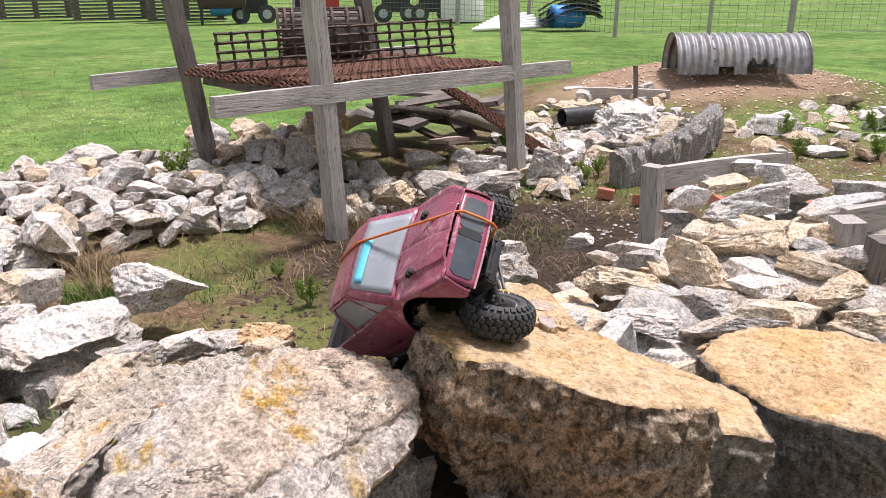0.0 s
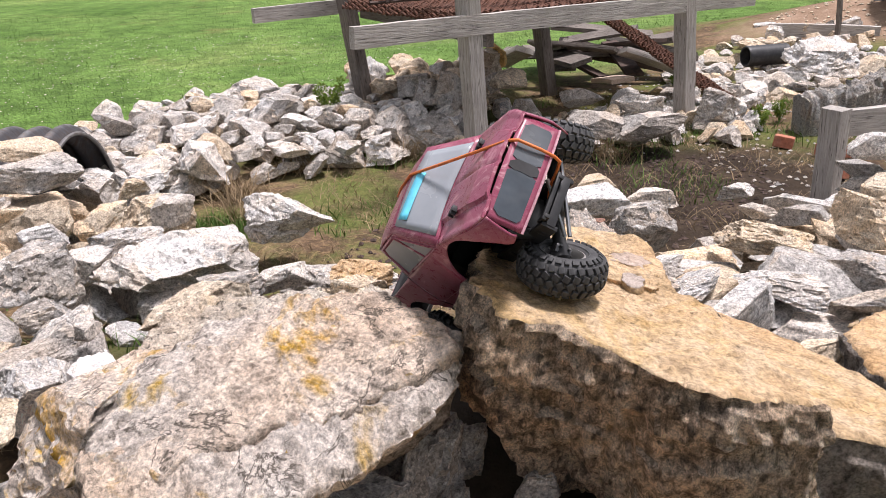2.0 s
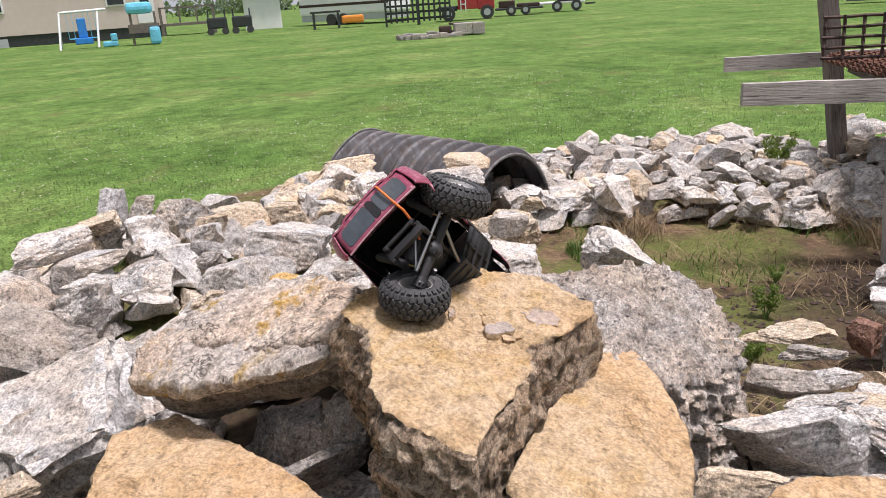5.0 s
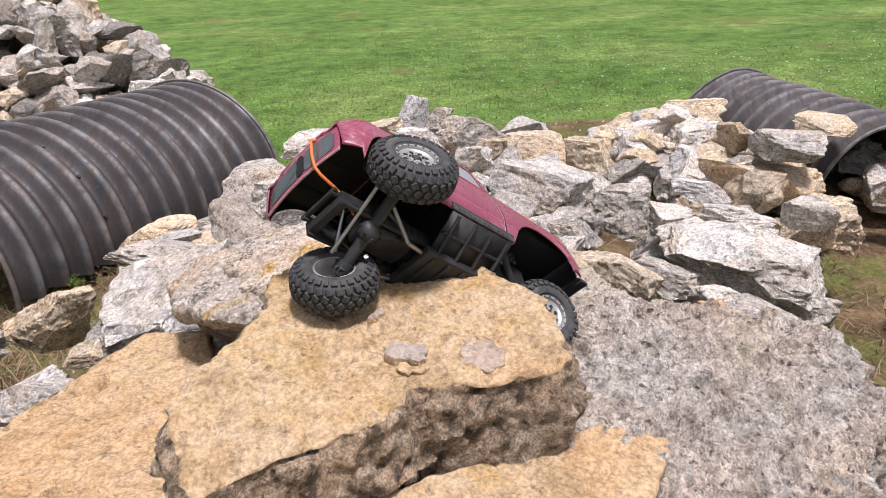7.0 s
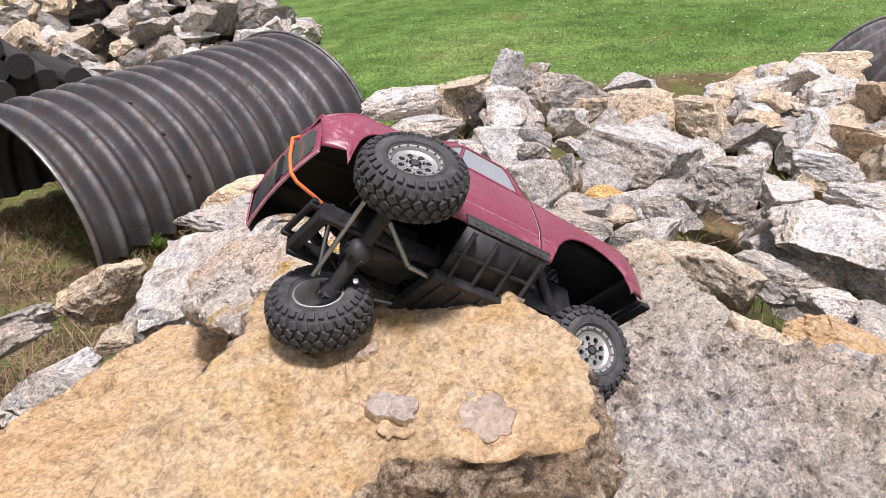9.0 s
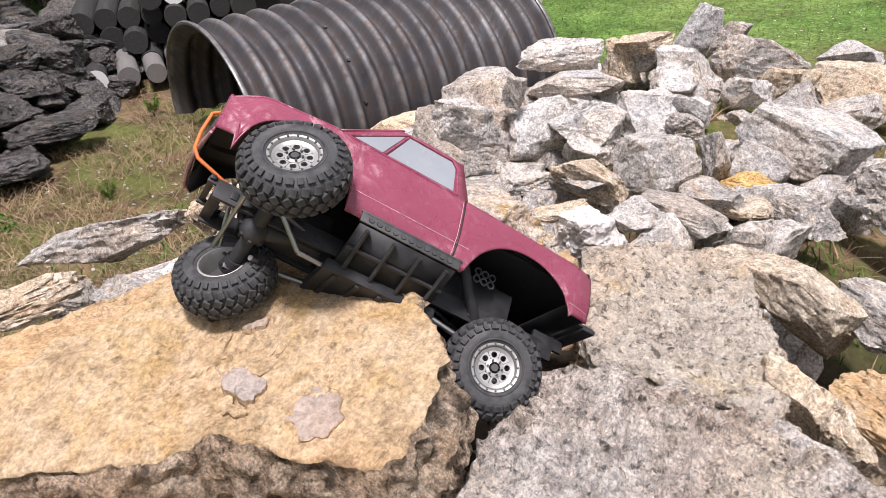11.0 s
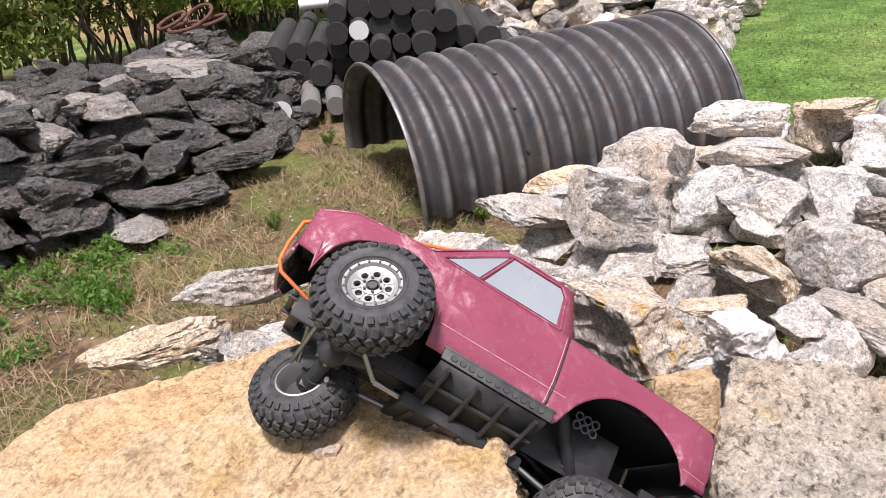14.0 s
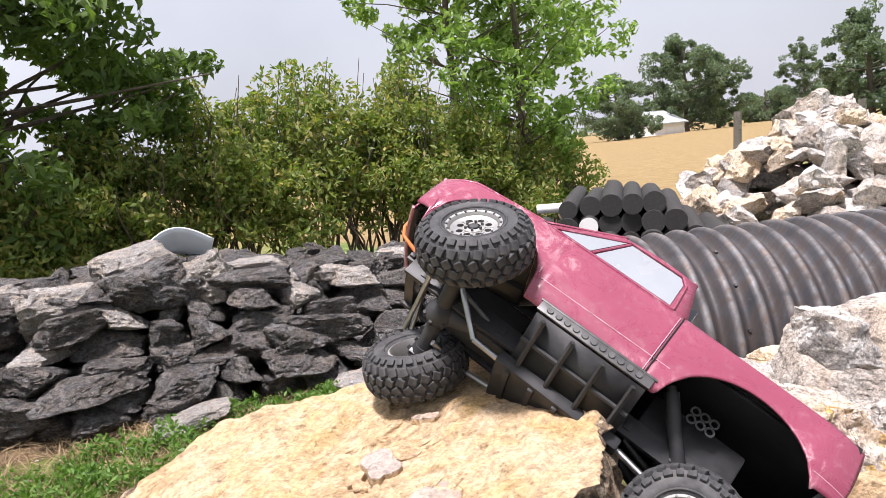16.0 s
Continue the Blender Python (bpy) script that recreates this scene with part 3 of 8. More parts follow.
ROCK_LABEL = {
    "white": ("pale grey-white angular limestone rock lying in the rock heap", M_WHITE),
    "grey": ("dull grey weathered limestone rock in the heap", M_GREY),
    "tan": ("tan flat-topped limestone rock in the heap", M_TAN),
    "yellow": ("yellow sandstone rock with a smooth split face", M_YEL),
    "orange": ("small ochre-stained stone wedged between grey rocks", M_ORANGE),
    "asph": ("dark broken slab of old asphalt in a stack", M_ASPH),
    "gran": ("rough grey conglomerate boulder", M_GRAN),
    "red": ("reddish-brown rounded stone among pale rocks", M_RED),
    "conc": ("chunk of broken grey concrete", M_CONC),
    "chalk": ("bleached white limestone rock in the heap", M_CHALK),
    "lichen": ("grey boulder with yellow lichen patches", M_LICHEN),
}
SHAPES = {}


def shape(kind, i, flat=False, sub=3):
    key = (i, flat, sub)
    if key not in SHAPES:
        SHAPES[key] = rock_mesh("rock", 100 + i * 7 + sub, cuts=(8 if flat else 10) + i % 5, fine=0.27 if sub == 3 else 0.11, flat=flat, amp=0.055 if flat else 0.085)
    key += (kind,)
    if key not in SHAPES:
        me = SHAPES[key[:3]].copy()
        me.materials.append(ROCK_LABEL[kind][1])
        SHAPES[key] = me
    return SHAPES[key]


BATCH = {}


def rock(kind, x, y, z, sx, sy, sz, yaw=0, tx=0, ty=0, i=None, flat=None, sub=4, name="rock", label="", group="rocks of the crawling course", batch=""):
    """One loose stone: centre, full size, turn and lean in degrees. batch: joins it to a heap that is one mesh."""
    if i is None:
        i = int(abs(x * 131 + y * 71 + sx * 977)) % 13
    if flat is None:
        flat = sz < 0.45 * max(sx, sy)
    m = pose(x, y, z, tx, ty, yaw) @ Matrix.Diagonal((sx / 2, sy / 2, sz / 2, 1))
    if batch:
        BATCH.setdefault(batch, []).append((shape(kind, i, flat, sub), m))
        return None
    ob = new(name, shape(kind, i, flat, sub))
    ob.matrix_world = m
    return tagged(ob, label or ROCK_LABEL[kind][0], "rock", group)


def join_batch(batch, label, category="rocks"):
    """Makes one mesh of the stones gathered under a name."""
    vs, fs, mi, mats, n = [], [], [], [], 0
    for me, m in BATCH[batch]:
        co = np.empty(len(me.vertices) * 3, np.float32)
        me.vertices.foreach_get("co", co)
        mm = np.array(m)
        vs.append(co.reshape(-1, 3) @ mm[:3, :3].T + mm[:3, 3])
        lv = np.empty(len(me.loops), np.int32)
        me.loops.foreach_get("vertex_index", lv)
        fs.append(lv.reshape(-1, 3) + n)
        n += len(me.vertices)
        if me.materials[0] not in mats:
            mats.append(me.materials[0])
        mi.append(np.full(len(me.polygons), mats.index(me.materials[0])))
    out = bpy.data.meshes.new(batch)
    out.from_pydata(np.vstack(vs).tolist(), [], np.vstack(fs).tolist())
    for m in mats:
        out.materials.append(m)
    out.polygons.foreach_set("material_index", np.concatenate(mi).tolist())
    out.polygons.foreach_set("use_smooth", [True] * len(out.polygons))
    out.set_sharp_from_angle(angle=radians(26))
    return tagged(new(batch, out), label, category, kind="stuff")


def slab(name, label, outline, plane, thick, mats, seed, flare=0.0, rough=0.006, ledge=0.012, wob=0.008, taper=0.0, dome=0.0, edge=0.006, nseg=300, parent=None, step=1.2, rings=44):
    """A large split stone: a plan outline on a tilted top plane, with broken layered sides."""
    a, b, c = plane
    pts = [Vector(p) for p in outline]
    seglen = [(pts[(i + 1) % len(pts)] - p).length for i, p in enumerate(pts)]
    per = sum(seglen)
    ring = []
    for k in range(nseg):
        d = per * k / nseg
        i = 0
        while d > seglen[i]:
            d -= seglen[i]
            i += 1
        p = pts[i].lerp(pts[(i + 1) % len(pts)], d / seglen[i])
        ring.append(p)
    # soften corners a little, then fray
    ring = [(ring[k - 1] + ring[k] * 2 + ring[(k + 1) % nseg]) / 4 for k in range(nseg)]
    cen = sum(ring, Vector((0, 0))) / nseg
    ring = [p + (p - cen).normalized() * (wob * fract((p.x, p.y, 0), 16, 4, seed) + wob * 0.5 * fract((p.x, p.y, 0), 60, 3, seed)) for p in ring]
    bm = bmesh.new()
    rows = []
    nr_ = rings if thick > 0.02 else 8
    fr = [0.01 + 0.965 * k / nr_ for k in range(nr_ + 1)] + [0.988, 1.0]

    def topz(p, f):
        z = a + b * p.x + c * p.y + dome * (1 - f * f)
        z += rough * fract((p.x, p.y, 0), 9, 4, seed + 2) + rough * 0.5 * fract((p.x, p.y, 0), 40, 3, seed + 3)
        st = fract((p.x, p.y, 0), 6, 4, seed + 5)
        z += rough * step * (math.floor(st * 3 + 0.5) / 3) - rough * (1.5 - step) * abs(fract((p.x, p.y, 0), 30, 4, seed + 8))
        return z - (edge if f > 0.99 else edge * 0.3 if f > 0.98 else 0)
    for f in fr:
        rows.append([bm.verts.new((*(q := cen + (p - cen) * f), topz(q, f))) for p in ring])
    nl = max(6, int(thick * 170))
    for k in range(1, nl + 1):
        g = k / nl
        row = []
        for p in ring:
            out = (p - cen).normalized()
            o = flare * math.sin(min(1, g * 1.4) * math.pi / 2) - taper * g * g
            lay = math.floor(g * thick * 30 + 1.5 * noise.noise(Vector((p.x * 5, p.y * 5, seed)))) if g < 1 else 0
            o += ledge * (noise.noise(Vector((p.x * 8, p.y * 8, lay * 3.7 + seed))) + 0.9 * (0.4 - abs(noise.noise(Vector((p.x * 30, p.y * 30, g * thick * 30 + seed * 3))))) + 0.55 * noise.noise(Vector((p.x * 65, p.y * 65, g * thick * 65 + seed))) - 0.15)
            q = p + out * o
            row.append(bm.verts.new((q.x, q.y, a + b * p.x + c * p.y - edge - thick * g * (1 + 0.15 * fract((p.x, p.y, 0), 6, 2, seed)))))
        rows.append(row)
    for n, (r0, r1) in enumerate(zip(rows, rows[1:])):
        for k in range(nseg):
            f = bm.faces.new((r0[k], r1[k], r1[(k + 1) % nseg], r0[(k + 1) % nseg]))
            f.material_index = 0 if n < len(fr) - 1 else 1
    bm.faces.new(rows[0])
    bm.faces.new(list(reversed(rows[-1]))).material_index = 1
    bmesh.ops.recalc_face_normals(bm, faces=bm.faces)
    ob = link_mesh(name, bm, list(mats), parent, 38)
    if parent is not None:
        return ob
    return tagged(ob, label, "rock", "large slabs of the crawling course")

# ---- the large slabs under and round the truck ----
sl_a = slab("sandstone_slab", "large cracked yellow sandstone slab with dark broken sides under the truck",
     [(0.390, 0.982), (0.327, 0.945), (0.280, 0.922), (0.205, 0.935), (0.135, 0.985), (0.075, 0.985), (0.015, 0.985), (-0.025, 1.06), (-0.035, 1.17), (-0.024, 1.285), (0.041, 1.344), (0.10, 1.37), (0.195, 1.372), (0.222, 1.29), (0.231, 1.205), (0.31, 1.125), (0.322, 1.065)],
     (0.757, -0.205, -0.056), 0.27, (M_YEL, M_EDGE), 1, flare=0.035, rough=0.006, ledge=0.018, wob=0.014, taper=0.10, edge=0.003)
slab("sandstone_slab", "pointed yellow sandstone slab leaning beside the larger one",
     [(0.076, 1.535), (0.15, 1.40), (0.215, 1.285), (0.274, 1.186), (0.335, 1.09), (0.39, 1.025), (0.505, 1.035), (0.53, 1.19), (0.506, 1.255), (0.43, 1.345), (0.382, 1.39), (0.297, 1.45), (0.188, 1.505), (0.11, 1.55)],
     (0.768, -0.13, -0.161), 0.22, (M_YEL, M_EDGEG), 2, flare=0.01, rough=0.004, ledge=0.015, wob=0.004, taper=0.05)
slab("sandstone_slab", "broad yellow sandstone slab with a rough dark edge",
     [(0.53, 1.455), (0.60, 1.54), (0.72, 1.56), (0.87, 1.52), (1.02, 1.42), (1.05, 1.22), (0.92, 1.08), (0.74, 1.12), (0.60, 1.22), (0.545, 1.31)],
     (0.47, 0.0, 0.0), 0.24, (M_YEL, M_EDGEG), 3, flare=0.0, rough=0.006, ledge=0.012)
lich = slab("lichen_boulder", "layered grey-tan limestone boulder with yellow lichen, tilted against the slab",
     [(-0.455, 0.80), (-0.45, 0.92), (-0.40, 1.03), (-0.31, 1.09), (-0.19, 1.11), (-0.10, 1.085), (-0.045, 1.05), (-0.03, 0.97), (-0.07, 0.89), (-0.10, 0.845), (-0.145, 0.81), (-0.18, 0.765), (-0.25, 0.72), (-0.315, 0.70), (-0.40, 0.735)],
     (0.404, 0.031, 0.219), 0.034, (M_LICHEN, M_LICHEN), 4, flare=0.002, rough=0.010, step=0.5, ledge=0.005, wob=0.012, taper=0.022, dome=0.012, edge=0.010)
slab("upper_bed", "", [(-0.452, 0.815), (-0.447, 0.92), (-0.40, 1.026), (-0.31, 1.085), (-0.19, 1.104), (-0.10, 1.078), (-0.055, 1.045), (-0.045, 0.985), (-0.09, 0.935), (-0.14, 0.895), (-0.21, 0.86), (-0.28, 0.82), (-0.33, 0.775), (-0.40, 0.775)],
     (0.416, 0.031, 0.219), 0.026, (M_LICHEN, M_LICHEN), 41, rough=0.009, step=0.5, ledge=0.003, wob=0.016, taper=0.004, dome=0.010, edge=0.006, parent=lich)
# brown split side, its darker tone also standing for shade under the overhang
slab("lower_bed", "", [(-0.455, 0.80), (-0.45, 0.92), (-0.40, 1.02), (-0.31, 1.08), (-0.19, 1.10), (-0.10, 1.075), (-0.05, 1.04), (-0.04, 0.99), (-0.085, 0.93), (-0.125, 0.88), (-0.17, 0.84), (-0.21, 0.795), (-0.27, 0.75), (-0.33, 0.735), (-0.40, 0.755)],
     (0.366, 0.031, 0.219), 0.075, (M_LICHEN, M_EDGEG), 42, flare=0.006, rough=0.006, step=0.5, ledge=0.008, wob=0.012, taper=0.08, edge=0.012, parent=lich)
# dark stones wedged under the boulder and the slab
rock("grey", -0.19, 0.93, 0.345, 0.24, 0.16, 0.20, 20, 0, 6, i=3)
rock("grey", -0.055, 0.945, 0.385, 0.055, 0.26, 0.13, 2, 12, 24, i=5)
rock("grey", 0.02, 0.985, 0.32, 0.20, 0.15, 0.13, 35, 6, 0, i=7)
rock("grey", 0.14, 0.93, 0.36, 0.15, 0.13, 0.13, 70, 0, 8, i=2)
rock("grey", 0.22, 0.91, 0.365, 0.17, 0.14, 0.15, 110, -6, 0, i=9)
rock("grey", 0.06, 1.03, 0.42, 0.07, 0.06, 0.06, 15, 0, 8, i=4)
slab("conglomerate_boulder", "big rough grey-brown conglomerate boulder beside the slab",
     [(0.045, 1.375), (-0.055, 1.39), (-0.09, 1.47), (-0.085, 1.58), (-0.08, 1.68), (-0.03, 1.81), (0.05, 1.835), (0.135, 1.80), (0.205, 1.745), (0.255, 1.66), (0.26, 1.50), (0.19, 1.40)],
     (0.62, -0.36, -0.036), 0.34, (M_GRAN, M_GRAN), 5, flare=0.02, rough=0.017, step=0.15, ledge=0.03, wob=0.016, dome=0.012, edge=0.012)
slab("broken_concrete_block", "rough cracked tan concrete block lying flat among the rocks",
     [(-0.69, 1.225), (-0.465, 1.30), (-0.345, 1.372), (-0.34, 1.51), (-0.32, 1.655), (-0.43, 1.66), (-0.60, 1.585), (-0.74, 1.52), (-0.775, 1.46), (-0.745, 1.33)],
     (0.392, 0.0, 0.0), 0.2, (M_BLOCK, M_BLOCK), 6, rough=0.012, step=0.2, ledge=0.012)
# broken side in the edge stone, which also darkens the shaded gap
slab("sandstone_boulder", "low yellow sandstone boulder wedged beneath the others",
     [(-0.307, 0.766), (-0.292, 0.648), (-0.214, 0.605), (-0.10, 0.56), (0.0, 0.52), (0.12, 0.46), (0.18, 0.43), (0.25, 0.45), (0.33, 0.47), (0.41, 0.50), (0.45, 0.58), (0.44, 0.70), (0.40, 0.80), (0.30, 0.87), (0.138, 0.885), (0.073, 0.88), (-0.058, 0.842), (-0.159, 0.816)],
     (0.444, -0.03, 0.0), 0.22, (M_YEL, M_EDGE), 8, flare=0.02, rough=0.006, ledge=0.014, dome=0.006, edge=0.008)

# flakes and chips still bonded to the top of the large slab
for n_, (m_, th, pts_) in enumerate([
        (M_CHIP, 0.003, [(0.140, 1.249), (0.133, 1.265), (0.163, 1.297), (0.186, 1.303), (0.196, 1.279), (0.193, 1.242), (0.180, 1.262)]),
        (M_YEL, 0.005, [(0.214, 1.185), (0.199, 1.165), (0.185, 1.172), (0.190, 1.19), (0.199, 1.214), (0.212, 1.206)]),
        (M_CHIP, 0.004, [(0.188, 1.172), (0.171, 1.169), (0.162, 1.182), (0.166, 1.201), (0.186, 1.21)]),
        (M_YEL, 0.004, [(0.158, 1.176), (0.113, 1.186), (0.104, 1.194), (0.112, 1.200), (0.150, 1.192)]),
        (M_CHIP, 0.003, [(0.120, 1.128), (0.104, 1.130), (0.090, 1.147), (0.099, 1.155), (0.115, 1.148)])]):
    slab("flake", "", pts_, (0.757 + th * 0.55, -0.205, -0.056), th * 1.6, (m_, M_YEL), 30 + n_, rough=0.003, ledge=0.003, wob=0.016, edge=0.001, nseg=90, parent=sl_a)

# ---- single stones of the heap ----
rock('tan', -1.858, 2.894, 0.140, 0.150, 0.128, 0.075, 59, -2, 6)
rock('grey', -0.206, 1.081, 0.380, 0.183, 0.110, 0.123, 46, -1, 2)
rock('grey', -0.046, 1.156, 0.300, 0.171, 0.145, 0.074, 47, -2, 4)
rock('grey', -0.041, 0.968, 0.330, 0.130, 0.110, 0.071, 66, 1, 3)
rock('grey', -0.059, 1.077, 0.420, 0.082, 0.070, 0.112, 10, 3, 3)
rock('tan', 0.469, 1.425, 0.420, 0.188, 0.083, 0.060, 38, 0, -6)
rock('white', 0.281, 2.107, 0.240, 0.161, 0.131, 0.052, 37, -5, -2)
rock('tan', 0.015, 3.269, 0.100, 0.217, 0.185, 0.071, 20, -7, -6)
rock('white', 0.037, 2.932, 0.140, 0.353, 0.141, 0.113, 24, 3, -3)
rock('white', 0.377, 2.060, 0.280, 0.160, 0.136, 0.057, 2, -1, 3)
rock('white', 0.255, 3.092, 0.120, 0.228, 0.091, 0.073, 14, -4, -2)
rock('grey', 0.708, 2.735, 0.240, 0.201, 0.084, 0.064, -15, -0, 5)
rock('white', 0.553, 2.981, 0.200, 0.126, 0.107, 0.058, -19, 0, -4)
rock('grey', 0.681, 2.566, 0.270, 0.179, 0.074, 0.057, -19, 4, -1)
rock('tan', 0.815, 1.803, 0.400, 0.167, 0.113, 0.053, -35, -6, -5)
rock('tan', 0.945, 1.555, 0.430, 0.159, 0.064, 0.051, -42, 6, 4)
rock('white', 0.898, 2.041, 0.360, 0.187, 0.103, 0.060, -35, 6, -4)
rock('white', 0.572, 2.610, 0.260, 0.139, 0.084, 0.044, -1, -2, 1)
rock('grey', 0.950, 2.957, 0.300, 0.183, 0.110, 0.059, -22, 1, 1)
rock('white', 1.365, 3.506, 0.380, 0.207, 0.176, 0.074, -31, 3, 0)
rock('grey', 1.169, 3.456, 0.360, 0.177, 0.151, 0.062, -26, 7, -3)
rock('white', 1.477, 3.266, 0.400, 0.258, 0.204, 0.083, -30, -6, -3)
rock('grey', 1.544, 2.714, 0.460, 0.260, 0.104, 0.083, -28, -6, -3)
rock('grey', 0.942, 2.878, 0.270, 0.175, 0.100, 0.056, -24, -5, 4)
rock('white', -2.338, 1.033, 0.393, 0.116, 0.168, 0.187, 251, 3, -11, i=29, flat=True)
rock('grey', -2.189, 1.283, 0.311, 0.158, 0.388, 0.223, 222, 16, 5, i=20, flat=False)
rock('grey', -2.317, 1.146, 0.374, 0.083, 0.122, 0.142, 190, 13, 3, i=17, flat=False)
rock('white', -1.766, 0.720, 0.441, 0.291, 0.148, 0.112, 287, -12, 1, i=20, flat=False)
rock('white', -1.689, 0.814, 0.378, 0.289, 0.191, 0.073, 95, -2, 0, i=14, flat=True)
rock('white', -2.134, 0.955, 0.270, 0.148, 0.104, 0.131, 234, -0, 1, i=29, flat=False)
rock('grey', -2.032, 1.132, 0.290, 0.106, 0.093, 0.081, 343, -3, -1, i=11, flat=False)
rock('tan', -1.938, 0.884, 0.380, 0.118, 0.066, 0.161, 294, -3, 4, i=2, flat=False)
rock('tan', -1.996, 0.930, 0.432, 0.141, 0.221, 0.067, 256, 2, 9, i=23, flat=False)
rock('grey', -1.980, 0.960, 0.382, 0.122, 0.097, 0.068, 107, -3, -12, i=25, flat=True)
rock('white', -1.622, 1.520, 0.297, 0.360, 0.208, 0.149, 254, 1, -10, i=3, flat=True)
rock('tan', -2.362, 1.561, 0.221, 0.209, 0.277, 0.169, 4, -1, -0, i=9, flat=True)
rock('white', -2.548, 1.533, 0.294, 0.213, 0.099, 0.075, 70, -3, -5, i=26, flat=True)
rock('tan', -2.334, 1.813, 0.175, 0.273, 0.176, 0.198, 65, -3, 3, i=22, flat=False)
rock('grey', -2.353, 2.107, 0.138, 0.333, 0.344, 0.105, 162, 5, -1, i=20, flat=True)
rock('white', -2.732, 2.091, 0.138, 0.283, 0.257, 0.125, 66, 15, -9, i=25, flat=False)
rock('white', -2.387, 2.268, 0.252, 0.271, 0.212, 0.130, 278, -12, 8, i=24, flat=False)
rock('tan', -2.894, 2.401, 0.262, 0.352, 0.222, 0.133, 85, -1, -8, i=8, flat=False)
rock('tan', -2.186, 2.369, 0.296, 0.154, 0.091, 0.128, 38, 1, -13, i=25, flat=True)
rock('grey', -1.968, 2.506, 0.317, 0.376, 0.265, 0.114, 168, -1, 4, i=9, flat=True)
rock('tan', -2.157, 2.719, 0.341, 0.176, 0.252, 0.072, 306, 1, 1, i=20, flat=True)
rock('tan', -2.016, 2.420, 0.162, 0.467, 0.269, 0.137, 60, -10, 2, i=10, flat=True)
rock('white', -1.587, 2.073, 0.270, 0.237, 0.113, 0.073, 87, -2, 7, i=1, flat=True)
rock('white', -1.335, 2.114, 0.261, 0.222, 0.163, 0.074, 69, -10, -1, i=28, flat=False)
rock('grey', -1.275, 2.325, 0.283, 0.092, 0.180, 0.089, 0, -4, 4, i=0, flat=True)
rock('grey', -1.358, 1.723, 0.287, 0.189, 0.230, 0.156, 175, -2, -1, i=4, flat=False)
rock('white', -1.313, 1.895, 0.271, 0.120, 0.140, 0.084, 190, -2, -16, i=10, flat=True)
rock('white', -1.104, 2.074, 0.221, 0.373, 0.518, 0.203, 177, 10, -20, i=1, flat=False)
rock('orange', -1.426, 1.409, 0.223, 0.161, 0.110, 0.071, 80, -0, -2, i=14, flat=False)
rock('tan', -1.265, 1.431, 0.241, 0.156, 0.151, 0.050, 346, 1, -7, i=8, flat=False)
rock('grey', -1.191, 1.579, 0.279, 0.145, 0.116, 0.076, 49, -0, -4, i=22, flat=False)
rock('grey', -1.265, 1.190, 0.326, 0.245, 0.135, 0.144, 260, 9, 7, i=17, flat=True)
rock('grey', -1.595, 1.194, 0.360, 0.044, 0.121, 0.075, 346, -3, -0, i=21, flat=True)
rock('grey', -1.542, 1.198, 0.331, 0.084, 0.114, 0.081, 215, 14, -0, i=20, flat=False)
rock('grey', -1.449, 1.307, 0.279, 0.075, 0.091, 0.183, 64, -2, -5, i=21, flat=False)
rock('white', -1.444, 0.939, 0.330, 0.239, 0.137, 0.158, 270, 8, 5, i=19, flat=False)
rock('gran', -1.506, 0.632, 0.298, 0.334, 0.457, 0.258, 13, 8, 1, i=12, flat=True)
rock('grey', -1.428, 0.720, 0.420, 0.050, 0.075, 0.095, 178, 5, 3, i=20, flat=True)
rock('tan', -1.098, 1.085, 0.330, 0.207, 0.184, 0.101, 102, -5, 20, i=17, flat=False)
rock('grey', -0.979, 0.830, 0.308, 0.145, 0.154, 0.063, 28, 4, 2, i=10, flat=False)
rock('white', -1.073, 0.924, 0.309, 0.077, 0.122, 0.043, 30, 4, -2, i=15, flat=False)
rock('white', -0.949, 1.257, 0.330, 0.108, 0.140, 0.086, 9, 8, 8, i=19, flat=False)
rock('grey', -1.047, 1.328, 0.312, 0.211, 0.161, 0.055, 90, -6, 7, i=21, flat=True)
rock('grey', -1.000, 1.484, 0.309, 0.071, 0.054, 0.034, 102, -0, -0, i=17, flat=True)
rock('tan', -0.881, 1.087, 0.341, 0.149, 0.069, 0.042, 126, 1, -3, i=18, flat=False)
rock('chalk', -0.772, 1.208, 0.360, 0.155, 0.134, 0.132, 288, 2, 11, i=3, flat=False)
rock('tan', -0.766, 1.602, 0.327, 0.177, 0.317, 0.128, 186, 30, -3, i=1, flat=True)
rock('grey', -0.778, 1.753, 0.306, 0.167, 0.108, 0.086, 233, 4, -1, i=18, flat=False)
rock('white', -0.687, 1.836, 0.298, 0.103, 0.141, 0.055, 265, 16, -11, i=10, flat=True)
rock('grey', -0.458, 0.022, 0.257, 0.427, 0.303, 0.122, 304, 29, 11, i=21, flat=False)
rock('tan', -0.136, 0.106, 0.282, 0.351, 0.190, 0.088, 322, 9, 9, i=8, flat=False)
rock('white', -0.302, 0.356, 0.300, 0.099, 0.214, 0.054, 236, -7, 7, i=9, flat=False)
rock('grey', -0.212, 0.205, 0.278, 0.127, 0.109, 0.050, 127, 6, 12, i=7, flat=True)
rock('tan', -0.145, -0.064, 0.195, 0.320, 0.157, 0.084, 147, -34, -13, i=19, flat=True)
rock('tan', -0.664, 0.234, 0.297, 0.209, 0.131, 0.182, 126, 8, 8, i=5, flat=False)
rock('grey', -0.496, 0.496, 0.353, 0.149, 0.055, 0.153, 300, 11, 0, i=28, flat=False)
rock('tan', -0.370, 0.471, 0.361, 0.089, 0.061, 0.041, 103, 5, -1, i=11, flat=False)
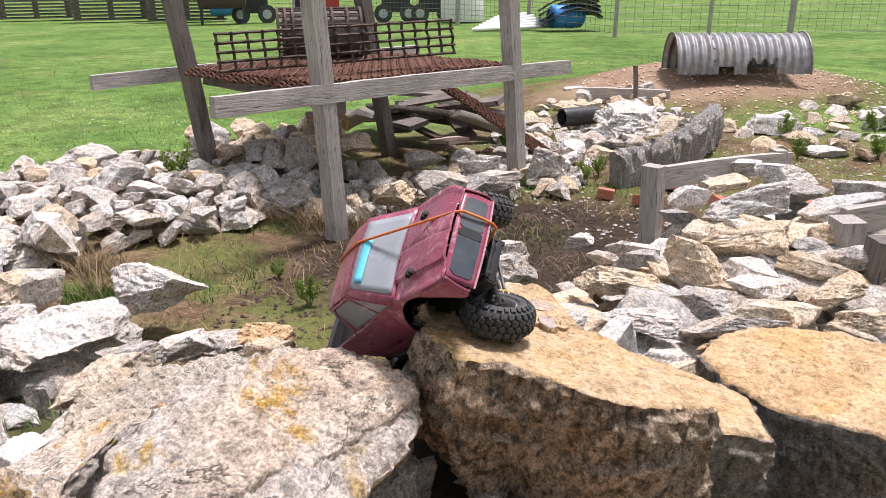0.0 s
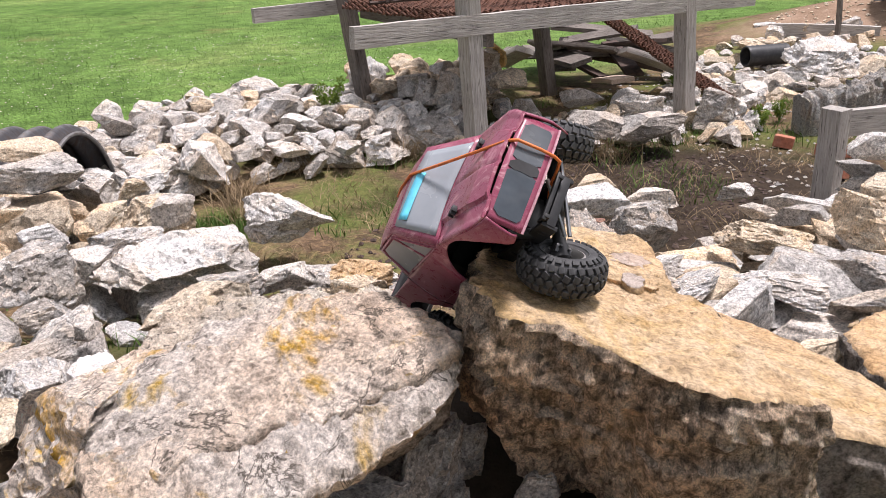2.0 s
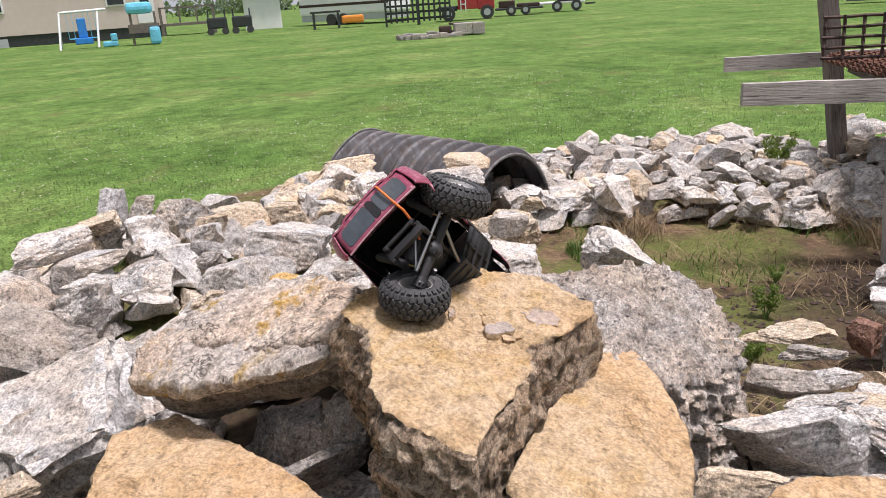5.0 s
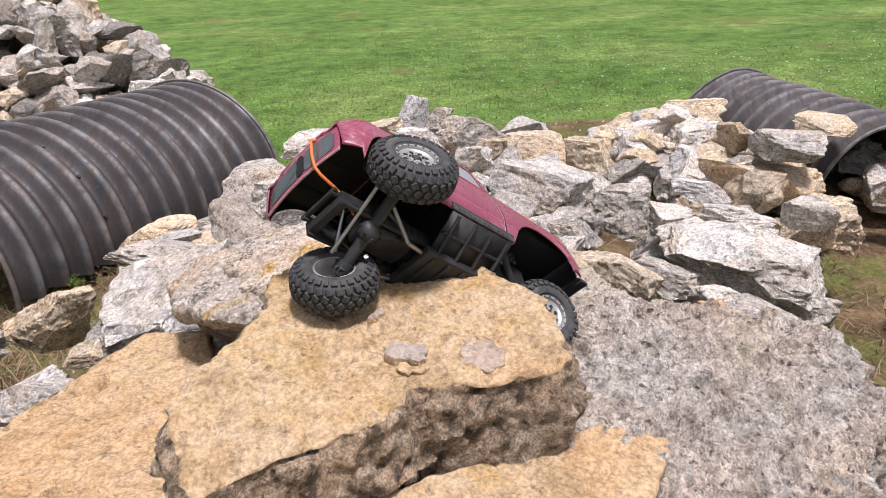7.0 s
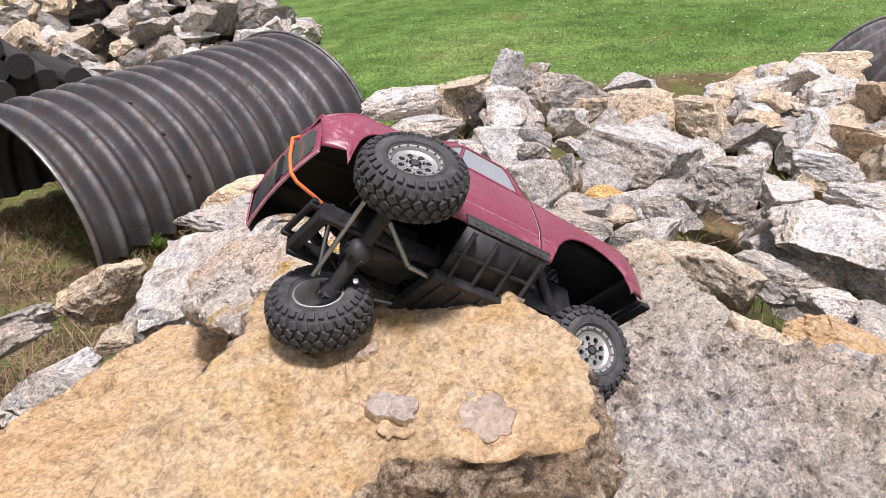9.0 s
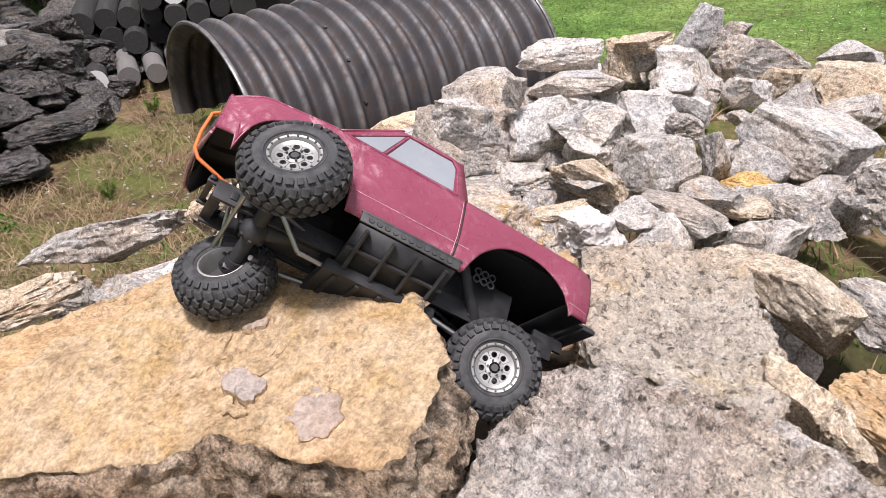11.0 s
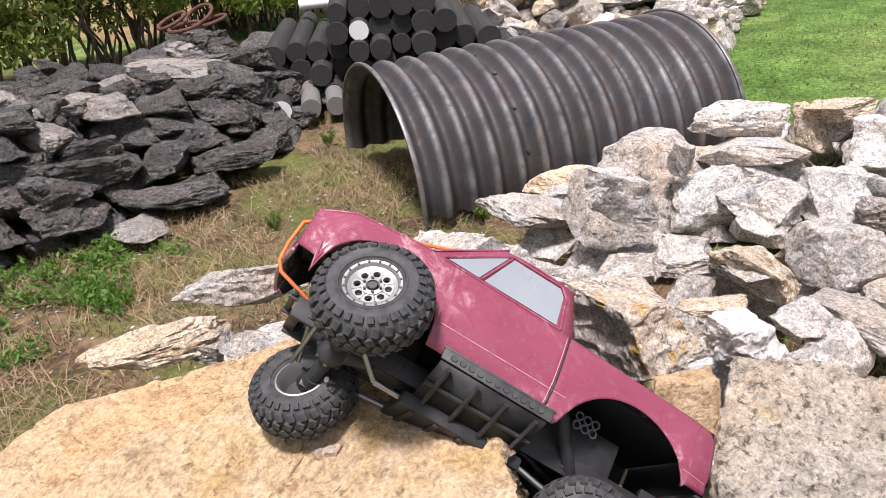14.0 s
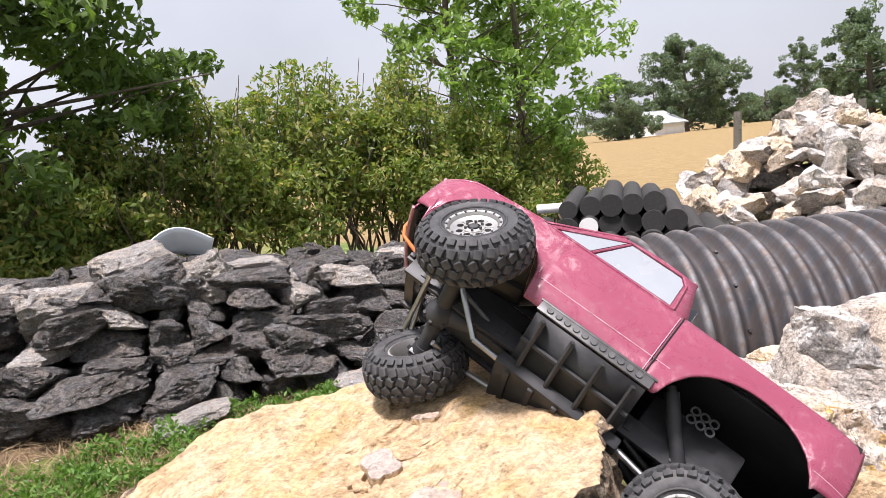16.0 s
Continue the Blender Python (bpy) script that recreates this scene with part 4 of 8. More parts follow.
rock('white', -1.587, 0.171, 0.116, 0.218, 0.180, 0.134, 129, 3, 7, i=5, flat=True)
rock('tan', -1.759, 0.058, 0.105, 0.236, 0.284, 0.102, 23, 24, -5, i=16, flat=False)
rock('white', -0.924, 0.340, 0.280, 0.129, 0.061, 0.042, 303, 5, -8, i=23, flat=True)
rock('grey', -0.206, 0.451, 0.360, 0.161, 0.146, 0.074, 184, 9, 11, i=17, flat=False)
rock('tan', -1.707, 0.111, 0.138, 0.141, 0.296, 0.082, 35, -2, -3, i=19, flat=True)
rock('white', -1.329, 0.264, 0.204, 0.326, 0.232, 0.083, 331, 3, -23, i=23, flat=True)
rock('white', -1.055, 2.694, 0.124, 0.368, 0.254, 0.195, 354, -8, 3, i=19, flat=False)
rock('grey', -0.581, 1.968, 0.228, 0.285, 0.309, 0.092, 143, 14, 12, i=11, flat=False)
rock('tan', -1.417, 2.427, 0.199, 0.221, 0.263, 0.163, 147, 4, 1, i=24, flat=False)
rock('white', -0.644, 0.570, 0.320, 0.504, 0.480, 0.263, 167, -15, -13, i=22, flat=False)
rock('white', -2.040, 1.308, 0.078, 0.207, 0.345, 0.120, 353, -7, 0, i=10, flat=False)
rock('red', -2.089, 1.085, 0.053, 0.133, 0.202, 0.150, 177, -1, -1, i=22, flat=False)
rock('white', -1.084, 0.741, 0.442, 0.207, 0.080, 0.136, 292, -0, -1, i=3, flat=False)
rock('grey', -1.240, 0.595, 0.330, 0.222, 0.345, 0.086, 146, 20, -0, i=18, flat=True)
rock('grey', -1.936, 1.236, 0.216, 0.200, 0.204, 0.074, 196, 3, -1, i=19, flat=True)
rock('grey', -1.084, 1.070, 0.337, 0.203, 0.138, 0.062, 63, -0, 0, i=18, flat=False)
rock('grey', -1.774, 0.985, 0.280, 0.129, 0.218, 0.069, 9, 3, 1, i=26, flat=True)
rock('white', -0.268, 3.438, 0.047, 0.314, 0.234, 0.121, 29, -0, -3, i=10, flat=False)
rock('grey', 0.208, 2.493, 0.234, 0.227, 0.139, 0.167, 191, 2, 0, i=27, flat=False)
rock('red', 0.063, 2.480, 0.207, 0.080, 0.074, 0.099, 190, -0, -5, i=0, flat=False)
rock('white', 0.463, 1.821, 0.299, 0.230, 0.171, 0.068, 12, -29, 0, i=19, flat=True)
rock('white', 0.414, 1.722, 0.352, 0.099, 0.382, 0.173, 325, 11, 2, i=5, flat=True)
rock('tan', 0.033, 2.189, 0.299, 0.228, 0.170, 0.059, 216, 9, -4, i=1, flat=False)
rock('grey', 0.140, 2.119, 0.297, 0.163, 0.076, 0.041, 15, -11, -10, i=25, flat=False)
rock('grey', 0.214, 1.903, 0.330, 0.110, 0.181, 0.063, 303, 1, -18, i=4, flat=True)
rock('white', 0.327, 1.874, 0.330, 0.108, 0.147, 0.047, 326, 7, -20, i=23, flat=False)
rock('white', 0.254, 2.003, 0.320, 0.131, 0.068, 0.044, 41, -1, -6, i=14, flat=True)
rock('tan', 1.006, 2.462, 0.361, 0.279, 0.203, 0.121, 157, -3, 10, i=0, flat=False)
rock('white', 1.126, 2.789, 0.420, 0.171, 0.315, 0.112, 251, 9, -5, i=12, flat=False)
rock('tan', 0.803, 2.299, 0.360, 0.128, 0.236, 0.134, 213, 3, 1, i=9, flat=False)
rock('white', 1.377, 2.598, 0.433, 0.306, 0.162, 0.104, 184, 11, 5, i=19, flat=True)
rock('tan', 1.243, 2.428, 0.358, 0.123, 0.058, 0.146, 156, -5, 14, i=23, flat=True)
rock('tan', 0.505, 2.138, 0.361, 0.233, 0.244, 0.084, 82, 7, 16, i=26, flat=False)
rock('grey', 0.723, 1.959, 0.364, 0.199, 0.170, 0.075, 135, 2, -1, i=14, flat=False)
rock('white', 0.492, 1.796, 0.380, 0.149, 0.182, 0.048, 103, 6, 2, i=4, flat=False)
rock('white', 0.947, 2.893, 0.403, 0.157, 0.102, 0.086, 353, 1, 7, i=14, flat=True)
rock('tan', 1.128, 3.008, 0.421, 0.147, 0.213, 0.066, 94, 0, 3, i=21, flat=False)
rock('grey', 1.356, 2.825, 0.440, 0.175, 0.197, 0.063, 155, 0, -4, i=19, flat=True)
rock('tan', 1.097, 2.026, 0.360, 0.145, 0.171, 0.070, 20, -15, -8, i=9, flat=False)
rock('tan', 1.077, 1.819, 0.358, 0.188, 0.086, 0.065, 321, 1, -7, i=3, flat=False)
rock('yellow', 0.773, 1.674, 0.380, 0.310, 0.249, 0.076, 158, 21, 2, i=1, flat=False)
rock('tan', -0.441, 1.714, 0.301, 0.135, 0.226, 0.211, 332, -4, 10, i=5, flat=False)
rock('yellow', -0.456, 1.819, 0.330, 0.133, 0.251, 0.079, 176, 24, 4, i=24, flat=False)
rock('yellow', -0.460, 1.239, 0.394, 0.094, 0.133, 0.160, 230, 7, 4, i=7, flat=True)
rock('lichen', -0.632, 1.042, 0.401, 0.303, 0.295, 0.199, 89, -12, 2, i=17, flat=False)
rock('grey', -0.086, 1.022, 0.418, 0.105, 0.091, 0.189, 287, -17, -6, i=27, flat=False)
rock('tan', -0.206, 0.977, 0.360, 0.094, 0.151, 0.107, 117, 15, 14, i=9, flat=False)
rock('white', 1.401, 5.896, 0.201, 0.486, 0.446, 0.182, 182, -16, 0, i=24, flat=False)
rock('tan', 1.184, 7.102, 0.097, 0.335, 0.395, 0.110, 102, 3, 2, i=27, flat=False)
rock('white', 1.404, 8.192, 0.100, 0.162, 0.274, 0.082, 273, 0, 1, i=27, flat=False)
rock('grey', 0.667, 4.854, 0.100, 0.165, 0.216, 0.157, 67, 5, -1, i=10, flat=False)
rock('tan', -0.269, 4.099, 0.099, 0.227, 0.145, 0.148, 351, 0, 1, i=9, flat=False)
rock('grey', -0.010, 4.274, 0.103, 0.300, 0.190, 0.154, 188, 10, -4, i=21, flat=True)
rock('grey', 0.268, 4.333, 0.101, 0.377, 0.271, 0.123, 22, -1, 1, i=14, flat=True)
rock('grey', -0.120, 4.890, 0.120, 0.121, 0.262, 0.114, 286, 7, -10, i=16, flat=True)
rock('white', 0.226, 4.759, 0.117, 0.155, 0.290, 0.116, 89, 0, 9, i=27, flat=False)
rock('orange', -0.773, 5.607, 0.250, 0.158, 0.203, 0.166, 88, -5, -6, i=23, flat=True)
rock('tan', -0.576, 5.020, 0.200, 0.176, 0.212, 0.110, 125, -3, 0, i=14, flat=True)
rock('grey', -1.146, 4.900, 0.199, 0.129, 0.250, 0.091, 118, -2, -1, i=17, flat=True)
rock('grey', 0.704, 1.741, 0.383, 0.141, 0.244, 0.061, 254, -1, -26, i=24, flat=True)

# ---- radio-controlled crawler truck ----
TRUCK = Matrix(((0.451404, 0.218282, -0.865209, -0.051), (-0.666724, 0.726935, -0.164452, 1.316), (0.593054, 0.651090, 0.473675, 0.736), (0, 0, 0, 1)))
INV = TRUCK.inverted()
MID = -0.097  # body centre line


def loc(p):
    return INV @ Vector(p)


truck = thing("crawler_truck", "scuffed maroon radio-controlled crawler pickup tipped nose-up on the slab", "toy truck", TRUCK)


def shell(ob, t=0.0022):
    """Gives a panel thickness towards the inside of the body."""
    me = ob.data
    mid = Vector((0.05, MID, 0.02))
    out = sum((f.normal.dot(f.center - mid) * f.area for f in me.polygons), 0.0)
    if out < 0:
        me.flip_normals()
    m = ob.modifiers.new("shell", "SOLIDIFY")
    m.thickness, m.offset, m.material_offset, m.material_offset_rim = t, -1.0, 1, 0
    return ob


def belt(x):
    return lerp([-0.195, 0.0, 0.1, 0.17, 0.25, 0.285], [0.056, 0.064, 0.068, 0.066, 0.056, 0.044], x)


def under(x):
    z = lerp([-0.195, -0.165, -0.164, -0.02, -0.019, 0.13, 0.131, 0.262, 0.263, 0.285], [-0.010, -0.012, -0.03, -0.03, -0.027, -0.024, -0.02, -0.02, -0.004, 0.002], x)
    for xc, zc, r in ((0.196, -0.020, 0.064), (-0.092, -0.043, 0.0755)):
        d = r * r - (x - xc) ** 2
        if d > 0:
            z = max(z, zc + math.sqrt(d))
    return z


def side_y(x, z):
    """How far the side swells out at this height; 0 at the crease."""
    y = -0.012 * max(0, z / 0.065) ** 1.6 - 0.010 * max(0, -z / 0.03) ** 1.5
    y -= 0.0025 * math.exp(-((z / 0.004) ** 2)) - 0.0025
    y -= 0.02 * max(0, (x - 0.24) / 0.045) ** 2 + 0.010 * max(0, (-0.15 - x) / 0.045) ** 2
    return y


def body_side(sgn):
    bm = bmesh.new()

    def fn(u, v):
        x = -0.192 + u * 0.477
        lo, hi = under(x), belt(x)
        if sgn < 0 and abs(x - 0.20) < 0.078:  # the far front arch is cut wider
            lo = min(max(lo, -0.02 + math.sqrt(0.078 ** 2 - (x - 0.20) ** 2)), hi - 0.004)
        z = lo + (hi - lo) * v
        y = side_y(x, z)
        y -= 0.0014 * math.exp(-(((x - 0.0) / 0.0022) ** 2)) + 0.0014 * math.exp(-(((x - 0.128) / 0.0022) ** 2)) * (z < 0.06)
        return (x, y if sgn > 0 else 2 * MID - y, z)
    sheet(bm, fn, 160, 14)
    if sgn > 0:
        bmesh.ops.reverse_faces(bm, faces=bm.faces)
    return shell(part("side_panel", bm, [M_PAINT, M_INNER], truck, smooth=30))


body_side(1)
body_side(-1)


def side_line(name, sgn, pts, r):
    """A thin pale line that follows the side panel and paints its edge highlight."""
    bm = bmesh.new()
    q = []
    for x, z in pts:
        y = side_y(x, z) + 0.0002
        q.append(Vector((x, y if sgn > 0 else 2 * MID - y, z)))
    for a, b in zip(q, q[1:]):
        rod(bm, a, b, r, seg=6)
    part(name, bm, M_TRIM, truck)


# pale rods stand in for light caught on the crease and door edge
for sgn_ in (1, -1):
    side_line("crease_highlight", sgn_, [(0.128 - 0.016 * k, 0.001) for k in range(10)], 0.0006)
    side_line("crease_highlight", sgn_, [(-0.158 - 0.008 * k, 0.001) for k in range(5)], 0.0006)
    side_line("door_highlight", sgn_, [(0.0028, -0.024 + 0.0105 * k) for k in range(9)], 0.0005)


def edge_y(x, sgn):
    y = side_y(x, belt(x))
    return y if sgn > 0 else 2 * MID - y


def hood_pt(u, v):
    x = 0.166 + u * 0.119
    s = 2 * v - 1
    y = edge_y(x, 1) * (1 - v) + edge_y(x, -1) * v
    z = belt(x) + 0.006 * (1 - s * s) + (0.004 if abs(s) < 0.62 else 0.0) + 0.002 * (abs(s) > 0.9)
    z -= 0.0015 * math.exp(-((s / 0.03) ** 2))
    return (x, y, z)


bm = bmesh.new()
sheet(bm, hood_pt, 24, 44)
shell(part("hood", bm, [M_PAINT, M_INNER], truck, "scuffed maroon bonnet", smooth=35))

# cab: pillars, roof and rear wall
ROOF_F, ROOF_R, ROOF_Z = 0.094, 0.010, 0.121


def cab_y(z, sgn):
    k = (z - 0.064) / (ROOF_Z - 0.064)
    y = -0.011 - 0.016 * k
    return y if sgn > 0 else 2 * MID - y


def cab_x(u, z):
    k = (z - 0.064) / (ROOF_Z - 0.064)
    f = 0.168 + (ROOF_F - 0.168) * k
    r = -0.004 + (ROOF_R + 0.004) * k
    return r + (f - r) * u


def cab_side(sgn):
    bm = bmesh.new()
    sheet(bm, lambda u, v: (cab_x(u, z := 0.062 + v * 0.057), cab_y(z, sgn), z), 10, 6)
    if sgn > 0:
        bmesh.ops.reverse_faces(bm, faces=bm.faces)
    shell(part("cab_side", bm, [M_PAINT, M_INNER], truck))
    off = 0.0012 * sgn
    zb, zt = 0.0685, 0.1135
    ub, ue, ud = 0.13, 0.90, 0.64

    def pane(name, us):
        bm = bmesh.new()
        q = [bm.verts.new((cab_x(u, z), cab_y(z, sgn) + off * (1 if d else 0), z)) for d in (1, 0) for u, z in us]
        k = len(us)
        bm.faces.new(q[:k])
        bm.faces.new(list(reversed(q[k:])))
        for i in range(k):
            bm.faces.new((q[i], q[i + k], q[(i + 1) % k + k], q[(i + 1) % k]))
        bmesh.ops.recalc_face_normals(bm, faces=bm.faces)
        return part(name, bm, M_PANE, truck, "milky clear side window", smooth=0)
    pane("side_window", [(ub, zb), (ud + 0.02, zb), (0.80, zt), (ub + 0.06, zt), (ub, zt - 0.008)])
    pane("vent_window", [(ud + 0.06, zb), (ue + 0.02, zb), (0.85, zt - 0.001)])
    bm = bmesh.new()
    ring = [(ub - 0.03, zb - 0.003), (ue + 0.045, zb - 0.003), (0.86, zt + 0.003), (ub + 0.05, zt + 0.003), (ub - 0.03, zt - 0.008)]
    pts = [Vector((cab_x(u, z), cab_y(z, sgn) + off, z)) for u, z in ring]
    for p, q in zip(pts, pts[1:] + pts[:1]):
        rod(bm, p, q, 0.0016, seg=6)
    a = Vector((cab_x(ud + 0.04, zb), cab_y(zb, sgn) + off, zb))
    c = Vector((cab_x(0.825, zt), cab_y(zt, sgn) + off, zt))
    rod(bm, a, c, 0.0014, seg=6)
    part("window_moulding", bm, M_PAINT, truck)


cab_side(1)
cab_side(-1)
bm = bmesh.new()


def roof_pt(u, v):
    s = 2 * v - 1
    x = ROOF_R - 0.002 + u * (ROOF_F - ROOF_R + 0.004)
    y0, y1 = cab_y(0.119, 1), cab_y(0.119, -1)
    return (x, y0 + (y1 - y0) * v, 0.119 + 0.006 * (1 - abs(s) ** 5) + 0.003 * math.sin(u * math.pi))


sheet(bm, roof_pt, 10, 24)
shell(part("roof", bm, [M_PAINT, M_INNER], truck, "maroon cab roof"))
bm = bmesh.new()
sheet(bm, lambda u, v: (0.168 + (ROOF_F - 0.168) * u, cab_y(0.064 + 0.057 * u, 1) * (1 - v) + cab_y(0.064 + 0.057 * u, -1) * v, 0.068 + 0.055 * u + 0.004 * (1 - (2 * v - 1) ** 2)), 6, 12)
shell(part("windscreen_frame", bm, [M_PAINT, M_INNER], truck))
bm = bmesh.new()
sheet(bm, lambda u, v: (0.163 + (0.100 - 0.163) * u + 0.001, (-0.024 - 0.012 * u) * (1 - v) + (2 * MID + 0.024 + 0.012 * u) * v, 0.0735 + 0.0475 * u + 0.0042 * (1 - (2 * v - 1) ** 2)), 6, 12)
shell(part("windscreen", bm, [M_PANE, M_PANE], truck, "milky clear windscreen with a blue sticker strip"), 0.0012)
bm = bmesh.new()
sheet(bm, lambda u, v: (0.118 - 0.012 * u + 0.002, -0.075 - 0.075 * v, 0.1085 + 0.0093 * u + 0.0043 * (1 - (2 * (0.35 + 0.42 * v) - 1) ** 2)), 2, 8)
shell(part("sticker", bm, [M_CYAN, M_CYAN], truck, "cyan strip along the windscreen top"), 0.0006)
bm = bmesh.new()
sheet(bm, lambda u, v: (-0.004 + 0.014 * u, cab_y(0.064 + 0.057 * u, 1) * (1 - v) + cab_y(0.064 + 0.057 * u, -1) * v, 0.03 + 0.091 * u), 4, 8)
shell(part("cab_back", bm, [M_PAINT, M_INNER], truck))
bm = bmesh.new()
box(bm, -0.0025, -0.05, 0.075, 0.006, 2 * MID + 0.05, 0.11, 0.002, Matrix.Translation((-0.004, 0, 0)))
part("rear_window", bm, M_TINT, truck)

# bed floor, inner walls and tailgate
bm = bmesh.new()
box(bm, -0.188, -0.014, 0.030, -0.004, 2 * MID + 0.014, 0.034, 0.001)
part("bed_floor", bm, M_INNER, truck, "black open bed floor")
for y0, y1 in ((-0.0165, -0.0125), (2 * MID + 0.0125, 2 * MID + 0.0165)):
    bm = bmesh.new()
    box(bm, -0.188, y0, 0.0345, -0.004, y1, 0.058, 0.001)
    part("bed_wall", bm, M_INNER, truck)
bm = bmesh.new()
sheet(bm, lambda u, v: (-0.192 - 0.003 * math.sin(u * math.pi), -0.016 + v * (2 * MID + 0.032), -0.010 + 0.066 * u), 8, 12)
shell(part("tailgate", bm, [M_PAINT, M_INNER], truck, "maroon tailgate panel"))

# front: framed grille with two smoked openings and a torn centre
bm = bmesh.new()


def front_pt(u, v):
    s = 2 * v - 1
    y = edge_y(0.285, 1) * (1 - v) + edge_y(0.285, -1) * v
    return (0.285 + 0.006 * (1 - s * s) - 0.004 * u, y, -0.002 + (belt(0.285) + 0.004 - 0.004 * s * s + 0.003) * u)


sheet(bm, front_pt, 8, 20)
shell(part("front_panel", bm, [M_PAINT, M_INNER], truck, "maroon front panel"))


def front_open(name, v0, v1, cut, mat_, lift):
    bm = bmesh.new()
    outline = [(0.22, v0), (0.14, v0 + 0.03 * (1 if v1 > v0 else -1)), (0.14, v1 - cut), (0.3, v1), (0.55, v1 - cut * 0.4), (0.70, v1), (0.86, v1 - cut), (0.86, v0 + 0.04 * (1 if v1 > v0 else -1)), (0.7, v0)]
    top = [bm.verts.new(Vector(front_pt(u, v)) + Vector((lift, 0, 0))) for u, v in outline]
    low = [bm.verts.new(Vector(front_pt(u, v)) - Vector((0.003, 0, 0))) for u, v in outline]
    bm.faces.new(top)
    bm.faces.new(list(reversed(low)))
    for i in range(len(top)):
        j = (i + 1) % len(top)
        bm.faces.new((top[i], low[i], low[j], top[j]))
    bmesh.ops.recalc_face_normals(bm, faces=bm.faces)
    return part(name, bm, mat_, truck, "smoked clear headlight opening" if mat_ is M_TINT else "torn dark gap in the grille", smooth=0)


front_open("headlight_opening", 0.06, 0.44, 0.03, M_TINT, 0.0012)
front_open("headlight_opening", 0.94, 0.52, -0.03, M_TINT, 0.0012)
front_open("grille_gap", 0.43, 0.535, 0.02, M_INNER, 0.0016)
bm = bmesh.new()
for a, b_ in zip(range(0, 20), range(1, 21)):
    rod(bm, front_pt(-0.02, a / 20), front_pt(-0.02, b_ / 20), 0.0017, seg=6)
part("lower_edge_trim", bm, M_TRIM, truck, "scuffed pale lower edge")
bm = bmesh.new()
for i in range(24):
    p, q = Vector(hood_pt(0.98, i / 24)), Vector(hood_pt(0.98, (i + 1) / 24))
    rod(bm, p, q, 0.0022, seg=6)
part("hood_lip", bm, M_PAINT, truck)
for sy in (-0.05, -0.15):
    bm = bmesh.new()
    for k in range(5):
        box(bm, 0.205 + k * 0.003, sy - 0.006 + 0.004 * (k % 3), 0.067, 0.2075 + k * 0.003, sy + 0.004 + 0.003 * (k % 2), 0.0745, 0.0008, pose(0, 0, 0))
    part("body_clip", bm, M_BLACK, truck, "black body post and clip")

# panel gaps behind the door and before the bed
for sgn in (1, -1):
    for x in (0.0,):
        bm = bmesh.new()
        zs = [under(x) + (belt(x) - under(x)) * k / 12 for k in range(13)]
        for z0, z1 in zip(zs, zs[1:]):
            p, q = [(x, (side_y(x, z) - 0.0002) if sgn > 0 else 2 * MID - side_y(x, z) + 0.0002, z) for z in (z0, z1)]
            rod(bm, p, q, 0.0008, seg=6)
        part("panel_gap", bm, M_INNER, truck, "thin dark gap between cab and bed")

# chassis
bm = bmesh.new()
for y in (MID + 0.034, MID - 0.034):
    box(bm, -0.185, y - 0.003, -0.050, 0.255, y + 0.003, -0.028, 0.001)
    for k in range(9):
        box(bm, -0.17 + k * 0.05, y - 0.0045, -0.044, -0.162 + k * 0.05, y + 0.0045, -0.034, 0.001)
for x in (-0.18, -0.06, 0.14, 0.25):
    box(bm, x - 0.006, MID - 0.034, -0.046, x + 0.006, MID + 0.034, -0.034, 0.001)
part("frame_rail", bm, M_BLACK, truck)
bm = bmesh.new()
box(bm, -0.02, MID - 0.045, -0.072, 0.12, MID + 0.045, -0.058, 0.004)
for k in range(5):
    box(bm, -0.012 + k * 0.028, MID - 0.04, -0.075, -0.006 + k * 0.028, MID + 0.04, -0.070, 0.001)
part("skid_plate", bm, M_BLACK, truck, "black plastic skid plate")
bm = bmesh.new()
box(bm, 0.02, MID - 0.028, -0.06, 0.09, MID + 0.028, -0.02, 0.004)
box(bm, 0.12, MID - 0.022, -0.05, 0.20, MID + 0.024, 0.0, 0.006)
rod(bm, (0.10, MID, -0.03), (0.17, MID, -0.03), 0.018, seg=20)
part("gearbox", bm, M_BLACK, truck, "black gearbox and motor")
bm = bmesh.new()
box(bm, -0.12, MID - 0.03, -0.03, -0.02, MID + 0.03, 0.012, 0.004)
part("battery_tray", bm, M_BLACK, truck)

